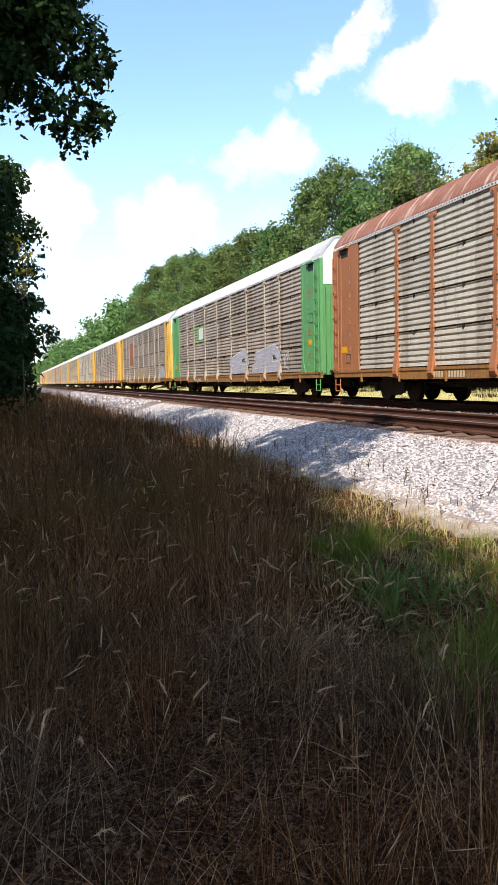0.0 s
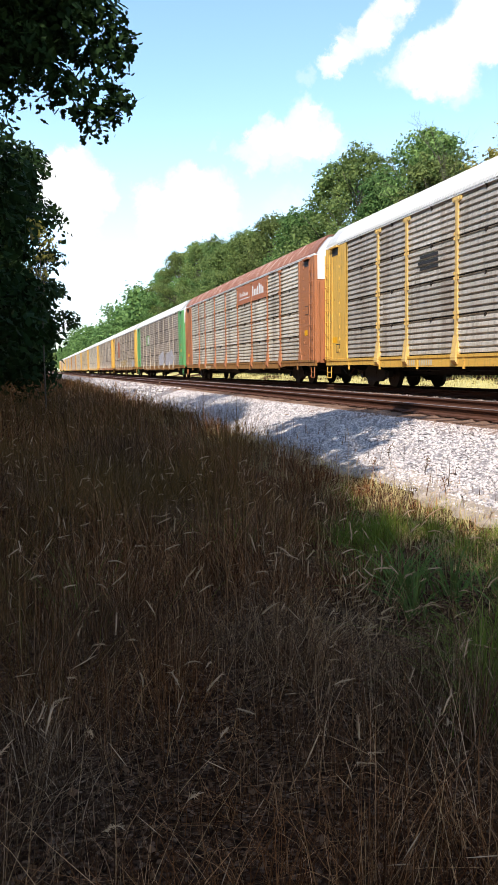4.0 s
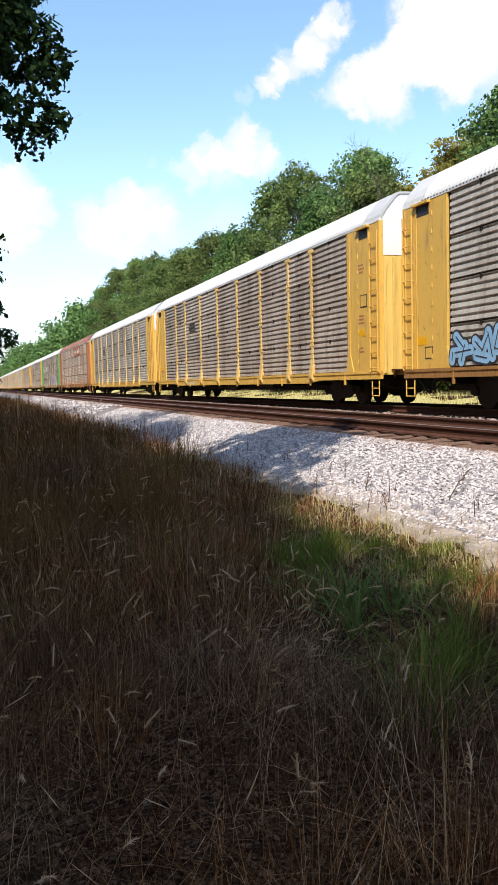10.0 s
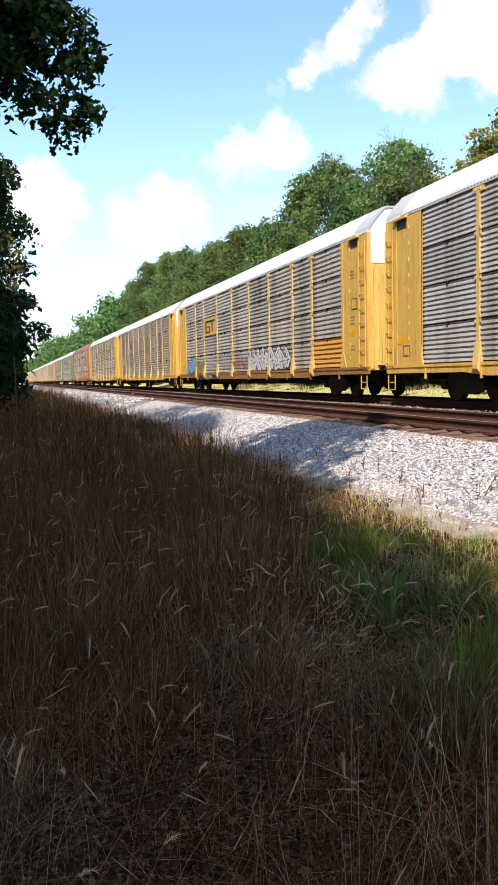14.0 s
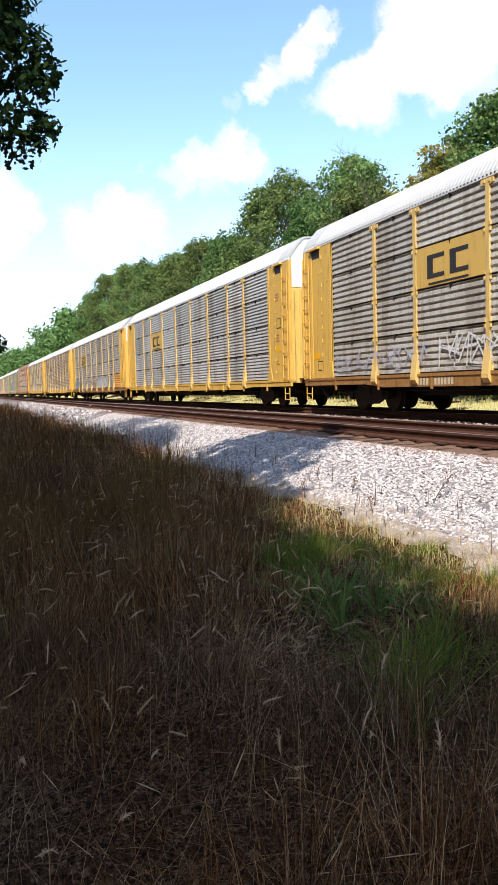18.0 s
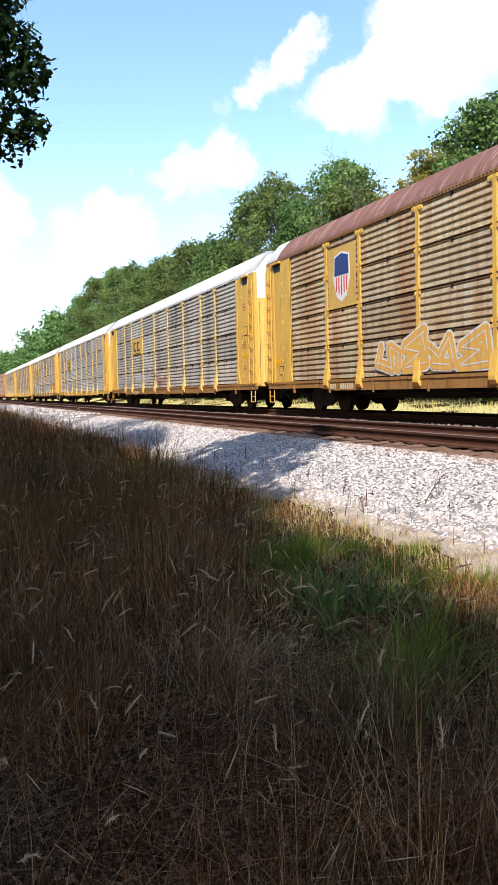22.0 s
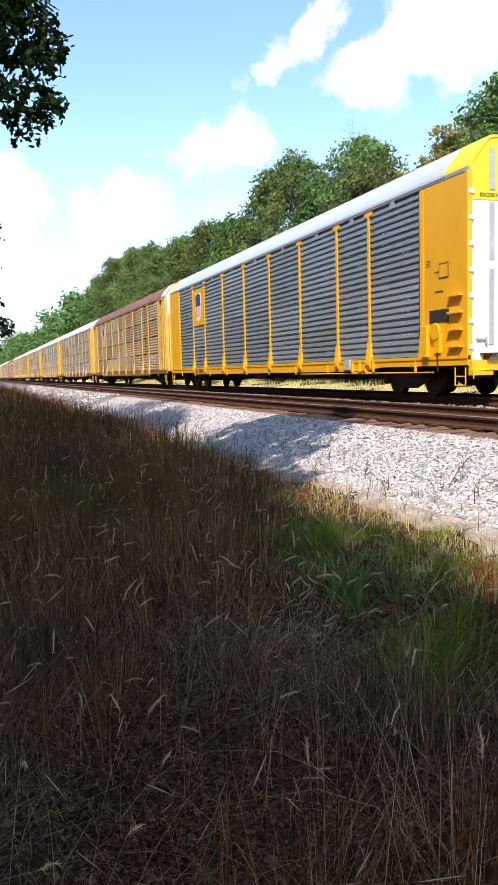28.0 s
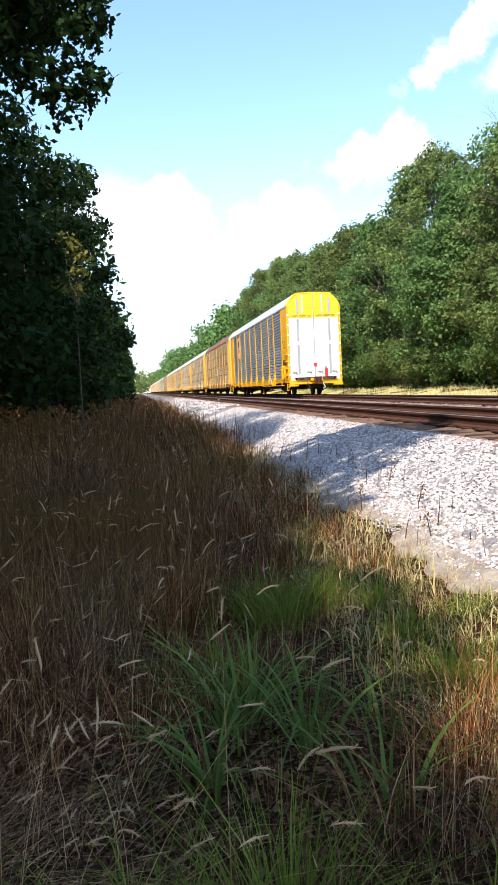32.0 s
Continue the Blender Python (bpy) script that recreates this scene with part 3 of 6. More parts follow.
def hood_mesh(mat, y0, y1, grow=0.012):
    def make():
        def fill(bm):
            outer = [(x * (1 + grow / HALF), z + grow) for x, z in ROOF_LINE]
            inner = [(x * 0.97, z - 0.04) for x, z in ROOF_LINE]
            prism_bm(bm, outer + inner[::-1], "y", y0, y1)
        return bm_mesh("roof_hood", fill, mat)
    return shared(("hood", mat.name, y0), make)


def post_mesh(mat, wide=0.13):
    """A side post with a flared foot and a small T head."""
    def make():
        def fill(bm):
            h = wide / 2
            o = [(-h - 0.1, SILL_Z - 0.24), (h + 0.1, SILL_Z - 0.24), (h + 0.09, SILL_Z + 0.06), (h, SILL_Z + 0.55), (h, 4.79), (h + 0.15, 4.82), (h + 0.15, 4.92), (-h - 0.15, 4.92), (-h - 0.15, 4.82), (-h, 4.79), (-h, SILL_Z + 0.55), (-h - 0.09, SILL_Z + 0.06)]
            prism_bm(bm, o, "x", -HALF - 0.03, -HALF + 0.03)
            prism_bm(bm, [(-HALF - 0.03, SILL_Z + 0.5), (-HALF - 0.11, SILL_Z - 0.06), (-HALF - 0.11, SILL_Z - 0.14), (-HALF - 0.04, SILL_Z - 0.24), (-HALF, SILL_Z - 0.24)], "y", -h - 0.05, h + 0.05)
        return bm_mesh("post", fill, mat)
    return shared(("post", mat.name, wide), make)


def clips_mesh(mat):
    """The row of panel fasteners down both edges of a post."""
    def make():
        def fill(bm):
            for r in range(ROWS_N):
                for k in (0.06, 0.94):
                    z = SILL_Z + 0.02 + (r + k) * ROW_H
                    for s in (-1, 1):
                        box_bm(bm, -HALF - 0.045, -HALF + 0.0, s * 0.09 - 0.024, s * 0.09 + 0.024, z - 0.038, z + 0.038)
        return bm_mesh("fastener", fill, mat)
    return shared(("clips", mat.name), make)


def latch_mesh():
    """Dark drop latches at the row seams, in the middle of each bay."""
    def make():
        def fill(bm):
            for n, (a, b) in enumerate(BAYS):
                for r in range(1, ROWS_N + 1):
                    z, y = SILL_Z + 0.02 + r * ROW_H, (a + b) / 2 + 0.06 * (n % 3 - 1)
                    box_bm(bm, -HALF - 0.022, -HALF + 0.03, y - 0.014, y + 0.014, z - 0.11, z + 0.02)
                    box_bm(bm, -HALF - 0.034, -HALF - 0.02, y - 0.03, y + 0.03, z - 0.02, z + 0.01)
        return bm_mesh("latch", fill, WHEEL_STEEL)
    return shared("latch", make)


def corner_mesh(mat, piece):
    """The flat plate of an end bay, folded round the corner post."""
    def make():
        def fill(bm):
            if piece == "corner_plate":
                box_bm(bm, -HALF - 0.02, -HALF + 0.04, 0.1, CORNER - 0.03, SILL_Z - 0.02, 4.94)
                return
            if piece == "corner_post":
                box_bm(bm, -HALF - 0.035, -HALF + 0.09, 0.0, 0.12, SILL_Z - 0.1, 4.96)
                return
            box_bm(bm, -HALF - 0.034, -HALF + 0.02, CORNER - 0.2, CORNER - 0.03, SILL_Z - 0.08, 4.92)
            prism_bm(bm, [(CORNER - 0.45, SILL_Z - 0.09), (CORNER + 0.08, SILL_Z - 0.09), (CORNER - 0.02, SILL_Z + 0.5), (CORNER - 0.2, SILL_Z + 0.5)], "x", -HALF - 0.04, -HALF + 0.01)
        return bm_mesh(piece, fill, mat, 0.006)
    return shared((piece, mat.name), make)


def ladder_mesh(mat, hooks):
    def make():
        def fill(bm):
            for i in range(9):
                z = 1.05 + i * 0.42
                cyl_bm(bm, (-HALF - 0.085, 0.08, z), (-HALF - 0.085, 0.48, z), 0.012, 6)
                for y in (0.08, 0.48):
                    cyl_bm(bm, (-HALF - 0.085, y, z), (-HALF, y, z - 0.02), 0.012, 6)
            if hooks:
                for y in (0.07, 0.49):
                    box_bm(bm, -HALF - 0.095, -HALF - 0.06, y - 0.012, y + 0.012, 0.95, 4.72)
        return bm_mesh("ladder", fill, mat)
    return shared(("ladder", mat.name, hooks), make)


def sill_mesh(mat, belly):
    def make():
        def fill(bm):
            if belly:
                o = [(0.0, 0.75), (4.0, 0.75), (5.0, 0.66), (LEN - 5.0, 0.66), (LEN - 4.0, 0.75), (LEN, 0.75), (LEN, SILL_Z), (0.0, SILL_Z)]
            else:
                o = [(0.0, 0.68), (LEN, 0.68), (LEN, SILL_Z), (0.0, SILL_Z)]
            for a, b in ((-HALF - 0.03, -HALF + 0.05), (HALF - 0.05, HALF + 0.03)):
                prism_bm(bm, o, "x", a, b)
            for a, b in ((-HALF - 0.05, -HALF + 0.02), (HALF - 0.02, HALF + 0.05)):
                box_bm(bm, a, b, 0.0, LEN, SILL_Z - 0.06, SILL_Z + 0.015)
            for i in range(10):
                y = 2.2 + i * 2.555
                box_bm(bm, -HALF - 0.05, -HALF, y - 0.03, y + 0.03, 0.6, SILL_Z - 0.07)
        return bm_mesh("side_sill", fill, mat)
    return shared(("sill", mat.name, belly), make)


def under_mesh():
    def make():
        def fill(bm):
            box_bm(bm, -0.35, 0.35, 0.3, LEN - 0.3, 0.42, 0.9)
            box_bm(bm, -HALF + 0.06, HALF - 0.06, 0.1, LEN - 0.1, 0.86, 0.93)
            for i in range(12):
                y = 1.2 + i * 2.27
                prism_bm(bm, [(-HALF + 0.05, 0.9), (-HALF + 0.05, 0.74), (-0.4, 0.5), (0.4, 0.5), (HALF - 0.05, 0.74), (HALF - 0.05, 0.9)], "y", y - 0.08, y + 0.08)
            box_bm(bm, -1.25, -0.75, 9.0, 10.6, 0.5, 0.86)
            cyl_bm(bm, (-0.9, 14.0, 0.62), (-0.9, 15.3, 0.62), 0.2, 12)
            for s in (-1, 1):
                cyl_bm(bm, (s * 0.7, 1.0, 0.56), (s * 0.7, LEN - 1, 0.56), 0.025, 6)
        return bm_mesh("underframe", fill, BLACK_STEEL)
    return shared("under", make)


def truck_frame_mesh():
    def make():
        def fill(bm):
            for s in (-1, 1):
                x0, x1 = (s * 0.98, s * 1.12) if s > 0 else (-1.12, -0.98)
                o = [(-1.12, 0.34), (-0.72, 0.32), (-0.42, 0.2), (0.42, 0.2), (0.72, 0.32), (1.12, 0.34), (1.12, 0.54), (0.7, 0.58), (0.45, 0.76), (-0.45, 0.76), (-0.7, 0.58), (-1.12, 0.54)]
                prism_bm(bm, o, "x", x0, x1)
                for k in range(3):
                    cyl_bm(bm, (s * 1.05, -0.2 + 0.2 * k, 0.3), (s * 1.05, -0.2 + 0.2 * k, 0.62), 0.075, 8)
                for y in (-0.89, 0.89):
                    cyl_bm(bm, (s * 1.08, y, 0.42), (s * 1.19, y, 0.42), 0.11, 10)
            box_bm(bm, -1.15, 1.15, -0.2, 0.2, 0.45, 0.72)
        return bm_mesh("truck_frame", fill, BLACK_STEEL)
    return shared("truck", make)


def wheelset_mesh():
    def make():
        def fill(bm):
            cyl_bm(bm, (-1.1, 0, 0), (1.1, 0, 0), 0.07, 8)
            for s in (-1, 1):
                cyl_bm(bm, (s * 0.69, 0, 0), (s * 0.72, 0, 0), 0.445, 24)
                cyl_bm(bm, (s * 0.72, 0, 0), (s * 0.83, 0, 0), 0.42, 24, 0.415)
                cyl_bm(bm, (s * 0.83, 0, 0), (s * 0.86, 0, 0), 0.15, 12, 0.1)
                for q in range(5):
                    a = q * 2 * math.pi / 5
                    box_bm(bm, min(s * 0.82, s * 0.835), max(s * 0.82, s * 0.835), 0.25 * math.cos(a) - 0.03, 0.25 * math.cos(a) + 0.03, 0.25 * math.sin(a) - 0.03, 0.25 * math.sin(a) + 0.03)
        return bm_mesh("wheelset", fill, WHEEL_STEEL)
    return shared("wheelset", make)


def coupler_mesh(mat):
    def make():
        def fill(bm):
            box_bm(bm, -0.13, 0.13, -0.5, 0.35, 0.76, 0.98)
            prism_bm(bm, [(-0.2, -0.5), (0.14, -0.5), (0.2, -0.66), (0.05, -0.76), (-0.02, -0.66), (-0.12, -0.74), (-0.22, -0.62)], "z", 0.7, 1.02)
            cyl_bm(bm, (0.3, 0.0, 0.8), (0.42, -0.35, 0.42), 0.025, 6)
            cyl_bm(bm, (0.42, -0.35, 0.42), (0.3, -0.5, 0.5), 0.025, 6)
        return bm_mesh("coupler", fill, mat)
    return shared(("coupler", mat.name), make)


def end_doors(car, mat, at):
    """Four folding leaves, side by side with narrow gaps, across a car's end."""
    w = (2 * HALF - 0.06) / 4
    leaf = shared(("leaf", mat.name), lambda: bm_mesh("door_leaf", lambda bm: [box_bm(bm, 0.006, w - 0.006, 0.03, 0.07, 0.86, 5.01)] + ([] if mat is WHITE_DOOR else [box_bm(bm, c - 0.035, c + 0.035, -0.04, 0.029, 0.9, 4.0) for c in (0.09, 0.36, 0.63)]), mat, 0.005))
    for i in range(4):
        child("door_leaf", leaf, car, at @ Matrix.Translation((-HALF + 0.03 + i * w, 0, 0)))


def end_arch_mesh(mat):
    """The part of the end wall that fills the roof's arch."""
    def make():
        o = [(-HALF + 0.03, 5.01)] + [(x * 0.985, z - 0.02) for x, z in ROOF_LINE[1:-1]] + [(HALF - 0.03, 5.01)]
        return bm_mesh("end_arch", lambda bm: prism_bm(bm, o, "y", 0.03, 0.07), mat)
    return shared(("arch", mat.name), make)


def end_band_mesh():
    """The white upper band of the end doors, with its handrail slots."""
    def make():
        return bm_mesh("end_band", lambda bm: [box_bm(bm, a, a + 0.72, 0.016, 0.029, 4.05, 5) for a in (-HALF + 0.04, -0.735, 0.015, 0.755)], WHITE_PAINT)
    return shared("end_band", make)


LETTER_SHAPES = [
    [((0.1, 0.1), (0.25, 1.0)), ((0.25, 1.0), (0.55, 0.35)), ((0.55, 0.35), (0.95, 0.8)), ((0.3, 0.0), (0.9, 0.15))],
    [((0.5, 0.0), (0.35, 0.6)), ((0.35, 0.6), (0.8, 1.0)), ((0.0, 0.4), (0.9, 0.3)), ((0.9, 0.3), (0.95, 0.0))],
    [((0.0, 0.1), (0.9, 0.0)), ((0.9, 0.0), (0.3, 0.45)), ((0.3, 0.45), (0.85, 0.6)), ((0.85, 0.6), (0.1, 1.0)), ((0.1, 1.0), (0.0, 0.5))],
    [((0.1, 0.0), (0.0, 0.7)), ((0.0, 0.7), (0.45, 1.0)), ((0.45, 1.0), (0.4, 0.1)), ((0.4, 0.1), (1.0, 0.3)), ((1.0, 0.3), (0.8, 1.0))],
    [((0.2, 0.0), (0.0, 0.5)), ((0.0, 0.5), (0.5, 0.6)), ((0.5, 0.6), (0.6, 1.0)), ((0.6, 1.0), (1.0, 0.5)), ((1.0, 0.5), (0.6, 0.0))],
]


def stroke(verts, faces, p, q, r, x):
    """A round-ended stroke from p to q, r wide to each side, at depth x."""
    a = math.atan2(q[1] - p[1], q[0] - p[0])
    faces.append(tuple(range(len(verts) + 13, len(verts) - 1, -1)))
    for (cy, cz), turn in ((q, -math.pi / 2), (p, math.pi / 2)):
        verts += [(x, cy + r * math.cos(a + turn + math.pi * k / 6), max(0.0, cz + r * math.sin(a + turn + math.pi * k / 6))) for k in range(7)]


def sprayed_letter(rng, w, h, fill_m, line_m):
    """One sprayed letter that nobody can read: thin strokes, or fat ones with a rim, a body and thin lines inside."""
    verts, faces, idx = [], [], []
    if fill_m is None:
        nodes = [((u + rng.uniform(-0.14, 0.14)) * w, (v + rng.uniform(-0.14, 0.14)) * h) for u in (0.22, 0.5, 0.78) for v in (0.2, 0.5, 0.8)]
        picks = [(0, 2), (2, 8), (1, 7), (8, 6), (0, 6), (2, 6), (3, 5), (0, 5), (5, 6), (6, 8), (1, 5), (3, 7), (4, 8), (2, 4)]
        layers = [(0.024, 0)]
        segs = [(nodes[a], nodes[b]) for a, b in (picks[n] for n in rng.choice(len(picks), 5, replace=False))]
    else:
        wob = lambda p: ((p[0] * 0.7 + 0.15 + rng.uniform(-0.05, 0.05)) * w, (p[1] * 0.68 + 0.16 + rng.uniform(-0.04, 0.04)) * h)
        fat = 0.15 * min(w * 1.2, h)
        layers = [(fat + 0.05, 0), (fat, 1), (0.016, 0)]
        segs = [(wob(p), wob(q)) for p, q in LETTER_SHAPES[int(rng.integers(len(LETTER_SHAPES)))]]
    for layer, (r, m) in enumerate(layers):
        for n, (p, q) in enumerate(segs):
            stroke(verts, faces, p, q, r, -0.0005 * n - 0.005 * layer)
            idx.append(m)
    return mesh_from("sprayed_letter", verts, faces, [line_m, fill_m or line_m], index=idx)


def eave_dash_mesh():
    """Black boxes in place of the shaded gaps between the roof's ribs along the eaves."""
    def make():
        def fill(bm):
            for i in range(196):
                y = 0.9 + i * 0.131
                box_bm(bm, -HALF - 0.036, -HALF - 0.028, y, y + 0.05, 4.968, 5.004)
        return bm_mesh("eave_gap", fill, INK_AND_SHADE)
    return shared("dash", make)


def word_mesh(text, size, mat, depth=0.004):
    """Lettering in the built-in font, as a mesh in its own xy plane."""
    def make():
        cu = bpy.data.curves.new("lettering", "FONT")
        cu.body, cu.size, cu.align_x, cu.align_y, cu.extrude = text, size, "CENTER", "CENTER", depth
        tmp = new("lettering", cu)
        me = bpy.data.meshes.new_from_object(tmp.evaluated_get(bpy.context.evaluated_depsgraph_get()))
        bpy.data.objects.remove(tmp)
        me.materials.clear()
        me.materials.append(mat)
        return me
    return shared(("word", text, size, mat.name), make)


def plate(name, parent, mat, x, y0, y1, z0, z1, thick=0.006, label=""):
    me = shared(("plate", mat.name, round(y1 - y0, 3), round(z1 - z0, 3), thick), lambda: bm_mesh(name, lambda bm: box_bm(bm, -thick, 0, 0, y1 - y0, 0, z1 - z0), mat))
    return child(name, me, parent, (x, y0, z0), label)


YELLOW = painted("faded yellow paint", (0.74, 0.44, 0.085), 0.3)
YELLOW_NEW = painted("fresh yellow paint", (0.88, 0.43, 0.008), 0.04, rough=0.35)
# rusted yellow, its colour darkened further for the shadow on the sills
YELLOW_RUST_SHADE = painted("rust-stained yellow paint", (0.36, 0.175, 0.05), 0.8, dirt=(0.06, 0.042, 0.03))
POST_BUFF = painted("pale buff yellow paint", (0.72, 0.48, 0.16), 0.26)
GREEN = painted("faded green paint", (0.13, 0.36, 0.13), 0.2)
ORANGE = painted("brown-orange paint", (0.44, 0.17, 0.07), 0.25)
BEIGE_POST = painted("dull cream paint", (0.5, 0.42, 0.32), 0.4)
# the flank's fresh yellow again, its colour lightened for the sunlit end
YELLOW_SUNLIT = painted("fresh yellow paint in a sunlit tone", (0.9, 0.6, 0.02), 0.03, rough=0.4)
WHITE_PAINT = painted("white paint", (0.82, 0.81, 0.79), 0.08)
WHITE_DOOR = painted("bright white door paint", (0.86, 0.86, 0.86), 0.05, rough=0.4)
GREY_BAR = plain("grey vinyl strip", (0.42, 0.42, 0.44), 0.5)
RED_TAG = plain("red enamel", (0.65, 0.04, 0.04), 0.4, 0, 0.1)
NAVY = plain("navy enamel", (0.03, 0.06, 0.2), 0.5, 0, 0.15)
# black for lettering, and for gaps where it replaces shade
INK_AND_SHADE = plain("black lettering and gap-shade colour", (0.03, 0.028, 0.026), 0.6, 0, 0.2)
CREAM_INK = plain("cream lettering paint", (0.6, 0.52, 0.36), 0.6, 0, 0.2)
LOGO_RED = painted("weathered red lettering panel", (0.48, 0.17, 0.08), 0.3)
LOGO_YEL = painted("yellow emblem panel", (0.68, 0.42, 0.1), 0.2)
LOGO_GRN = painted("pale green emblem panel", (0.3, 0.46, 0.2), 0.2)
ROOF_WHITE = galvanised("pale galvanised roof", (0.6, 0.59, 0.57), (0.42, 0.38, 0.32), 0.3, 0.15, 0.5, (0.66, 0.64, 0.61))
ROOF_RUST = galvanised("rust-striped roof", (0.23, 0.08, 0.045), (0.15, 0.055, 0.035), 0.6, 0.05, 0.75, (0.28, 0.115, 0.07), (0.52, 0.4, 0.34))
ROOF_MAROON = galvanised("maroon weathered roof", (0.17, 0.065, 0.05), (0.12, 0.045, 0.035), 0.6, 0.05, 0.75, (0.22, 0.1, 0.08), (0.34, 0.22, 0.19))
ROOF_NEW = galvanised("new zinc roof", (0.42, 0.45, 0.5), (0.35, 0.37, 0.4), 0.1, 0.4, 0.45, (0.48, 0.51, 0.56))
ZINC_GREY = galvanised("weathered grey zinc sheet", (0.6, 0.55, 0.48), (0.19, 0.15, 0.11), 0.62)
ZINC_BROWN = galvanised("brown-stained zinc sheet", (0.56, 0.46, 0.37), (0.19, 0.12, 0.075), 0.8)
ZINC_LIGHT = galvanised("pale grey zinc sheet", (0.74, 0.68, 0.56), (0.36, 0.28, 0.2), 0.35)
ZINC_BLUE = galvanised("cool grey zinc sheet", (0.58, 0.57, 0.56), (0.3, 0.27, 0.24), 0.25)
ZINC_TAN = galvanised("tan rust-stained sheet", (0.62, 0.49, 0.28), (0.24, 0.13, 0.055), 0.75, 0.1)
ZINC_NEW = galvanised("new blue-grey zinc sheet", (0.33, 0.365, 0.39), (0.23, 0.25, 0.27), 0.3, 0.45, 0.36, (0.36, 0.4, 0.44))
ZINC_ORANGE = galvanised("orange rusty sheet", (0.72, 0.34, 0.05), (0.42, 0.16, 0.04), 0.5, 0.05, 0.6, (0.72, 0.42, 0.1))


PAINT_WHITE = painted("worn white spray paint", (0.72, 0.7, 0.68), 0.3)
PAINT_BLACK = painted("worn black spray paint", (0.04, 0.036, 0.04), 0.2)
PAINT_BLUE = painted("worn blue spray paint", (0.28, 0.5, 0.72), 0.3)
PAINT_LILAC = painted("worn lilac spray paint", (0.48, 0.47, 0.54), 0.4)
PAINT_OCHRE = painted("worn ochre spray paint", (0.5, 0.33, 0.1), 0.4)
PAINT_RED = painted("worn red spray paint", (0.4, 0.12, 0.09), 0.4)
PAINT_ORANGE = painted("worn orange spray paint", (0.75, 0.42, 0.1), 0.25)
CREAM_END = painted("pale cream yellow end doors", (0.78, 0.54, 0.15), 0.18)


def emblem(car, kind, y0, y1):
    """A railway's mark on the narrow bay, drawn as plain shapes in its colours."""
    x = -HALF - 0.012
    yc = (y0 + y1) / 2
    z2 = SILL_Z + 0.02 + 2 * ROW_H
    if kind == "shield":
        plate("emblem_panel", car, LOGO_YEL if car["worn"] else YELLOW_NEW, x, y0 + 0.1, y1 - 0.1, z2 + 0.02, z2 + 1.72, label="tall yellow emblem panel")
        def badge(bm):
            prism_bm(bm, [(-0.45, 0.85), (0.0, 0.95), (0.45, 0.85), (0.5, 0.2), (0.3, -0.3), (0.0, -0.45), (-0.3, -0.3), (-0.5, 0.2)], "x", -0.006, 0)
        child("badge", shared("badge", lambda: bm_mesh("badge", badge, WHITE_PAINT)), car, (x - 0.007, yc, z2 + 0.62), "white shield badge")
        child("badge_field", shared("badge2", lambda: bm_mesh("badge_field", lambda bm: prism_bm(bm, [(-0.4, 0.8), (0.0, 0.9), (0.4, 0.8), (0.43, 0.3), (-0.43, 0.3)], "x", -0.005, 0), NAVY)), car, (x - 0.014, yc, z2 + 0.62), "navy upper field")
        for i in range(5):
            plate("badge_stripe", car, RED_TAG, x - 0.014, yc - 0.34 + i * 0.155, yc - 0.28 + i * 0.155, z2 + 0.36 + abs(i - 2) * 0.06, z2 + 0.88, 0.005)
    elif kind == "block":
        # two heavy angular strokes, read from the far end of the bay
        w = y1 - y0
        plate("emblem_panel", car, LOGO_YEL, x, y0 + 0.02, y1 - 0.02, z2 + 0.03, z2 + ROW_H - 0.03, label="flat yellow emblem panel")
        for u0, u1, v0, v1 in ((0.12, 0.86, 0.66, 0.76), (0.12, 0.21, 0.12, 0.7), (0.12, 0.48, 0.1, 0.19), (0.4, 0.48, 0.16, 0.44), (0.28, 0.48, 0.38, 0.46), (0.62, 0.7, 0.16, 0.7)):
            plate("emblem_bar", car, INK_AND_SHADE, x - 0.007, y1 - u1 * w, y1 - u0 * w, z2 + v0 + 0.05, z2 + v1 + 0.05, 0.004)
    elif kind == "round":
        # two rounded strokes side by side over a short line
        w = y1 - y0
        plate("emblem_panel", car, LOGO_YEL, x, y0 + 0.02, y1 - 0.02, z2 + 0.03, z2 + ROW_H - 0.03, label="flat yellow emblem panel")
        for o in (0.18, 0.52):
            for u0, u1, v0, v1 in ((0.0, 0.26, 0.6, 0.7), (0.0, 0.09, 0.24, 0.62), (0.0, 0.26, 0.16, 0.26)):
                plate("emblem_bar", car, INK_AND_SHADE, x - 0.007, y1 - (o + u1) * w, y1 - (o + u0) * w, z2 + v0 + 0.05, z2 + v1 + 0.05, 0.004)
        plate("emblem_bar", car, INK_AND_SHADE, x - 0.007, y1 - 0.78 * w, y1 - 0.2 * w, z2 + 0.06, z2 + 0.11, 0.004)
    elif kind == "dark":
        for i in range(3):
            plate("emblem_bar", car, INK_AND_SHADE, x, y0 + 0.9, y1 - 0.75 + 0.1 * (i % 2), z2 + 0.35 + i * 0.16, z2 + 0.43 + i * 0.16, 0.004)
    elif kind == "green":
        plate("emblem_bar", car, WHITE_PAINT, x - 0.007, y0 + 0.35, yc + 0.1, z2 + 0.15, z2 + 0.8, 0.004)
    elif kind == "redcol":
        plate("emblem_panel", car, LOGO_RED, x, y0 + 0.2, y1 - 0.2, z2 - 0.7, z2 + 1.3)
    elif kind == "redword":
        a, b = BAYS[2][0] + 0.3, BAYS[3][1] - 0.2
        zc = SILL_Z + 3 * ROW_H + 0.45
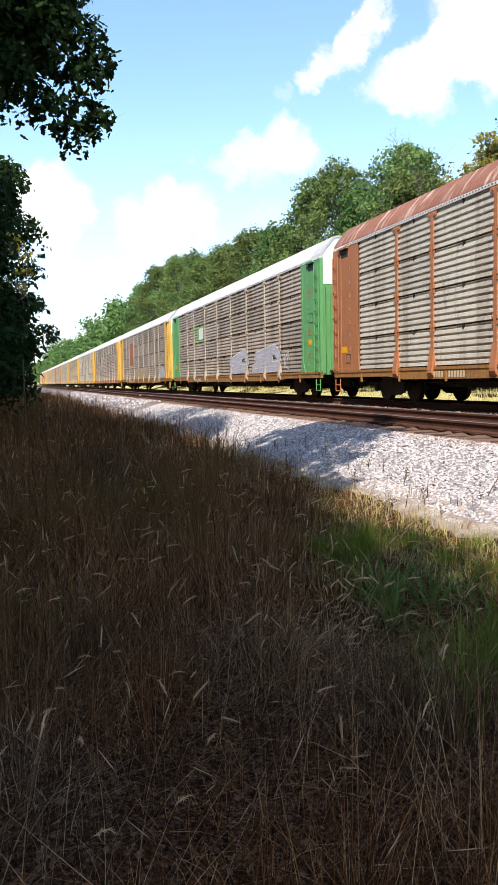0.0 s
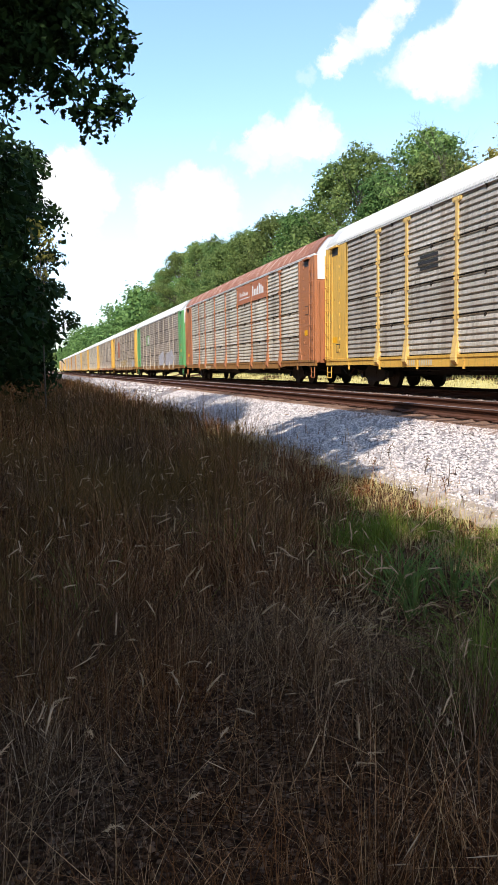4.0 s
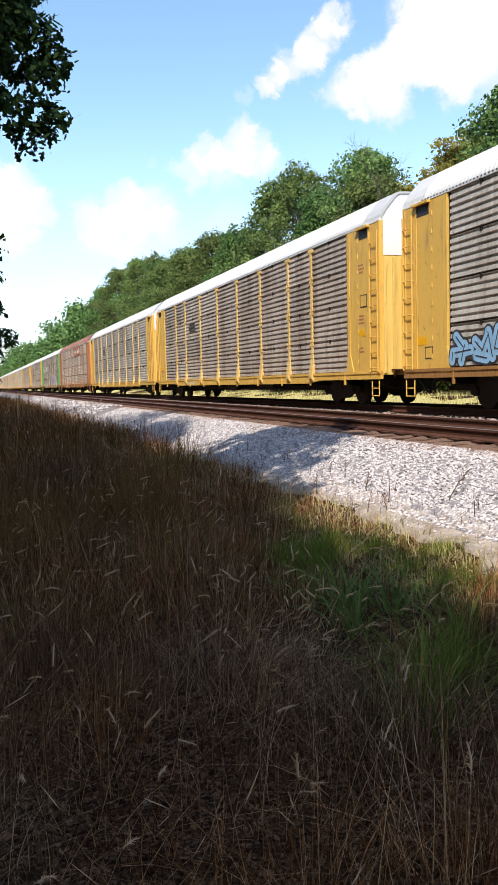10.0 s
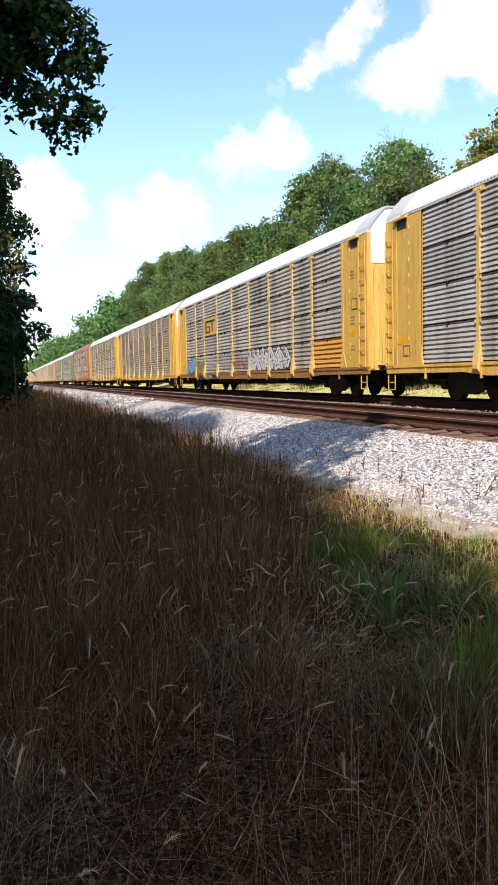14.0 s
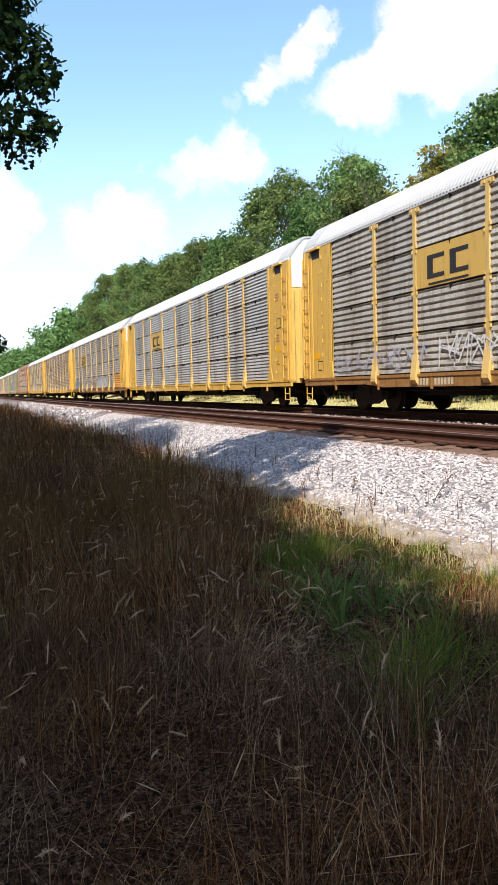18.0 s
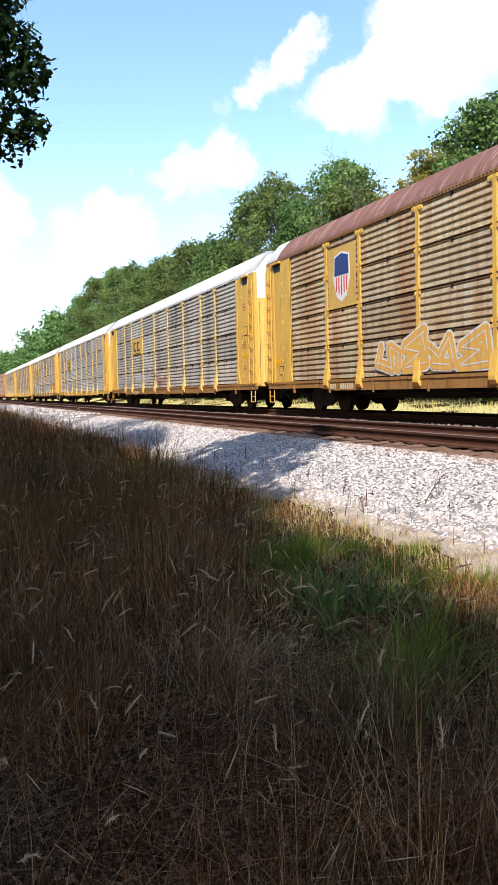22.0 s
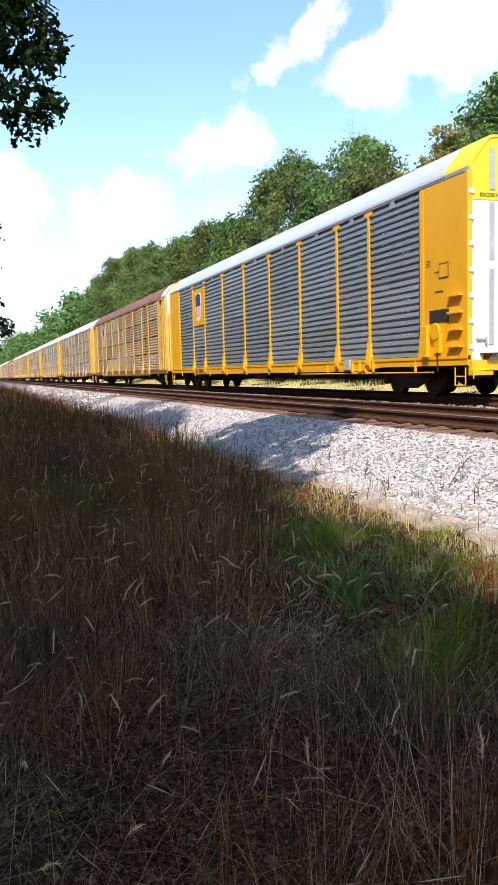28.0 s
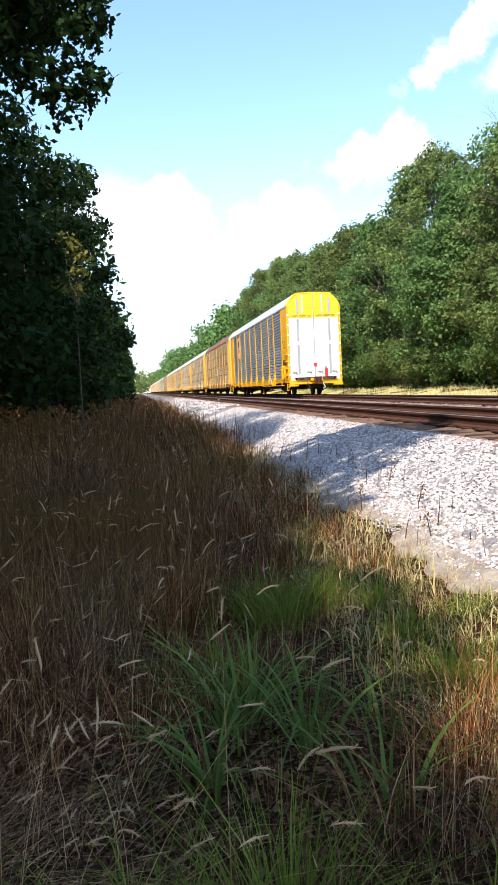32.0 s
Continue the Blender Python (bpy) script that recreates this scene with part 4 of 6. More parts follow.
        for bay in (2, 3):
            plate("name_panel", car, LOGO_RED, -HALF - 0.008, BAYS[bay][0] + 0.09, BAYS[bay][1] - 0.09, SILL_Z + 0.05 + 3 * ROW_H, SILL_Z + 4 * ROW_H, 0.006)
        for n, tall in enumerate((0.2, 0.12, 0.12, 0.2, 0.2, 0.12, 0.12, 0.12)):
            plate("name_bar", car, WHITE_PAINT, -HALF - 0.015, b - 0.5 - n * 0.21, b - 0.37 - n * 0.21, zc - 0.02, zc + tall, 0.004)
        plate("name_bar", car, WHITE_PAINT, -HALF - 0.015, a + 2.8, b - 0.3, zc - 0.17, zc - 0.12, 0.004)
        for n, tall in enumerate((0.5, 0.3, 0.3, 0.4, 0.5, 0.4, 0.3)):
            plate("name_bar", car, WHITE_PAINT, -HALF - 0.015, a + 2.1 - n * 0.3, a + 2.3 - n * 0.3, zc - 0.16, zc - 0.16 + tall, 0.004)


def autorack(spec):
    """One covered car carrier: rear end at its origin, running towards +y, its near flank at -x."""
    car = new("autorack")
    tagged(car, spec["label"], "railway car", "cars of the train")
    car["worn"] = spec.get("worn", 1)
    pm, om, cm, rm = spec["panel"], spec["post"], spec["corner"], spec["roof"]
    if spec["near"]:
        rust = spec.get("rust", (0.24, 0.16, 0.1) if spec.get("worn", 1) else (0.3, 0.33, 0.37))
        pm = galvanised(pm.name + " of " + car.name, ref=car, rust=rust, rusty=spec.get("rusty", 0.6), **SHEETS[pm.name])
    spray = dict(spec.get("spray", {}))
    if spec["mark"] == "green":
        spray[(6, 2)] = LOGO_GRN
    turn = pose(0, LEN, 0, 0, 0, 180)
    for side in (0, 1):
        for i, (a, b) in enumerate(BAYS):
            for r in range(ROWS_N):
                m = spray.get((i, r), pm) if side == 0 else pm
                at = Matrix.Translation((-HALF - 0.0, a + 0.05, SILL_Z + 0.02 + r * ROW_H))
                if side == 0 or spec["near"]:
                    child("panel", panel_mesh(b - a - 0.1, m, spec.get("ribs", 6), spec.get("seam", 0.044) if spec.get("worn", 1) else 0.012), car, at if side == 0 else turn @ at)
        if side and not spec["near"]:
            continue
        for y in [b[0] for b in BAYS[1:]]:
            at = Matrix.Translation((0, y, 0))
            child("post", post_mesh(om, spec.get("post_w", 0.13)), car, at if side == 0 else turn @ at)
            if side == 0 and spec["near"] and spec.get("worn", 1):
                child("fastener", clips_mesh(spec.get("clip", om)), car, at)["kind"] = "stuff"
        for k, at in enumerate((pose(0, 0, 0), Matrix.Translation((0, LEN, 0)) @ Matrix.Diagonal((1, -1, 1, 1)))):
            for piece in ("corner_plate", "corner_post", "gusset_post"):
                child(piece, corner_mesh(cm, piece), car, at if side == 0 else turn @ at)
            spec.get("worn", 1) and child("ladder", ladder_mesh(cm, True), car, at if side == 0 else turn @ at)
    if not spec["near"]:
        child("far_flank", shared("far_flank", lambda: bm_mesh("far_flank", lambda bm: box_bm(bm, HALF - 0.04, HALF, 0.0, LEN, SILL_Z, EAVE_Z), ZINC_GREY)), car)
    child("roof", roof_mesh(rm, 0.95, LEN - 0.95), car)
    hm = spec.get("hood", rm)
    child("roof_hood", hood_mesh(hm, 0.0, 0.945), car)
    child("roof_hood", hood_mesh(hm, LEN - 0.945, LEN), car)
    child("eave_rail", shared(("eave", spec.get("eave", WHITE_PAINT).name), lambda: bm_mesh("eave_rail", lambda bm: [box_bm(bm, s * HALF - 0.03, s * HALF + 0.03, 0.0, LEN, 4.942, 5.022) for s in (-1, 1)], spec.get("eave", WHITE_PAINT))), car)
    if spec["near"] and spec.get("worn", 1):
        child("latch", latch_mesh(), car)["kind"] = "stuff"
    if spec["near"]:
        child("eave_gap", eave_dash_mesh(), car)["kind"] = "stuff"
    # black sheets added behind the panels, so the open seams look shaded
    child("inner_wall", shared("liner", lambda: bm_mesh("inner_wall", lambda bm: [box_bm(bm, s * (HALF - 0.075) - 0.008, s * (HALF - 0.075) + 0.008, 0.1, LEN - 0.1, SILL_Z - 0.02, EAVE_Z) for s in (-1, 1)], INK_AND_SHADE)), car)
    child("side_sill", sill_mesh(spec["sill"], spec.get("belly", spec["near"])), car)
    child("underframe", under_mesh(), car)
    for y, s in ((0.0, 1), (LEN, -1)):
        at = pose(0, y, 0) if s > 0 else pose(0, y, 0, 0, 0, 180)
        end_doors(car, spec["end"], at)
        child("end_arch", end_arch_mesh(WHITE_PAINT), car, at)
        spec.get("worn", 1) and child("end_band", end_band_mesh(), car, at)
        child("coupler", coupler_mesh(STEEL_RUST), car, at)
    if not spec.get("worn", 1):
        for a, b in BAYS:
            def dots(bm, w=b - a):
                for f in (0.22, 0.3, 0.62, 0.7):
                    for r in range(12):
                        z = SILL_Z + 0.3 + r * 0.29 + (0.07 if f > 0.5 else 0)
                        box_bm(bm, -HALF - 0.012, -HALF + 0.01, f * w - 0.014, f * w + 0.014, z - 0.014, z + 0.014)
            child("bolt_heads", bm_mesh("bolt_heads", dots, ROOF_NEW), car, (0, a, 0))["kind"] = "stuff"
        for i in range(9):
            y = (BAYS[i][0] + BAYS[i][1]) / 2
            plate("roof_tab", car, ROOF_NEW, -HALF - 0.012, y - 0.12, y + 0.12, 4.78, 4.94, 0.01)
    rng = np.random.default_rng(len(spec["label"]))
    for a, b, n, z0, z1, fm, lm in spec.get("letters", ()):
        w = (b - a) / n
        for i in range(n):
            child("sprayed_letter", sprayed_letter(rng, w * 1.3, (z1 - z0) * rng.uniform(0.85, 1.1), fm, lm), car, (-HALF - 0.034, a + i * w - 0.2 * w, z0 + rng.uniform(0, 0.06)))
    if spec.get("black_sill"):
        plate("stencil_field", car, INK_AND_SHADE, -HALF - 0.033, 17.6, 22.2, 0.69, 0.89, 0.002)
    wheels = []
    for y in (3.4, LEN - 3.4):
        tr = child("truck", truck_frame_mesh(), car, (0, y, 0))
        for dy in (-0.89, 0.89):
            wheels.append(child("wheelset", wheelset_mesh(), tr, (0, dy, 0.42)))
    y0, y1 = BAYS[7 if spec["mark"] == "shield" else 6]
    emblem(car, spec["mark"], y0 + 0.07, y1 - 0.07)
    if spec["near"]:
        ink = spec.get("ink", CREAM_INK)
        for n in range(10):
            y = y1 - 0.16 - n * 0.135 - (0.22 if n > 3 else 0)
            plate("reporting_mark", car, ink, -HALF - 0.032, y, y + 0.085, 0.70, 0.86, 0.003)
        plate("notice", car, YELLOW_NEW, -HALF - 0.022, 26.3, 26.75, 1.55, 1.75, 0.003)
        plate("notice_frame", car, INK_AND_SHADE, -HALF - 0.026, 0.75, 1.15, 2.75, 3.1, 0.002)
        plate("notice", car, spec["corner"], -HALF - 0.03, 0.78, 1.12, 2.78, 3.07, 0.003)
        if spec.get("worn", 1):
            for y in (0.62, LEN - 1.2):
                # flat black plate standing in for the shadow under the lip
                plate("door_recess", car, INK_AND_SHADE, -HALF - 0.0215, y, y + 0.58, 4.62, 4.88, 0.003)
                plate("recess_lip", car, spec["corner"], -HALF - 0.02, y - 0.06, y + 0.68, 4.885, 4.94, 0.09)
                for i in range(9):
                    plate("hinge_pin", car, spec["corner"], -HALF - 0.022, y + (0.66 if y < 2 else -0.14), y + (0.69 if y < 2 else -0.11), 1.2 + i * 0.42, 1.32 + i * 0.42, 0.02)
    return car, wheels


def corner_details(car, spec):
    """Stirrup steps, fold strips, stencilled lines and a brake wheel at the ends of the near flank."""
    def stirrup(bm):
        x = -HALF - 0.02
        for y in (0.1, 0.5):
            cyl_bm(bm, (x, y, 0.7), (x, y, 0.3), 0.016, 6)
        for z in (0.3, 0.5):
            cyl_bm(bm, (x, 0.1, z), (x, 0.5, z), 0.016, 6)
    def hose(bm):
        pts = [(-0.5, -0.05, 0.75), (-0.5, -0.3, 0.62), (-0.46, -0.5, 0.42), (-0.4, -0.68, 0.36)]
        for p, q in zip(pts, pts[1:]):
            cyl_bm(bm, p, q, 0.028, 7)
    def platform(bm):
        box_bm(bm, -1.2, 1.2, -0.28, 0.02, 0.98, 1.01)
        for x in (-1.1, 0, 1.1):
            prism_bm(bm, [(-0.26, 0.98), (0.02, 0.98), (0.02, 0.8)], "x", x - 0.02, x + 0.02)
    for at in (pose(0, 0, 0), Matrix.Translation((0, LEN, 0)) @ Matrix.Diagonal((1, -1, 1, 1))):
        child("stirrup_step", shared(("stirrup", spec["corner"].name), lambda: bm_mesh("stirrup_step", stirrup, spec["corner"])), car, at)
        child("air_hose", shared("hose", lambda: bm_mesh("air_hose", hose, BLACK_STEEL)), car, at)
        child("crossover_platform", shared("xplat", lambda: bm_mesh("crossover_platform", platform, STEEL_RUST)), car, at)
    if spec.get("worn", 1):
        for y in (0.62, LEN - 0.65):
            plate("fold_strip", car, spec["corner"], -HALF - 0.021, y, y + 0.035, SILL_Z, 4.9, 0.016)
        for i, (w, z) in enumerate(((0.3, 3.9), (0.36, 3.8), (0.24, 3.7), (0.34, 2.5), (0.28, 2.4), (0.36, 2.3), (0.2, 1.6), (0.3, 1.5))):
            plate("stencil_line", car, ORANGE, -HALF - 0.022, 1.1 - w / 2, 1.1 + w / 2, z, z + 0.05, 0.002)
        plate("notice", car, YELLOW_NEW, -HALF - 0.022, 0.9, 1.25, 1.95, 2.15, 0.003)
        plate("notice_frame", car, INK_AND_SHADE, -HALF - 0.022, LEN - 1.35, LEN - 1.0, 1.2, 1.5, 0.002)
        plate("notice", car, spec["corner"], -HALF - 0.025, LEN - 1.32, LEN - 1.03, 1.23, 1.47, 0.003)


def end_details(car):
    """The closed folding doors, markings and gear on the open end of the last car."""
    y = 0.03
    W2 = HALF
    def band(bm):
        o = [(-W2 + 0.05, 4.34)] + [(x * 0.975, z - 0.03) for x, z in ROOF_LINE] + [(W2 - 0.05, 4.34)]
        prism_bm(bm, o, "y", y - 0.012, y)
    child("door_band", bm_mesh("door_band", band, YELLOW_SUNLIT), car, None, "bright yellow band over white doors")
    def bars(x, w, z0, z1, mat, name, dy=0.014, th=0.016):
        child(name, bm_mesh(name, lambda bm: box_bm(bm, x - w / 2, x + w / 2, y - dy - th, y - dy, z0, z1), mat, 0.003), car)
    for x in (-0.9, 0.9):
        bars(x, 0.13, 4.56, 5.45, GREY_BAR, "reflector_strip", 0.014)
        bars(x, 0.13, 3.05, 4.3, GREY_BAR, "reflector_strip", 0.0)
        bars(x, 0.13, 1.2, 2.85, GREY_BAR, "reflector_strip", 0.0)
    for x in (-0.62, 0.5):
        bars(x, 0.07, 4.58, 5.62, WHITE_PAINT, "lock_rod", 0.014, 0.03)
    bars(0.0, 0.035, 1.0, 5.7, GREY_BAR, "door_seam", 0.016, 0.02)
    for x in (-1.2, -0.45, 0.45, 1.2):
        bars(x, 0.012, 0.92, 4.3, GREY_BAR, "leaf_joint", 0.0, 0.004)
    for i in range(7):
        for s in (-1, 1):
            z = 1.1 + i * 0.56
            bars(s * (W2 - 0.06), 0.14, z, z + 0.1, WHITE_PAINT, "hinge", 0.0, 0.05)
    for x in (-1.18, -0.35, 0.3, 1.12):
        child("door_handle", shared("handle", lambda: bm_mesh("door_handle", lambda bm: (box_bm(bm, -0.13, 0.13, -0.05, 0, 0, 0.04), box_bm(bm, 0.1, 0.14, -0.06, 0, -0.1, 0.06)), GREY_BAR, 0.004)), car, (x, y, 1.3))
    bars(0.02, 0.18, 1.62, 1.8, RED_TAG, "red_tag", 0.03)
    bars(0.64, 0.17, 1.0, 1.48, RED_TAG, "marker_flag", 0.03)
    bars(0.62, 0.06, 1.48, 1.58, INK_AND_SHADE, "marker_lamp", 0.03)
    for x in (-0.68, 0.68):
        child("lettering", word_mesh("EXCESS HEIGHT CAR", 0.115, INK_AND_SHADE), car, Matrix.Translation((x, y - 0.018, 4.44)) @ pose(0, 0, 0, 90, 0, 0))
    child("end_sill", bm_mesh("end_sill", lambda bm: (box_bm(bm, -W2, W2, -0.12, 0.02, 0.62, 0.86), box_bm(bm, -W2 - 0.02, -W2 + 0.5, -0.2, 0.0, 0.52, 0.66), box_bm(bm, W2 - 0.5, W2 + 0.02, -0.2, 0.0, 0.52, 0.66), box_bm(bm, -0.35, 0.35, -0.3, 0.0, 0.8, 0.96)), YELLOW_NEW, 0.01), car)
    for i, y2 in enumerate((4.3, 5.1)):
        child("sill_bracket", bm_mesh("sill_bracket", lambda bm: (box_bm(bm, -W2 - 0.09, -W2 - 0.03, 0, 0.5, 0.58, 0.64), box_bm(bm, -W2 - 0.09, -W2 - 0.03, 0, 0.06, 0.58, 0.9), box_bm(bm, -W2 - 0.09, -W2 - 0.03, 0.44, 0.5, 0.58, 0.9)), YELLOW_NEW, 0.005), car, (0, y2, 0))
    child("notice_case", bm_mesh("notice_case", lambda bm: box_bm(bm, -W2 - 0.1, -W2 - 0.04, 5.7, 6.1, 0.7, 0.98), GREY_BAR, 0.01), car)
    child("train_line", bm_mesh("train_line", lambda bm: cyl_bm(bm, (-W2 - 0.02, 1.4, 0.6), (-W2 - 0.02, 9.5, 0.6), 0.016, 6), YELLOW_NEW), car)
    child("cut_lever", bm_mesh("cut_lever", lambda bm: (cyl_bm(bm, (-W2, -0.18, 0.62), (0.0, -0.32, 0.72), 0.014, 6), cyl_bm(bm, (-W2, -0.18, 0.62), (-W2 - 0.02, -0.2, 0.45), 0.014, 6)), YELLOW_NEW), car)
    child("air_hose", bm_mesh("air_hose", lambda bm: (cyl_bm(bm, (0.35, -0.15, 0.75), (0.45, -0.4, 0.42), 0.03, 8), cyl_bm(bm, (0.45, -0.4, 0.42), (0.3, -0.55, 0.36), 0.03, 8)), GREY_BAR), car)
    child("brake_chain", bm_mesh("brake_chain", lambda bm: cyl_bm(bm, (-W2 - 0.06, 1.15, 0.62), (-W2 - 0.06, 1.2, 1.35), 0.02, 6), BLACK_STEEL), car)
    child("brake_wheel_box", bm_mesh("brake_wheel_box", lambda bm: box_bm(bm, -W2 - 0.14, -W2 - 0.02, 1.5, 1.75, 0.95, 1.7), YELLOW_NEW, 0.02), car)
    for i in range(3):
        plate("stencil_block", car, INK_AND_SHADE, -W2 - 0.026, 0.98, 1.32, 2.9 - i * 0.45, 2.93 - i * 0.45, 0.002)
        plate("stencil_block", car, INK_AND_SHADE, -W2 - 0.026, 1.5, 1.7, 3.2 - i * 0.06, 3.22 - i * 0.06, 0.002)
    child("hand_brake", bm_mesh("hand_brake", lambda bm: (cyl_bm(bm, (-W2 - 0.1, 1.25, 1.55), (-W2 - 0.04, 1.25, 1.55), 0.2, 16), box_bm(bm, -W2 - 0.08, -W2, 1.05, 1.3, 1.05, 1.5)), YELLOW_NEW, 0.006), car)
    # no hollow here: a black plate gives the recess its shade
    child("brake_recess", bm_mesh("brake_recess", lambda bm: box_bm(bm, -W2 - 0.03, -W2 - 0.015, 0.75, 1.55, 1.75, 2.05), INK_AND_SHADE), car)
    rung = bm_mesh("crossover_step", lambda bm: box_bm(bm, -W2 - 0.12, -W2 - 0.02, 0.2, 0.7, 1.15, 1.2), YELLOW_NEW, 0.005)
    for i in range(4):
        child("crossover_step", rung, car, (0, 0, i * 0.38))


G_ = "galvanised side panels"
SPECS = [
    # the cars far ahead
    dict(label="yellow-ended tan car carrier far ahead, weathered", panel=ZINC_TAN, post=POST_BUFF, corner=YELLOW, roof=ROOF_WHITE, sill=YELLOW, end=CREAM_END, mark="dark"),
    dict(label="brown weathered car carrier with white roof", panel=ZINC_BROWN, post=BEIGE_POST, corner=ORANGE, roof=ROOF_WHITE, sill=YELLOW, end=ORANGE, mark="dark"),
    dict(label="grey car carrier with faded yellow ends", panel=ZINC_GREY, post=POST_BUFF, corner=YELLOW, roof=ROOF_WHITE, sill=YELLOW, end=CREAM_END, mark="block"),
    dict(label="brown car carrier with cream posts", panel=ZINC_BROWN, post=BEIGE_POST, corner=YELLOW, roof=ROOF_WHITE, sill=YELLOW, end=CREAM_END, mark="dark"),
    dict(label="tan weathered car carrier with white roof", panel=ZINC_TAN, post=BEIGE_POST, corner=YELLOW, roof=ROOF_WHITE, sill=YELLOW, end=CREAM_END, mark="dark"),
    dict(label="brown-stained car carrier with cream posts", panel=ZINC_BROWN, post=BEIGE_POST, corner=ORANGE, roof=ROOF_WHITE, sill=ORANGE, end=ORANGE, mark="dark"),
    dict(label="grey weathered car carrier with yellow ends", panel=ZINC_GREY, post=BEIGE_POST, corner=YELLOW, roof=ROOF_WHITE, sill=YELLOW, end=CREAM_END, mark="dark"),
    dict(label="tan car carrier with yellow ends, white roof", panel=ZINC_TAN, post=BEIGE_POST, corner=YELLOW, roof=ROOF_WHITE, sill=YELLOW, end=CREAM_END, mark="dark"),
    dict(label="pale grey car carrier with yellow rear ladder", panel=ZINC_LIGHT, post=BEIGE_POST, corner=YELLOW, roof=ROOF_WHITE, sill=YELLOW, end=CREAM_END, mark="dark"),
    dict(label="brown-grey car carrier with yellow ends", panel=ZINC_BROWN, post=BEIGE_POST, corner=YELLOW, roof=ROOF_WHITE, sill=ORANGE, end=CREAM_END, mark="dark", post_w=0.08),
    dict(label="brown car carrier with red emblem and faded sprayed strokes", panel=ZINC_BROWN, post=BEIGE_POST, corner=YELLOW, roof=ROOF_WHITE, sill=YELLOW_RUST_SHADE, end=CREAM_END, mark="redcol", post_w=0.08,
         letters=[(10.0, 17.0, 5, 0.98, 1.9, PAINT_OCHRE, PAINT_WHITE), (2.4, 4.4, 3, 0.98, 1.7, PAINT_LILAC, PAINT_WHITE)]),
    dict(label="weathered brown-grey car carrier with green ends, sprayed white strokes", panel=ZINC_BROWN, post=BEIGE_POST, corner=GREEN, roof=ROOF_WHITE, sill=YELLOW_RUST_SHADE, end=GREEN, mark="green", post_w=0.08,
         letters=[(9.4, 12.9, 1, 0.98, 2.2, PAINT_LILAC, PAINT_WHITE), (4.6, 8.9, 1, 0.98, 2.25, PAINT_LILAC, PAINT_WHITE), (3.4, 4.6, 2, 1.0, 1.8, None, PAINT_WHITE)]),
    dict(label="pale grey car carrier with rust-striped roof, brown-orange posts, red name panel", panel=ZINC_LIGHT, post=ORANGE, corner=ORANGE, roof=ROOF_RUST, sill=YELLOW_RUST_SHADE, end=ORANGE, mark="redword", eave=WHITE_PAINT),
    dict(label="grey car carrier with yellow posts, white roof, purple mark", panel=ZINC_GREY, post=POST_BUFF, corner=YELLOW, roof=ROOF_WHITE, sill=YELLOW, end=CREAM_END, mark="dark"),
    dict(label="grey car carrier with yellow posts, white roof, dark mark", panel=ZINC_BROWN, post=POST_BUFF, corner=YELLOW, roof=ROOF_WHITE, sill=YELLOW, end=CREAM_END, mark="dark", seam=0.012),
    dict(label="grey-brown car carrier with yellow posts, blue and black sprayed strokes", panel=ZINC_GREY, post=POST_BUFF, corner=YELLOW, roof=ROOF_WHITE, sill=YELLOW_RUST_SHADE, end=CREAM_END, mark="block",
         spray={(0, 0): ZINC_ORANGE}, black_sill=True,
         letters=[(22.9, 25.3, 3, 0.98, 1.8, PAINT_BLUE, PAINT_BLACK), (20.9, 22.6, 4, 0.98, 1.6, PAINT_OCHRE, PAINT_BLACK), (15.4, 20.4, 5, 0.98, 1.95, None, PAINT_LILAC), (12.6, 15.0, 4, 0.98, 1.7, None, PAINT_RED), (6.9, 12.4, 9, 0.98, 1.9, PAINT_WHITE, PAINT_BLACK)]),
    dict(label="cool grey car carrier with clean yellow posts and fish-belly sill", panel=ZINC_BLUE, post=POST_BUFF, corner=YELLOW, roof=ROOF_WHITE, sill=YELLOW, end=CREAM_END, mark="round", belly=True, ribs=8),
    dict(label="brown-grey car carrier with yellow posts, faded sprayed strokes along the bottom", panel=ZINC_GREY, post=POST_BUFF, corner=YELLOW, roof=ROOF_WHITE, sill=YELLOW_RUST_SHADE, end=CREAM_END, mark="round",
         letters=[(20.2, 25.2, 9, 0.98, 1.75, None, PAINT_LILAC), (16.4, 19.9, 4, 0.98, 2.0, None, PAINT_WHITE), (16.6, 19.8, 3, 0.98, 2.0, None, PAINT_WHITE), (12.6, 15.4, 4, 0.98, 1.7, None, PAINT_RED)]),
    dict(label="tan rust-stained car carrier with maroon roof, shield badge, yellow sprayed strokes", panel=ZINC_TAN, post=YELLOW, corner=YELLOW, roof=ROOF_MAROON, sill=YELLOW_RUST_SHADE, end=CREAM_END, mark="shield", hood=ROOF_WHITE, eave=YELLOW_RUST_SHADE, rust=(0.4, 0.17, 0.05), rusty=0.85,
         letters=[(15.3, 19.9, 4, 0.98, 2.0, PAINT_ORANGE, PAINT_WHITE), (10.6, 14.9, 4, 0.98, 2.05, PAINT_OCHRE, PAINT_WHITE), (9.3, 10.7, 3, 0.98, 1.7, None, PAINT_WHITE), (2.8, 4.4, 3, 1.1, 1.9, None, PAINT_WHITE)]),
    dict(label="clean blue-grey car carrier, bright yellow posts and white end doors", panel=ZINC_NEW, post=YELLOW_NEW, corner=YELLOW_NEW, roof=ROOF_NEW, hood=YELLOW_SUNLIT, sill=YELLOW_NEW, end=WHITE_DOOR, mark="shield", worn=0, clip=YELLOW_NEW, eave=ROOF_NEW, ink=INK_AND_SHADE, post_w=0.11),
]
TRAIN = []
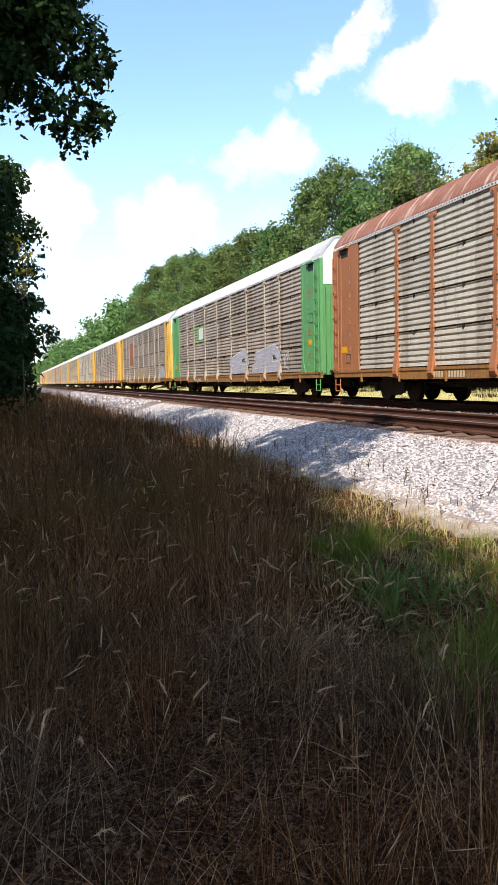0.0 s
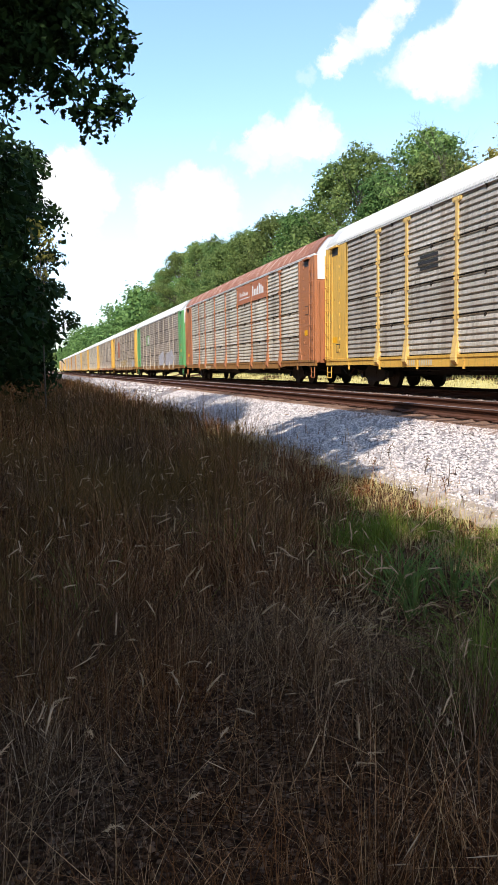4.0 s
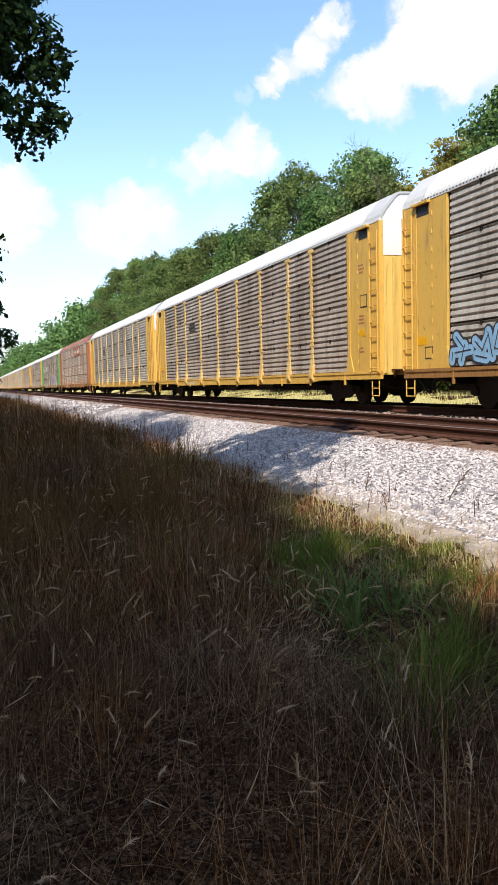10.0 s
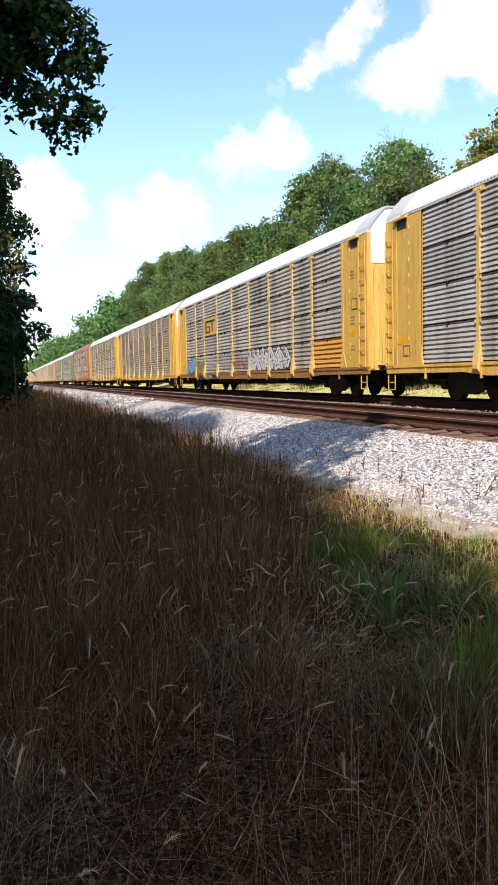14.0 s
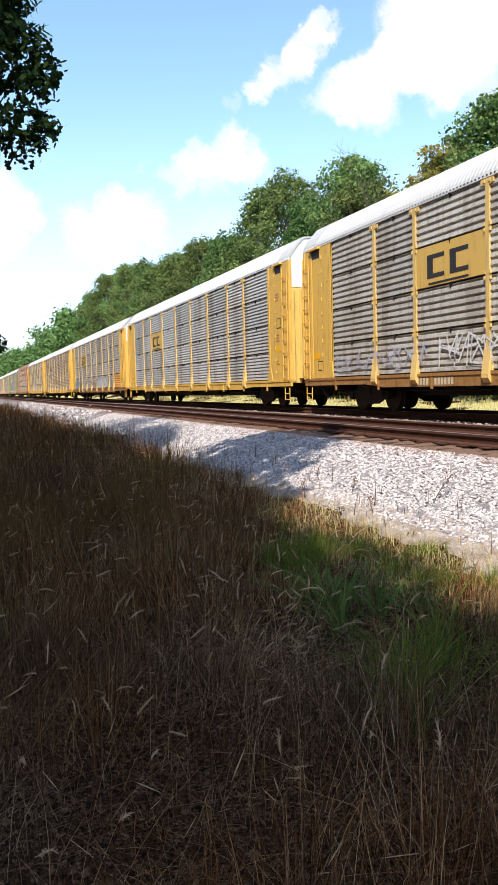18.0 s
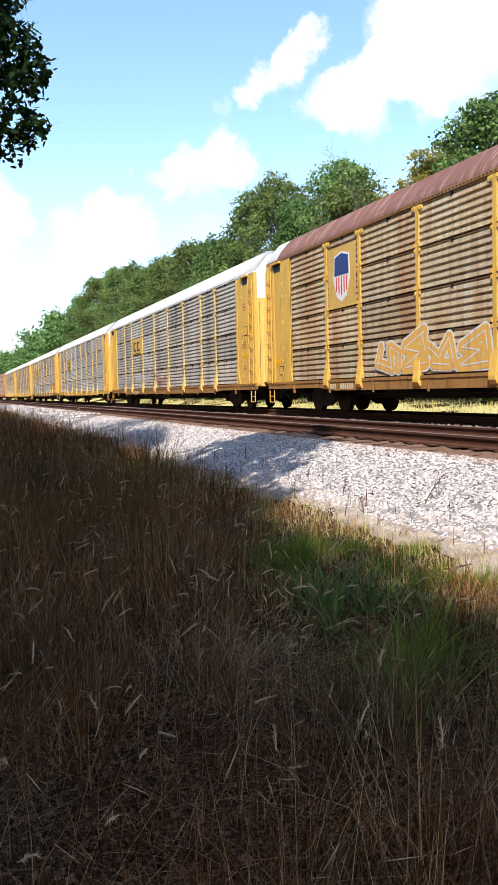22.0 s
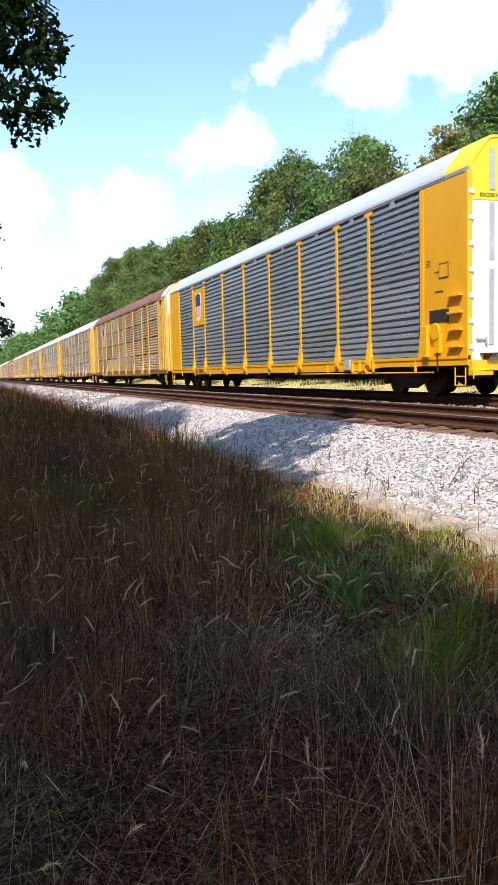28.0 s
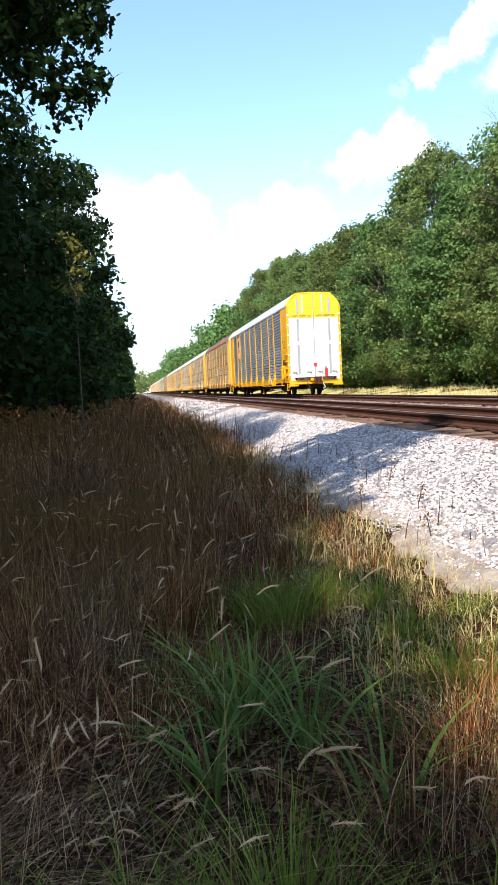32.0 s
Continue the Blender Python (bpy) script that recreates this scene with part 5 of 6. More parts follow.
for n, spec in enumerate(SPECS):
    behind = len(SPECS) - 1 - n
    spec["near"] = behind <= 9
    car, wheels = autorack(spec)
    if spec["near"]:
        corner_details(car, spec)
    TRAIN.append((car, wheels, behind))
end_details(TRAIN[-1][0])

# ---- trees ----
def leaf_quads(rng, lobes, per_area, size, flat=0.55, ragged=0.22):
    """Diamond leaf sprays on the outer shells of lobes (x, y, z, rx, ry, rz)."""
    out = []
    for x, y, z, rx, ry, rz in lobes:
        n = max(12, int(per_area * 4 * math.pi * ((rx * ry + rx * rz + ry * rz) / 3)))
        d = rng.normal(size=(n, 3))
        d /= np.linalg.norm(d, axis=1)[:, None]
        d[:, 2] = np.where((d[:, 2] < -0.35) & (rng.random(n) < 0.6), -d[:, 2], d[:, 2])
        r = 1.02 + np.where(rng.random(n) < 0.3, np.abs(rng.normal(0, ragged, n)), -np.abs(rng.normal(0, 0.3, n)))[:, None]
        c = np.array([x, y, z]) + d * r * np.array([rx, ry, rz])
        nrm = d * 0.6 + rng.normal(0, flat, (n, 3)) + np.array([0, 0, 0.35])
        nrm /= np.linalg.norm(nrm, axis=1)[:, None]
        a = np.cross(nrm, rng.normal(size=(n, 3)))
        a /= np.linalg.norm(a, axis=1)[:, None]
        b = np.cross(nrm, a)
        s = size * rng.uniform(0.55, 1.35, (n, 1))
        w = s * rng.uniform(0.4, 0.75, (n, 1))
        bend = nrm * s * 0.18
        out.append(np.stack([c - a * s, c + b * w - bend, c + a * s, c - b * w - bend], 1))
    return np.concatenate(out)


def limbs_fill(rng, base_r, height, lobes, lean=(0, 0), thin=0.3):
    """A tapered, slightly crooked trunk with limbs out to some of the lobes."""
    def fill(bm):
        pts = [Vector((0, 0, -0.3))]
        for i in range(1, 7):
            t = i / 6
            pts.append(Vector((lean[0] * t + rng.normal(0, 0.05 * height * 0.15), lean[1] * t + rng.normal(0, 0.05 * height * 0.15), height * 0.85 * t)))
        for i in range(6):
            cyl_bm(bm, pts[i], pts[i + 1], base_r * (1 - 0.14 * i), 9, base_r * (1 - 0.14 * (i + 1)))
        for n, (x, y, z, rx, ry, rz) in enumerate(lobes):
            if n % 6:
                continue
            k = min(5, max(1, int(6 * (z - 1.5) / (height * 0.85))))
            p, q = pts[k], Vector((x, y, z))
            m = (p + q) / 2 + Vector((0, 0, -0.2))
            cyl_bm(bm, p, m, base_r * thin, 6, base_r * thin * 0.6)
            cyl_bm(bm, m, q, base_r * thin * 0.6, 6, base_r * thin * 0.16)
    return fill


def broad_lobes(rng, height, radius, base, n, lobe):
    """Boughs over a rounded, uneven crown, each ringed by smaller sprays."""
    out = []
    for i in range(n):
        t = (i + 0.5) / n
        z = base + (height - base) * t ** 0.9
        prof = math.sin(math.pi * min(1.0, 0.16 + 0.84 * t)) ** 0.6 * (1.0 if t < 0.7 else 1.0 - 0.35 * (t - 0.7) / 0.3)
        a = i * 2.399 + rng.normal(0, 0.5)
        s = lobe * rng.uniform(0.6, 1.4)
        r = max(0.0, radius * prof * rng.uniform(0.45, 1.1) - s * 0.5)
        c = (r * math.cos(a), r * math.sin(a), min(z, height - s) + rng.normal(0, 0.2))
        out.append((*c, s, s, s * rng.uniform(0.6, 0.8)))
        for _ in range(6):
            d = rng.normal(size=3)
            d[2] = abs(d[2]) * 0.8
            d[:2] += 0.5 * np.array([math.cos(a), math.sin(a)])
            d *= s * rng.uniform(0.85, 1.5) / np.linalg.norm(d)
            q = s * rng.uniform(0.26, 0.56)
            out.append((c[0] + d[0], c[1] + d[1], c[2] + d[2] * 0.8, q, q, q * 0.75))
    # leaders that break the outline
    for i in range(26):
        a, t = rng.uniform(0, 2 * math.pi), rng.uniform(0.35, 1.0)
        r = radius * (1.12 - 0.95 * t ** 2.2) * rng.uniform(0.85, 1.08)
        q = rng.uniform(0.22, 0.5)
        out.append((r * math.cos(a), r * math.sin(a), base + (height - base) * t * rng.uniform(0.98, 1.05), q, q, q * rng.uniform(1.0, 1.9)))
    return out


def make_tree(name, seed, height, radius, base, n, lobe, leaf, size, dens, label, bark_r=0.22):
    rng = np.random.default_rng(seed)
    lobes = broad_lobes(rng, height, radius, base, n, lobe)
    t = tagged(new(name), label, "tree")
    child("trunk", bm_mesh("trunk", limbs_fill(rng, bark_r, height, lobes), BARK_M, smooth=True), t)
    child("crown", quads_mesh("crown", leaf_quads(rng, lobes, dens, size), leaf), t)
    return t


def ground_at(x, y):
    return float(ground_z(np.array(x), np.array(y)))


def far_woods():
    """The sunlit wood edge beyond the tracks."""
    kinds = []
    heights = (13.5, 15.0, 12.0, 17.0, 8.5, 11.5, 18.0)
    for i, (h, r, base, leaf) in enumerate(zip(heights, (3.7, 3.9, 3.6, 4.3, 3.0, 2.8, 4.6), (0.3, 0.6, 0.2, 1.0, 0.2, 0.6, 1.0), (LEAF_FAR,) * 5 + (LEAF_FAR_Y, LEAF_FAR))):
        word = "yellowing deciduous tree at the wood's edge" if leaf is LEAF_FAR_Y else "full green deciduous tree at the wood's sunny edge"
        kinds.append(make_tree("tree", 20 + i, h, r, base, 52, 0.95, leaf, 0.105, 25.0, word))
        tagged(kinds[-1], group="trees of the wood")
    rng = np.random.default_rng(3)
    # kind, x, y and height (fitted to the camera's skyline) of each edge tree
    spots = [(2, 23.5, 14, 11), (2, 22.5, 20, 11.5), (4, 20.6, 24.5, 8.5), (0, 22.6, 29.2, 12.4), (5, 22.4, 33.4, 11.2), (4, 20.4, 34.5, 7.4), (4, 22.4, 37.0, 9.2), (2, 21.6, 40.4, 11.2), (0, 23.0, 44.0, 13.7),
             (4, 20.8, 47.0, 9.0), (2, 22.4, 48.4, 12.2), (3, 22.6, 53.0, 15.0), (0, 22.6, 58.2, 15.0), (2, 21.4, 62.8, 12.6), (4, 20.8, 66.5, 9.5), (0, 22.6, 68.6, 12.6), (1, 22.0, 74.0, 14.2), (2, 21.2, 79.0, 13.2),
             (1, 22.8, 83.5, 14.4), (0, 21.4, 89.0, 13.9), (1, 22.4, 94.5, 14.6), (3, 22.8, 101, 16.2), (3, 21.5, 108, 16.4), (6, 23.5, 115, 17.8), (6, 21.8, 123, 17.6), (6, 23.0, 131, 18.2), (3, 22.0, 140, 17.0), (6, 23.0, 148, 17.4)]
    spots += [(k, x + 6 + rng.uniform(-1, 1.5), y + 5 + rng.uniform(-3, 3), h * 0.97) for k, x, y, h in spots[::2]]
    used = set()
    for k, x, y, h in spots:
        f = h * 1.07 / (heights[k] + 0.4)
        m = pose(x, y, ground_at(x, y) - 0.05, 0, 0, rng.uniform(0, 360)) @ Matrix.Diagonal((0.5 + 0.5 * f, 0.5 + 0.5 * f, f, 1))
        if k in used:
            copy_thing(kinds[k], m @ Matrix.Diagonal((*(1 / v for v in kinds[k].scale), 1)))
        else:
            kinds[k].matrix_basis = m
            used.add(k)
    # a bare dead tree among the green ones
    rg = np.random.default_rng(8)
    dead = tagged(new("dead_tree"), "bare grey dead tree with fine twigs", "tree")
    dead.location = (22.4, 38.4, ground_at(22.4, 38.4))
    def twigs(bm):
        def grow(p, d, length, r, depth):
            q = p + d * length
            cyl_bm(bm, p, q, r, 5, r * 0.6)
            if depth:
                for _ in range(3):
                    e = (d + Vector(rg.normal(0, 0.34, 3)) + Vector((0, 0, 0.12))).normalized()
                    grow(p.lerp(q, rg.uniform(0.55, 1.0)), e, length * rg.uniform(0.45, 0.72), r * 0.5, depth - 1)
        grow(Vector((0, 0, -0.2)), Vector((0, 0, 1)), 6.55, 0.1, 6)
    child("trunk", bm_mesh("trunk", twigs, BARK_M), dead)
    # low bushes along the foot of the wood
    bush = make_tree("bush", 60, 3.2, 2.2, 0.2, 24, 0.7, LEAF_FAR, 0.075, 46.0, "dense green bush at the foot of the wood", 0.08)
    tagged(bush, category="bush", group="bushes of the wood")
    first = True
    for i in range(26):
        x, y = 20.9 + rng.uniform(-0.5, 1.0), 16 + i * 3.4 + rng.uniform(-1, 1)
        m = pose(x, y, ground_at(x, y), 0, 0, rng.uniform(0, 360))
        if first:
            bush.matrix_basis, first = m, False
        else:
            copy_thing(bush, m)
    # the wood further on, too far to count
    lobes = []
    for i in range(330):
        y = 150 + 520 * (i / 330) ** 1.2 + rng.uniform(-6, 6)
        x = 24 + rng.uniform(-4.5, 10) - 0.004 * (y - 150)
        h = rng.uniform(12.5, 16.5) + 1.6 * math.sin(y * 0.021)
        for j in range(4):
            s = rng.uniform(1.9, 3.1)
            lobes.append((x + rng.normal(0, 2.2), y + rng.normal(0, 2.2), h * (0.25 + 0.21 * j), s, s, s))
    far = new("woodland", quads_mesh("woodland", leaf_quads(rng, lobes, 4.4, 0.4), LEAF_FAR))
    tagged(far, "distant green woodland along the line", "woodland", kind="stuff")
    lobes = []
    for i in range(90):
        s = rng.uniform(4, 8)
        lobes.append((rng.uniform(-10, 90), rng.uniform(780, 900), rng.uniform(2, 17), s * 1.5, s, s))
    far = new("horizon_woods", quads_mesh("horizon_woods", leaf_quads(rng, lobes, 0.2, 1.5), LEAF_FAR))
    tagged(far, "hazy low woods closing the view down the line", "woodland", kind="stuff")


def lobed_leaves(rng, lobes, per_area, size):
    """Oak-like leaves: a lobed outline of ten corners each."""
    base = leaf_quads(rng, lobes, per_area, size, 0.8)
    c = (base[:, 0] + base[:, 2]) / 2
    a = (base[:, 2] - base[:, 0]) / 2
    b = (base[:, 1] - base[:, 3]) / 2
    outline = [(-1.0, 0.0), (-0.62, 0.5), (-0.4, 0.3), (-0.05, 0.95), (0.2, 0.45), (0.62, 0.75), (1.0, 0.0), (0.62, -0.75), (0.2, -0.45), (-0.05, -0.95), (-0.4, -0.3), (-0.62, -0.5)]
    return np.stack([c + a * u + b * v * 1.1 for u, v in outline], 1)


def near_tree(seed, at, height, bark, lobes, label, size=0.12, dens=22, lobed=False, shift=(0.0, 0.0)):
    rng = np.random.default_rng(seed)
    t = tagged(new("tree"), label, "tree", "trees beside the camera")
    t.location = (at[0], at[1], ground_at(*at) - 0.1)
    dz = t.location.z
    lobes = [(x - at[0] + shift[0], y - at[1] + shift[1], z - dz, rx, ry, rz) for x, y, z, rx, ry, rz in lobes]
    child("trunk", bm_mesh("trunk", limbs_fill(rng, bark, height, lobes[:-16] if lobed else lobes, thin=0.16), BARK_M, smooth=True), t)
    if lobed:
        child("crown", quads_mesh("crown", leaf_quads(rng, lobes[:30], 16, 0.2), LEAF_SHADED), t)
        child("hanging_foliage", quads_mesh("hanging_foliage", lobed_leaves(rng, lobes[30:], dens, size), LEAF_SHADED, 12), t)
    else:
        child("crown", quads_mesh("crown", leaf_quads(rng, lobes, dens, size, ragged=0.1), LEAF_SHADED), t)
    return t


# moves the unseen crowns so that their shadow falls on the grass
SHADE_SHIFT = (-0.84, 0.48)


def blob_cloud(rng, n, x, y, z, s):
    return [(rng.uniform(*x), rng.uniform(*y), rng.uniform(*z), rng.uniform(*s), rng.uniform(*s), rng.uniform(*s) * 0.75) for _ in range(n)]


def left_woods():
    """The wood that stands along the near side and shades the grass, its leaves coloured shade-dark."""
    rng = np.random.default_rng(77)
    # unseen crowns over the standing place, boughs laid out to cast its shade
    near_tree(1, (-4.2, -5.0), 13, 0.3, blob_cloud(rng, 26, (-8, -1.7), (-10, -1), (6, 13), (1.1, 1.9)), "tall oak standing in shade behind the path", 0.24, 12, shift=SHADE_SHIFT)
    near_tree(2, (-4.0, 2.2), 14, 0.32, blob_cloud(rng, 34, (-7.5, -1.7), (-2, 6.5), (6.5, 13.5), (1.1, 1.8)) + [(0.3, 4.6, 10.6, 1.5, 1.6, 1.0), (1.1, 5.6, 10.2, 1.4, 1.5, 0.9), (1.9, 6.6, 9.9, 1.1, 1.3, 0.8), (0.6, 7.2, 10.0, 1.2, 1.3, 0.8)] + blob_cloud(rng, 18, (-2.6, -0.5), (2.4, 7.8), (9.4, 10.8), (1.0, 1.4)) + [b for i, b in enumerate(blob_cloud(rng, 16, (-2.1, -1.1), (-5.5, 2.2), (9.6, 10.4), (0.6, 0.85))) if i % 3] + blob_cloud(rng, 10, (-3.5, -1.2), (8, 12.5), (9.8, 11.5), (0.9, 1.4)), "tall oak whose crown spreads over the grass", 0.24, 13, shift=SHADE_SHIFT)
    near_tree(12, (-5.0, -1.4), 12, 0.24, blob_cloud(rng, 22, (-7, -1.7), (-5, 1), (6.5, 12), (1.2, 1.8)), "oak closing the canopy over the path", 0.24, 12, shift=SHADE_SHIFT)
    # the oak whose branches hang into view
    hang = blob_cloud(rng, 30, (-6.5, -0.6), (10.0, 16.5), (5.2, 13.5), (0.9, 1.6))
    hang += [(1.55, 13.0, 5.95, 0.26, 0.35, 0.24), (1.25, 13.0, 6.3, 0.35, 0.45, 0.3), (1.25, 13.0, 5.6, 0.42, 0.5, 0.36), (1.5, 13.0, 5.05, 0.26, 0.35, 0.2), (1.15, 13.0, 4.8, 0.32, 0.4, 0.26), (0.75, 13.0, 5.1, 0.42, 0.5, 0.32), (0.9, 12.9, 7.0, 0.5, 0.5, 0.45), (0.5, 12.8, 6.2, 0.7, 0.7, 0.6), (0.55, 12.8, 7.9, 0.7, 0.7, 0.6), (0.0, 12.6, 5.5, 0.6, 0.7, 0.45), (-0.1, 12.6, 6.8, 0.8, 0.8, 0.7), (-0.6, 12.6, 5.3, 0.6, 0.6, 0.4), (-0.7, 12.3, 6.2, 0.8, 0.8, 0.7), (-0.2, 12.4, 8.6, 0.9, 0.9, 0.7), (-1.0, 12.2, 7.6, 1.0, 1.0, 0.8)]
    hang += [(0.2, 14.3, 6.4, 0.8, 0.8, 0.7), (0.6, 14.3, 7.3, 0.7, 0.7, 0.6), (-0.4, 14.5, 6.0, 0.9, 0.9, 0.6), (-0.5, 14.5, 7.2, 0.9, 0.9, 0.8), (0.3, 14.3, 8.2, 0.9, 0.9, 0.7), (0.1, 15.6, 6.9, 0.8, 0.8, 0.7), (0.0, 13.4, 6.0, 0.8, 0.7, 0.6), (0.45, 13.4, 6.7, 0.7, 0.7, 0.6), (-0.3, 13.4, 7.4, 0.8, 0.7, 0.6)]
    hang = hang[:30] + hang[45:] + [(x - 0.05, y, z - 0.1, a, b, c) for x, y, z, a, b, c in hang[30:45]]
    hang = [(x * 1.13 - 0.08, y * 1.13, EYE - 0.1 + (z - EYE) * 1.13, a * 1.08, b * 1.13, c * 1.13) for x, y, z, a, b, c in hang]
    near_tree(3, (-4.4, 15.2), 14, 0.3, hang, "oak with dark lobed leaves hanging over the verge", 0.086, 100, True)
    # the wood's edge down the line
    near_tree(4, (-4.0, 21.0), 13, 0.26, blob_cloud(rng, 48, (-7.0, -0.7), (17, 25.5), (0.6, 12.5), (0.8, 1.5)), "leafy dark tree in the wood's shaded edge", 0.12, 34)
    near_tree(5, (-3.2, 29.0), 12, 0.24, blob_cloud(rng, 44, (-6.9, -0.3), (25, 33.5), (0.4, 11.0), (0.9, 1.6)), "leafy dark tree in the wood's shaded edge", 0.14, 26)
    edge = blob_cloud(rng, 40, (-6.0, 0.0), (33.5, 42), (0.4, 10.5), (0.8, 1.4)) + [(0.4, 37.5, 7.6, 0.8, 0.9, 0.7), (0.7, 37.8, 5.6, 0.7, 0.8, 0.6), (1.3, 38.0, 3.1, 0.6, 0.7, 0.35), (0.6, 37.5, 4.2, 0.7, 0.8, 0.6), (0.1, 36.5, 9.4, 0.7, 0.8, 0.8), (1.6, 38.2, 2.75, 0.35, 0.5, 0.22)]
    near_tree(6, (-2.6, 37.5), 11, 0.24, edge, "leafy dark tree leaning out of the wood's edge", 0.13, 30)
    near_tree(7, (-3.2, 48.0), 12, 0.26, blob_cloud(rng, 36, (-7, 0.2), (43, 53), (0.4, 11), (1.0, 1.6)), "leafy dark tree in the wood's shaded edge", 0.17, 14)
    near_tree(8, (-3.4, 60.0), 13, 0.26, blob_cloud(rng, 36, (-8, 0.4), (54, 66), (0.4, 12), (1.1, 1.8)), "leafy dark tree in the wood's shaded edge", 0.2, 11)
    # a young shoot whose sunlit look is put into its yellow leaves
    shoot = tagged(new("sapling"), "young sapling with yellow-green leaves catching sunlight", "sapling")
    shoot.location = (0.2, 27.4, ground_at(0.2, 27.4))
    r2 = np.random.default_rng(9)
    sl = [(0.3, 0.0, 5.75, 0.3, 0.3, 0.14), (0.0, 0.1, 6.1, 0.3, 0.3, 0.2), (-0.3, 0.0, 6.4, 0.3, 0.3, 0.2), (0.15, 0, 5.3, 0.3, 0.3, 0.2), (-0.1, 0, 4.7, 0.3, 0.3, 0.3)]
    child("trunk", bm_mesh("trunk", lambda bm: [cyl_bm(bm, (0, 0, -0.2), (0, 0, 3.9), 0.03, 7, 0.02)] + [cyl_bm(bm, (0, 0, 3.7), l[:3], 0.022, 5, 0.008) for l in sl], BARK_M), shoot)
    child("crown", quads_mesh("crown", leaf_quads(r2, sl, 45, 0.1), LEAF_FAR_Y), shoot)
    # deep wood behind
    lobes = []
    for i in range(150):
        y = -30 + i * 1.5
        for j in range(4):
            s = rng.uniform(1.5, 2.4)
            lobes.append((rng.uniform(-17, -9), y + rng.normal(0, 1), rng.uniform(1, 14), s, s, s))
    for i in range(200):
        y = 68 + 360 * (i / 200) ** 1.3
        for j in range(3):
            s = rng.uniform(1.6, 2.6)
            lobes.append((rng.uniform(-9, -0.6) - 0.004 * y, y + rng.normal(0, 1.2), rng.uniform(0.5, 12.5), s, s, s))
    deep = new("near_wood", quads_mesh("near_wood", leaf_quads(rng, lobes, 2.2, 0.42), LEAF_SHADED))
    tagged(deep, "dark interior of the wood beside the path", "woodland", kind="stuff")


far_woods()
left_woods()

# ---- grass ----
def blades(rng, x, y, h, width, lean, bend, seg=4, az=None):
    """Tapering curved blades standing at x, y, as faces (n * seg, 4, 3)."""
    n = len(x)
    a = rng.uniform(0, 2 * np.pi, n) if az is None else az
    d = np.stack([np.cos(a), np.sin(a), np.zeros(n)], -1)
    side = np.stack([-np.sin(a + rng.normal(0, 0.6, n)), np.cos(a), np.zeros(n)], -1)
    base = np.stack([x, y, ground_z(x, y) - 0.02], -1)
    pts = []
    for i in range(seg + 1):
        t = i / seg
        out = lean * t + bend * t ** 2.6
        z = h * t * np.cos(np.clip(lean / np.maximum(h, 0.05), -0.9, 0.9)) - 0.35 * np.abs(bend) * t ** 3
        c = base + d * out[:, None] + np.stack([0 * z, 0 * z, z], -1)
        w = (width * (1 - 0.86 * t))[:, None] * side
        pts.append((c - w, c + w, c))
    F = np.stack([np.stack([pts[i][0], pts[i][1], pts[i + 1][1], pts[i + 1][0]], 1) for i in range(seg)], 1)
    tip = pts[seg][2]
    way = tip - pts[seg - 1][2]
    return F.reshape(-1, 4, 3), tip, way / np.maximum(np.linalg.norm(way, axis=1)[:, None], 1e-6)


def joined(name, F, mat, seg):
    """Blades with their segments welded, so that each is one island."""
    n = len(F) // seg
    F = F.reshape(n, seg, 4, 3)
    V = np.concatenate([F[:, :1, 0:2].reshape(n, 2, 3), np.stack([F[:, :, 3], F[:, :, 2]], 2).reshape(n, seg * 2, 3)], 1)
    per = 2 * (seg + 1)
    f = np.array([(2 * i, 2 * i + 1, 2 * i + 3, 2 * i + 2) for i in range(seg)])
    faces = (f[None] + (np.arange(n) * per)[:, None, None]).reshape(-1, 4)
    return indexed_mesh(name, V.reshape(-1, 3), faces, mat)


def seed_heads(rng, tip, way, length, thick):
    """Spindle-shaped heads on stem tips: two crossed pairs of tapering faces."""
    n = len(tip)
    up = way + np.stack([rng.normal(0, 0.25, n), rng.normal(0, 0.25, n), rng.normal(-0.1, 0.3, n)], -1)
    up /= np.linalg.norm(up, axis=1)[:, None]
    a = np.cross(up, rng.normal(size=(n, 3)))
    a /= np.linalg.norm(a, axis=1)[:, None]
    b = np.cross(up, a)
    L, T = length[:, None], thick[:, None]
    p0, p1, p2, p3 = tip - up * 0.01, tip + up * L * 0.3, tip + up * L * 0.75, tip + up * L
    ring1 = [p1 + a * T, p1 + b * T, p1 - a * T, p1 - b * T]
    ring2 = [p2 + a * T * 0.7, p2 + b * T * 0.7, p2 - a * T * 0.7, p2 - b * T * 0.7]
    V = np.stack([p0, *ring1, *ring2, p3], 1)
    f = []
    for i in range(4):
        j = (i + 1) % 4
        f += [(0, 1 + j, 1 + i, 1 + i), (1 + i, 1 + j, 5 + j, 5 + i), (5 + i, 5 + j, 9, 9)]
    tri = []
    for q in f:
        tri += [(q[0], q[1], q[2])] + ([(q[0], q[2], q[3])] if len(set(q)) == 4 else [])
    tri = np.array(tri)
    F = (tri[None] + (np.arange(n) * 10)[:, None, None]).reshape(-1, 3)
    return indexed_mesh("seed_heads", V.reshape(-1, 3), F, SEED_M)


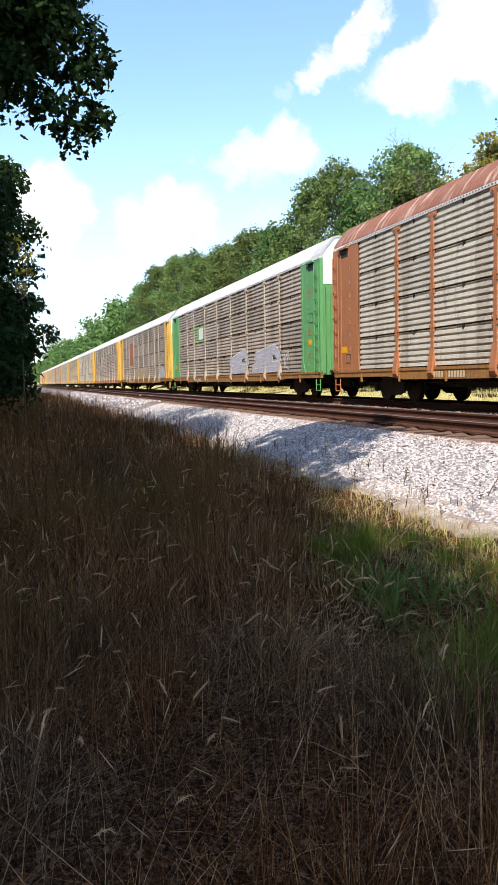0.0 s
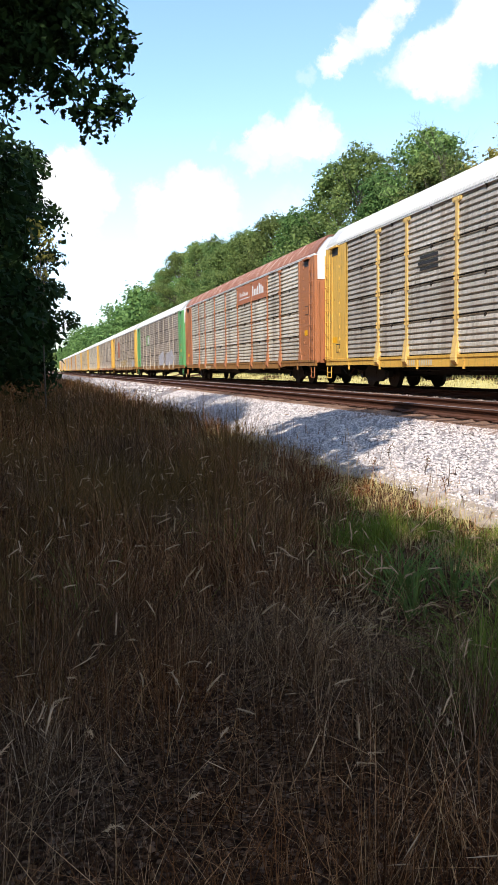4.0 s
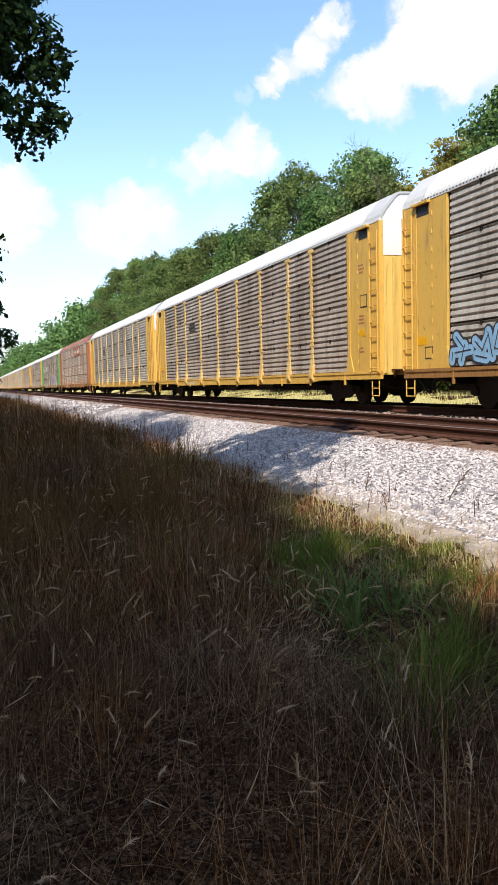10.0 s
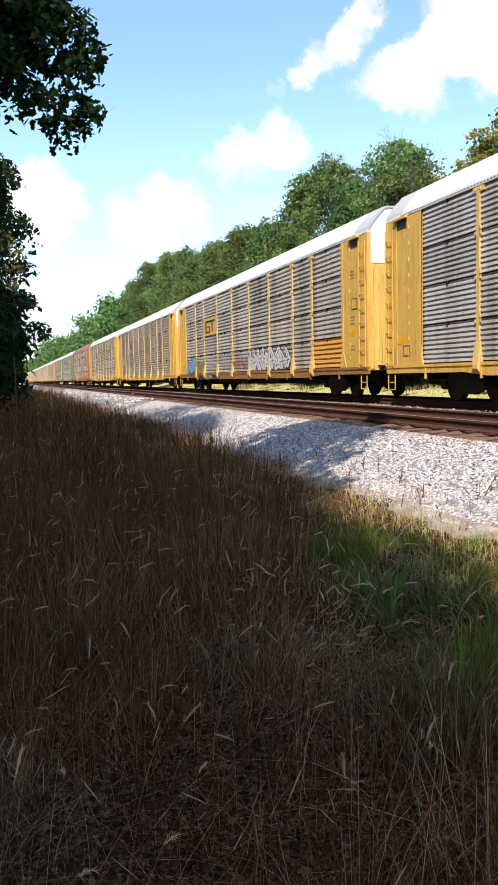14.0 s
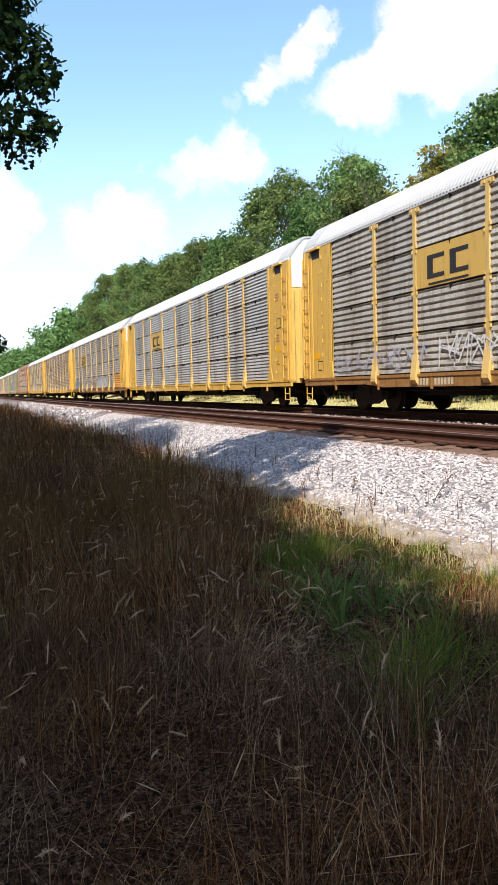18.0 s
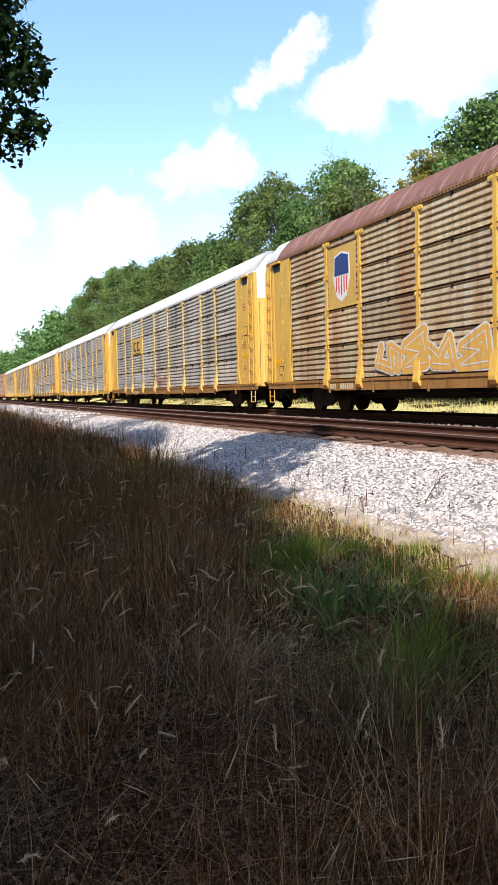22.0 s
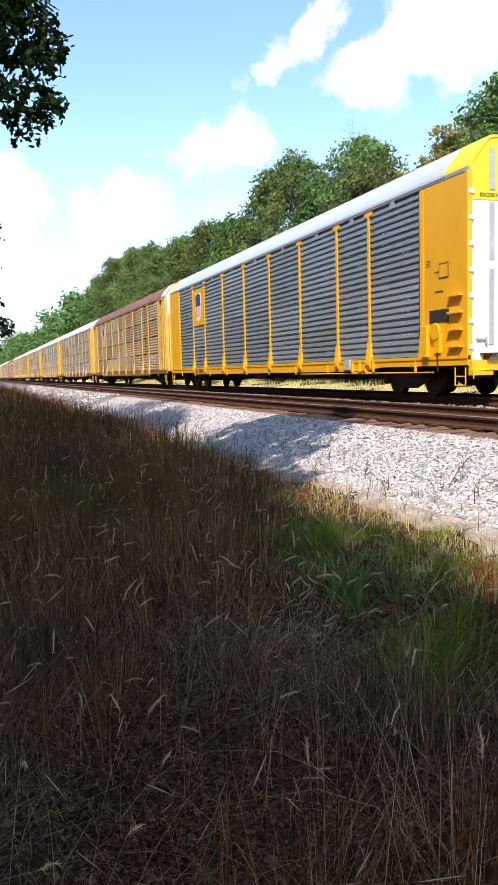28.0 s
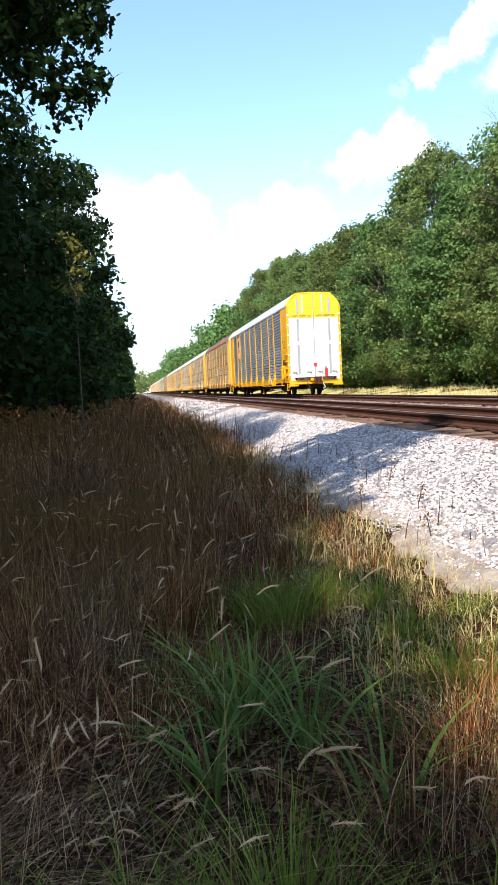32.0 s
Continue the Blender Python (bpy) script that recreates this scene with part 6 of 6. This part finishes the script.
def curved_heads(rng, tip, way, length, thick, droop, mat, name):
    """Slender bristly heads: a bent tapering spindle of seven rings with short awns on it."""
    n, rings, sides = len(tip), 7, 5
    p, d = tip.copy(), way / np.linalg.norm(way, axis=1)[:, None]
    V, tips, ways = [], [], []
    for j in range(rings):
        t = j / (rings - 1)
        r = (thick * (0.25 + 0.95 * np.sin(np.pi * (0.12 + 0.8 * t)) ** 0.8) * rng.uniform(0.8, 1.25, n))[:, None]
        a = np.cross(d, np.array([0.3, 0.5, 0.81]))
        a /= np.linalg.norm(a, axis=1)[:, None] + 1e-6
        b = np.cross(d, a)
        for k in range(sides):
            q = 2 * math.pi * k / sides
            V.append(p + (a * math.cos(q) + b * math.sin(q)) * r)
        for _ in range(3):
            tips.append(p + a * r * 0.6), ways.append(d + rng.normal(0, 0.4, d.shape))
        p = p + d * (length / rings)[:, None]
        d = d + np.stack([rng.normal(0, 0.07, n), rng.normal(0, 0.07, n), -droop], -1)
        d /= np.linalg.norm(d, axis=1)[:, None]
    V = np.stack(V, 1)
    f = np.array([(j * sides + k, j * sides + (k + 1) % sides, (j + 1) * sides + (k + 1) % sides, (j + 1) * sides + k) for j in range(rings - 1) for k in range(sides)])
    F = (f[None] + (np.arange(n) * rings * sides)[:, None, None]).reshape(-1, 4)
    tagged(new(name, indexed_mesh(name, V.reshape(-1, 3), F, mat, True)), "pale bristly seed heads bent over on dry stems", "grass", kind="stuff")
    q = len(tips) * n
    awns = seed_heads(rng, np.concatenate(tips), np.concatenate(ways), rng.uniform(0.01, 0.022, q), rng.uniform(0.0006, 0.0012, q))
    tagged(new("awns", awns), "fine awns on the bent seed heads", "grass", kind="stuff")


def grass_edge(y):
    """Where the tall grass ends towards the bank."""
    return np.interp(y, [0, 3, 5.5, 7.5, 9, 11, 14], [2.1, 2.15, 2.3, 2.95, 3.75, 4.25, 4.4]) + 0.14 * np.sin(y * 0.9) + 0.1 * np.sin(y * 2.1 + 1)


def build_grass():
    rng = np.random.default_rng(42)
    def spots(n, x0, x1, y0, y1, power=1.0):
        return rng.uniform(x0, x1, n), y0 + (y1 - y0) * rng.uniform(0, 1, n) ** power
    def tufts(n, count, x0, x1, y0, y1, spread):
        """Blades that stand in tufts and lean away from the tuft's middle."""
        cx, cy = spots(count, x0, x1, y0, y1)
        vigour = rng.gamma(2.2, 0.45, count)
        i = rng.choice(count, n, p=vigour / vigour.sum())
        a, r = rng.uniform(0, 2 * np.pi, n), np.abs(rng.normal(0, spread, n)) * (0.6 + 0.5 * vigour[i])
        return cx[i] + r * np.cos(a), cy[i] + r * np.sin(a), a, np.clip(0.55 + 0.4 * vigour[i], 0.5, 1.35)
    def open_ground(x, y):
        """Where litter shows between the tufts: the trodden hollow and its edges."""
        return np.exp(-(((x - 0.65) / 0.6) ** 2 + ((y - 2.7) / 0.9) ** 2)) + 0.8 * np.exp(-(((x + 0.35) / 0.4) ** 2 + ((y - 2.6) / 0.7) ** 2)) + 0.8 * np.exp(-(((x - 1.6) / 0.5) ** 2 + ((y - 4.9) / 0.7) ** 2))
    sets, olive = [], []
    # brown grass, near, middle and far: count, tufts, x, y, half width, height, spread of a tuft
    for n, count, x0, y0, y1, w, hm, sp in ((12000, 500, -5.5, -8.0, 1.2, 0.004, 0.42, 0.2), (44000, 900, -1.9, 1.2, 6.0, 0.0015, 0.62, 0.1), (46000, 1500, -4.6, 5.0, 14.0, 0.003, 0.66, 0.16), (36000, 1500, -8, 13.0, 34.0, 0.0065, 0.9, 0.3), (18000, 1200, -9, 33.0, 90.0, 0.016, 1.05, 0.5)):
        x, y, away, vig = tufts(n, count, x0, 4.5, y0, y1, sp)
        keep = (x < grass_edge(y) + rng.normal(0, 0.15, n)) & (x > np.where(y < 1.2, -6.0, -1.2 - 0.42 * y)) & (y > y0)
        keep &= rng.uniform(0, 1, n) > 0.7 * open_ground(x, y)
        x, y, away, vig = x[keep], y[keep], away[keep], vig[keep]
        m = len(x)
        tuft = 0.78 + 0.3 * np.sin(x * 2.3 + 1.0) * np.sin(y * 1.9) + 0.15 * np.sin(x * 5.1 - y * 4.2)
        edge = np.clip((grass_edge(y) - x) / 0.7, 0.4, 1.0)
        h = hm * tuft * edge * vig * rng.uniform(0.5, 1.2, m)
        F, tip, way = blades(rng, x, y, h, np.full(m, w) * rng.uniform(0.5, 1.4, m), h * rng.normal(0.32, 0.34, m), h * rng.normal(0.25, 0.4, m), az=away + rng.normal(0, 0.7, m))
        green = (np.sin(x * 1.1 + 0.7 * y) + np.sin(y * 0.8 - 1.4 * x + 2) > rng.normal(0.1, 0.8, m)) & (y > 3.5)
        g = np.repeat(green, 4)
        olive.append(F[g]), sets.append((F[~g], tip, way, w))
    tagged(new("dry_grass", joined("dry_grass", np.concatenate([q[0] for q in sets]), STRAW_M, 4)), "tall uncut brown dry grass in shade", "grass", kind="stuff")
    tagged(new("olive_grass", joined("olive_grass", np.concatenate(olive), OLIVE_GRASS_M, 4)), "half-dry olive grass among the brown", "grass", kind="stuff")
    tips, ways, lens, thick = [], [], [], []
    for (F, tip, way, w), share in zip(sets, (0.01, 0.012, 0.014, 0.02, 0.02)):
        k = rng.uniform(0, 1, len(tip)) < share
        tips.append(tip[k]), ways.append(way[k])
        lens.append(rng.uniform(0.05, 0.11, k.sum()) * (1 + w * 20)), thick.append(rng.uniform(0.8, 1.5, k.sum()) * w * 1.0)
    tagged(new("seed_heads", seed_heads(rng, np.concatenate(tips), np.concatenate(ways), np.concatenate(lens), np.concatenate(thick))), "pale feathery seed heads on dry grass stems", "grass", kind="stuff")
    # fallen and matted straw near the ground
    x, y = spots(40000, -3, 3.4, 1.2, 11, 1.3)
    k = x > -1.2 - 0.42 * y
    x, y = x[k], y[k]
    m = len(x)
    h = rng.uniform(0.02, 0.2, m) * np.where(x < grass_edge(y), 1.0, 0.4)
    F, _, _ = blades(rng, x, y, h, rng.uniform(0.001, 0.003, m), rng.normal(0, 0.2, m), rng.normal(0, 0.2, m), 3)
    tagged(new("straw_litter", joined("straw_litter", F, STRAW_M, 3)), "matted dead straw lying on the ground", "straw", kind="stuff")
    # taller bleached stalks that stand out of the mass and lean one way, with bent heads
    x, y = spots(900, -2.2, 3.6, 1.4, 9.0, 1.1)
    k = (x < grass_edge(y)) & (x > -0.9 - 0.36 * y)
    x, y = x[k], y[k]
    m = len(x)
    x[:70], y[:70] = 3.15 + rng.normal(0, 0.28, 70), 6.2 + rng.normal(0, 0.7, 70)
    x[70:130], y[70:130] = 1.72 + rng.normal(0, 0.22, 60), 4.35 + rng.normal(0, 0.3, 60)
    h = rng.uniform(0.4, 0.95, m) * (1 - 0.45 * np.clip(open_ground(x, y), 0, 1))
    h[:70] *= 0.65
    h[70:130] = rng.uniform(0.4, 0.68, 60)
    F, tip, way = blades(rng, x, y, h, rng.uniform(0.0009, 0.0017, m), h * rng.normal(0.35, 0.3, m), h * rng.normal(0.3, 0.3, m), 5, az=rng.normal(0.15, 0.95, m))
    tagged(new("bleached_stalks", joined("bleached_stalks", F, STALK_M, 5)), "bleached dry stalks standing above the brown grass", "grass", kind="stuff")
    k = np.where(rng.uniform(0, 1, m) < 0.5)[0]
    size = rng.uniform(0.5, 1.45, len(k)) * np.clip(0.3 + 0.16 * y[k], 0.55, 1.0)
    curved_heads(rng, tip[k], way[k], 0.09 * size, 0.0027 * size, rng.uniform(-0.02, 0.16, len(k)), SEED_M, "bent_heads")
    # lodged stems, pressed over to one side, some with heads
    x, y = 1.35 + rng.normal(0, 0.36, 520), 4.35 + rng.normal(0, 0.5, 520)
    h = rng.uniform(0.12, 0.34, 520)
    F, tip, way = blades(rng, x, y, h, rng.uniform(0.0008, 0.0018, 520), rng.uniform(0.15, 0.5, 520), rng.normal(0.08, 0.12, 520), 5, az=rng.normal(0.1, 0.5, 520))
    tagged(new("lodged_straw", joined("lodged_straw", F, STALK_M, 5)), "pale straw pressed over to one side", "straw", kind="stuff")
    curved_heads(rng, tip[:64], way[:64], rng.uniform(0.04, 0.09, 64), rng.uniform(0.0015, 0.0026, 64), rng.uniform(-0.05, 0.1, 64), SEED_M, "lodged_heads")
    # a stand of bare straw-coloured stems beside the weeds
    x, y = 3.02 + rng.normal(0, 0.13, 46), 5.4 + rng.normal(0, 0.16, 46)
    h = rng.uniform(0.25, 0.5, 46)
    F, tip, way = blades(rng, x, y, h, rng.uniform(0.0012, 0.0024, 46), h * rng.normal(0, 0.12, 46), h * rng.normal(0.05, 0.12, 46), 5)
    tagged(new("straw_stand", joined("straw_stand", F, STALK_M, 5)), "upright stand of pale bare grass stems", "grass", kind="stuff")
    # short sunburnt grass on the strip beside the bank
    x, y = spots(22000, 3.1, 4.6, 3.0, 26, 1.9)
    m = len(x)
    h = rng.uniform(0.03, 0.15, m) * np.where(x > 4.2, 0.5, 1.1)
    F, _, _ = blades(rng, x, y, h, rng.uniform(0.0015, 0.004, m) * (1 + y / 10), h * rng.normal(0, 0.4, m), h * rng.normal(0, 0.5, m), 3)
    tagged(new("short_grass", joined("short_grass", F, PALE_GRASS_M, 3)), "short sunburnt grass along the foot of the bank", "grass", kind="stuff")
    # brown stems standing among the green
    x, y, away, vig = tufts(9000, 120, 1.9, 3.9, 2.6, 10.0, 0.12)
    m = len(x)
    h = rng.uniform(0.1, 0.42, m) * np.clip((4.3 - x) / 1.2, 0.3, 1) * vig
    F, tip, way = blades(rng, x, y, h, rng.uniform(0.0013, 0.003, m), h * rng.normal(0.25, 0.35, m), h * rng.normal(0.2, 0.45, m), az=away)
    tagged(new("mixed_straw", joined("mixed_straw", F, STRAW_M, 4)), "brown straw standing among green grass", "grass", kind="stuff")
    # broken straw and twigs strewn over the gritty strip
    x, y = spots(5200, 3.3, 4.75, 2.0, 20, 1.5)
    m = len(x)
    F, _, _ = blades(rng, x, y, rng.uniform(0.03, 0.07, m), rng.uniform(0.0012, 0.003, m) * (1 + y / 14), rng.normal(0, 0.11, m), rng.normal(0, 0.06, m), 2)
    tagged(new("strewn_straw", joined("strewn_straw", F, STRAW_M, 2)), "broken straw and twigs strewn on gritty ground", "straw", kind="stuff")
    # leaf litter
    x, y = spots(420, -1.6, 3.6, 1.3, 6.5, 1.2)
    lob = [(a, b, c + 0.03, 0.3, 0.3, 0.02) for a, b, c in zip(x, y, ground_z(x, y))]
    tagged(new("leaf_litter", quads_mesh("leaf_litter", leaf_quads(rng, lob, 0.0, 0.018, 0.5), LITTER_M)), "curled dead leaves littering the ground", "leaf litter", kind="stuff")
    # green grass tufts: centre, radius, count, height
    gx, gy, gh, ga = [], [], [], []
    for cx, cy, r, n, hh in ((2.85, 6.5, 0.28, 520, 0.34), (3.1, 6.8, 0.25, 420, 0.32), (2.7, 6.9, 0.22, 260, 0.36), (3.45, 6.6, 0.25, 360, 0.26), (3.3, 7.3, 0.3, 260, 0.24), (2.3, 5.3, 0.34, 200, 0.38), (3.4, 5.9, 0.3, 320, 0.24), (3.5, 9.0, 0.4, 200, 0.22),
                             (3.4, 5.25, 0.3, 520, 0.26), (3.75, 5.0, 0.3, 360, 0.18), (3.85, 6.1, 0.25, 280, 0.16), (2.0, 3.3, 0.22, 300, 0.42), (2.3, 3.55, 0.25, 320, 0.42), (1.8, 3.0, 0.18, 120, 0.36), (2.75, 3.3, 0.35, 300, 0.26), (3.1, 3.0, 0.4, 320, 0.2),
                             (3.3, 3.8, 0.4, 360, 0.22), (3.8, 4.3, 0.4, 300, 0.14), (3.3, 8.2, 0.3, 200, 0.2), (1.5, 6.6, 0.6, 160, 0.42), (0.2, 5.5, 0.8, 90, 0.38), (3.9, 7.4, 0.4, 160, 0.12), (2.35, 2.6, 0.4, 220, 0.24)):
        a, q = rng.uniform(0, 2 * np.pi, n), r * np.abs(rng.normal(0, 0.6, n))
        gx.append(cx + q * np.cos(a)), gy.append(cy + q * np.sin(a)), ga.append(a)
        gh.append(hh * rng.uniform(0.4, 1.2, n) * np.clip(1.25 - q / r * 0.5, 0.4, 1.2))
    x, y, h, ga = (np.concatenate(c) for c in (gx, gy, gh, ga))
    m = len(x)
    F, _, _ = blades(rng, x, y, h, rng.uniform(0.0018, 0.0045, m), h * rng.normal(0.3, 0.25, m), h * rng.normal(0.4, 0.35, m), az=ga + rng.normal(0, 0.5, m))
    tagged(new("green_grass", joined("green_grass", F, GREEN_GRASS_M, 4)), "lush green grass tufts at the foot of the bank", "grass", kind="stuff")
    # broad-leaved weeds among the grass, standing in clumps
    wx, wy, wa, wh = [], [], [], []
    for cx, cy, r, n, hh in ((2.34, 4.85, 0.15, 54, 0.46), (2.2, 4.45, 0.14, 34, 0.4), (2.6, 4.7, 0.15, 40, 0.42), (2.75, 4.2, 0.15, 24, 0.34), (2.95, 4.75, 0.14, 30, 0.32), (2.45, 5.2, 0.16, 34, 0.4)):
        a, q = rng.uniform(0, 2 * np.pi, n), r * np.abs(rng.normal(0, 0.7, n))
        wx.append(cx + q * np.cos(a)), wy.append(cy + q * np.sin(a)), wa.append(a), wh.append(hh * rng.uniform(0.45, 1.15, n))
    x, y, wa, h = (np.concatenate(c) for c in (wx, wy, wa, wh))
    m = len(x)
    F, _, _ = blades(rng, x, y, h, rng.uniform(0.006, 0.0135, m), h * rng.normal(0.25, 0.2, m), h * rng.normal(0.75, 0.25, m), 6, az=wa)
    tagged(new("broad_weeds", joined("broad_weeds", F, WEED_M, 6)), "tall green weeds with broad arching blades", "weeds", kind="stuff")
    # dry yellow grass beyond the tracks
    x, y = spots(11000, 15.2, 21.0, 8, 90, 1.2)
    m = len(x)
    h = rng.uniform(0.1, 0.3, m) * np.clip((x - 14.8) / 2, 0.3, 1)
    F, _, _ = blades(rng, x, y, h, rng.uniform(0.012, 0.03, m), h * rng.normal(0, 0.25, m), h * rng.normal(0, 0.2, m), 2)
    tagged(new("verge_grass", joined("verge_grass", F, FAR_GRASS_M, 2)), "sunlit straw-yellow grass beyond the rails", "grass", kind="stuff")
    # sparse weeds on the bank's foot
    x, y = spots(420, 3.6, 4.9, 4, 26, 1.3)
    m = len(x)
    h = rng.uniform(0.1, 0.36, m)
    F, _, _ = blades(rng, x, y, h, rng.uniform(0.0015, 0.004, m) * (1 + y / 12), h * rng.normal(0, 0.25, m), h * rng.normal(0, 0.2, m))
    tagged(new("bank_weeds", joined("bank_weeds", F, STRAW_M, 4)), "sparse dry weeds on the foot of the stone bank", "weeds", kind="stuff")


def dead_stalks():
    """Dead branching weeds leaning out of the bank's foot."""
    rg = np.random.default_rng(31)
    for x, y, tall, lean in ((4.72, 7.35, 0.42, 0.32), (4.3, 7.9, 0.24, -0.05), (4.55, 8.9, 0.26, 0.1), (4.2, 9.6, 0.3, 0.0), (4.75, 10.4, 0.22, 0.12)):
        t = tagged(new("dead_weed"), "dark dead weed stalk leaning out of the stones", "weed", "dead weeds on the bank")
        t.location = (x, y, ground_at(x, y))
        def stem(bm):
            pts = [Vector((lean * u * tall * 2, rg.normal(0, 0.008), tall * u * (1 - 0.2 * u))) for u in (0, 0.3, 0.6, 1.0)]
            for n, (p, q) in enumerate(zip(pts, pts[1:])):
                cyl_bm(bm, p - Vector((0, 0, 0.02 if n == 0 else 0)), q, 0.007 - 0.0015 * n, 6, 0.0055 - 0.0015 * n)
            for n in range(9):
                p = pts[1].lerp(pts[3], n / 9)
                d = Vector((rg.normal(lean, 0.6), rg.normal(0, 0.5), rg.uniform(0.3, 1.0))).normalized()
                cyl_bm(bm, p, p + d * tall * rg.uniform(0.12, 0.3), 0.0028, 4, 0.0014)
        def pods(bm):
            for n in range(16):
                u = rg.uniform(0.5, 1.1)
                p = Vector((lean * u * tall * 2 + rg.normal(0, 0.03), rg.normal(0, 0.03), tall * u * (1 - 0.2 * u) + rg.normal(0, 0.03)))
                cyl_bm(bm, p, p + Vector((0.004, 0, 0.016)), 0.004, 5, 0.007)
        child("stem", bm_mesh("stem", stem, BARK_M), t)
        child("seed_pod", bm_mesh("seed_pod", pods, LITTER_M), t)["kind"] = "stuff"


build_grass()
dead_stalks()


# ---- what moves ----
# seconds and the place along the track of the last car's rear end
RUN = [
    (0, -202.68),
    (0.5, -198.77),
    (1, -194.85),
    (1.5, -190.92),
    (2, -187.00),
    (2.5, -183.07),
    (4.5, -167.33),
    (5, -163.39),
    (5.5, -159.45),
    (6, -155.51),
    (6.5, -151.57),
    (7, -147.63),
    (7.5, -143.69),
    (8, -139.75),
    (8.5, -135.80),
    (9, -131.86),
    (9.5, -127.92),
    (10, -123.98),
    (10.5, -120.04),
    (11, -116.11),
    (11.5, -112.17),
    (12, -108.24),
    (12.5, -104.31),
    (13, -100.38),
    (13.5, -96.45),
    (15.5, -80.78),
    (16, -76.87),
    (16.5, -72.97),
    (17, -69.07),
    (17.5, -65.17),
    (18, -61.28),
    (18.5, -57.39),
    (19, -53.51),
    (19.5, -49.64),
    (20, -45.77),
    (20.5, -41.91),
    (21, -38.05),
    (21.5, -34.20),
    (22, -30.36),
    (22.5, -26.53),
    (23, -22.70),
    (23.5, -18.88),
    (24, -15.07),
    (24.5, -11.26),
    (26.5, 3.87),
    (27, 7.63),
    (27.5, 11.38),
    (28, 15.12),
    (28.5, 18.94),
    (29, 22.70),
    (29.5, 26.53),
    (30, 30.37),
    (30.5, 34.20),
    (31, 38.03),
    (31.5, 41.89),
    (31.9, 44.98),
    (32, 45.75),
]


def motions():
    for car, wheels, behind in TRAIN:
        # the wheels roll with the car
        if behind <= 8:
            turns = [(k / 15, np.interp(k / 15, [r[0] for r in RUN], [r[1] for r in RUN]) / 0.42) for k in range(481)]
            for w in wheels:
                base = Matrix.Translation(w.matrix_basis.translation)
                walk(w, [(t, base @ Matrix.Rotation(-a, 4, "X")) for t, a in turns])
        walk(car, [(t, pose(TRACK_X, s + behind * PITCH, 0)) for t, s in RUN])


motions()
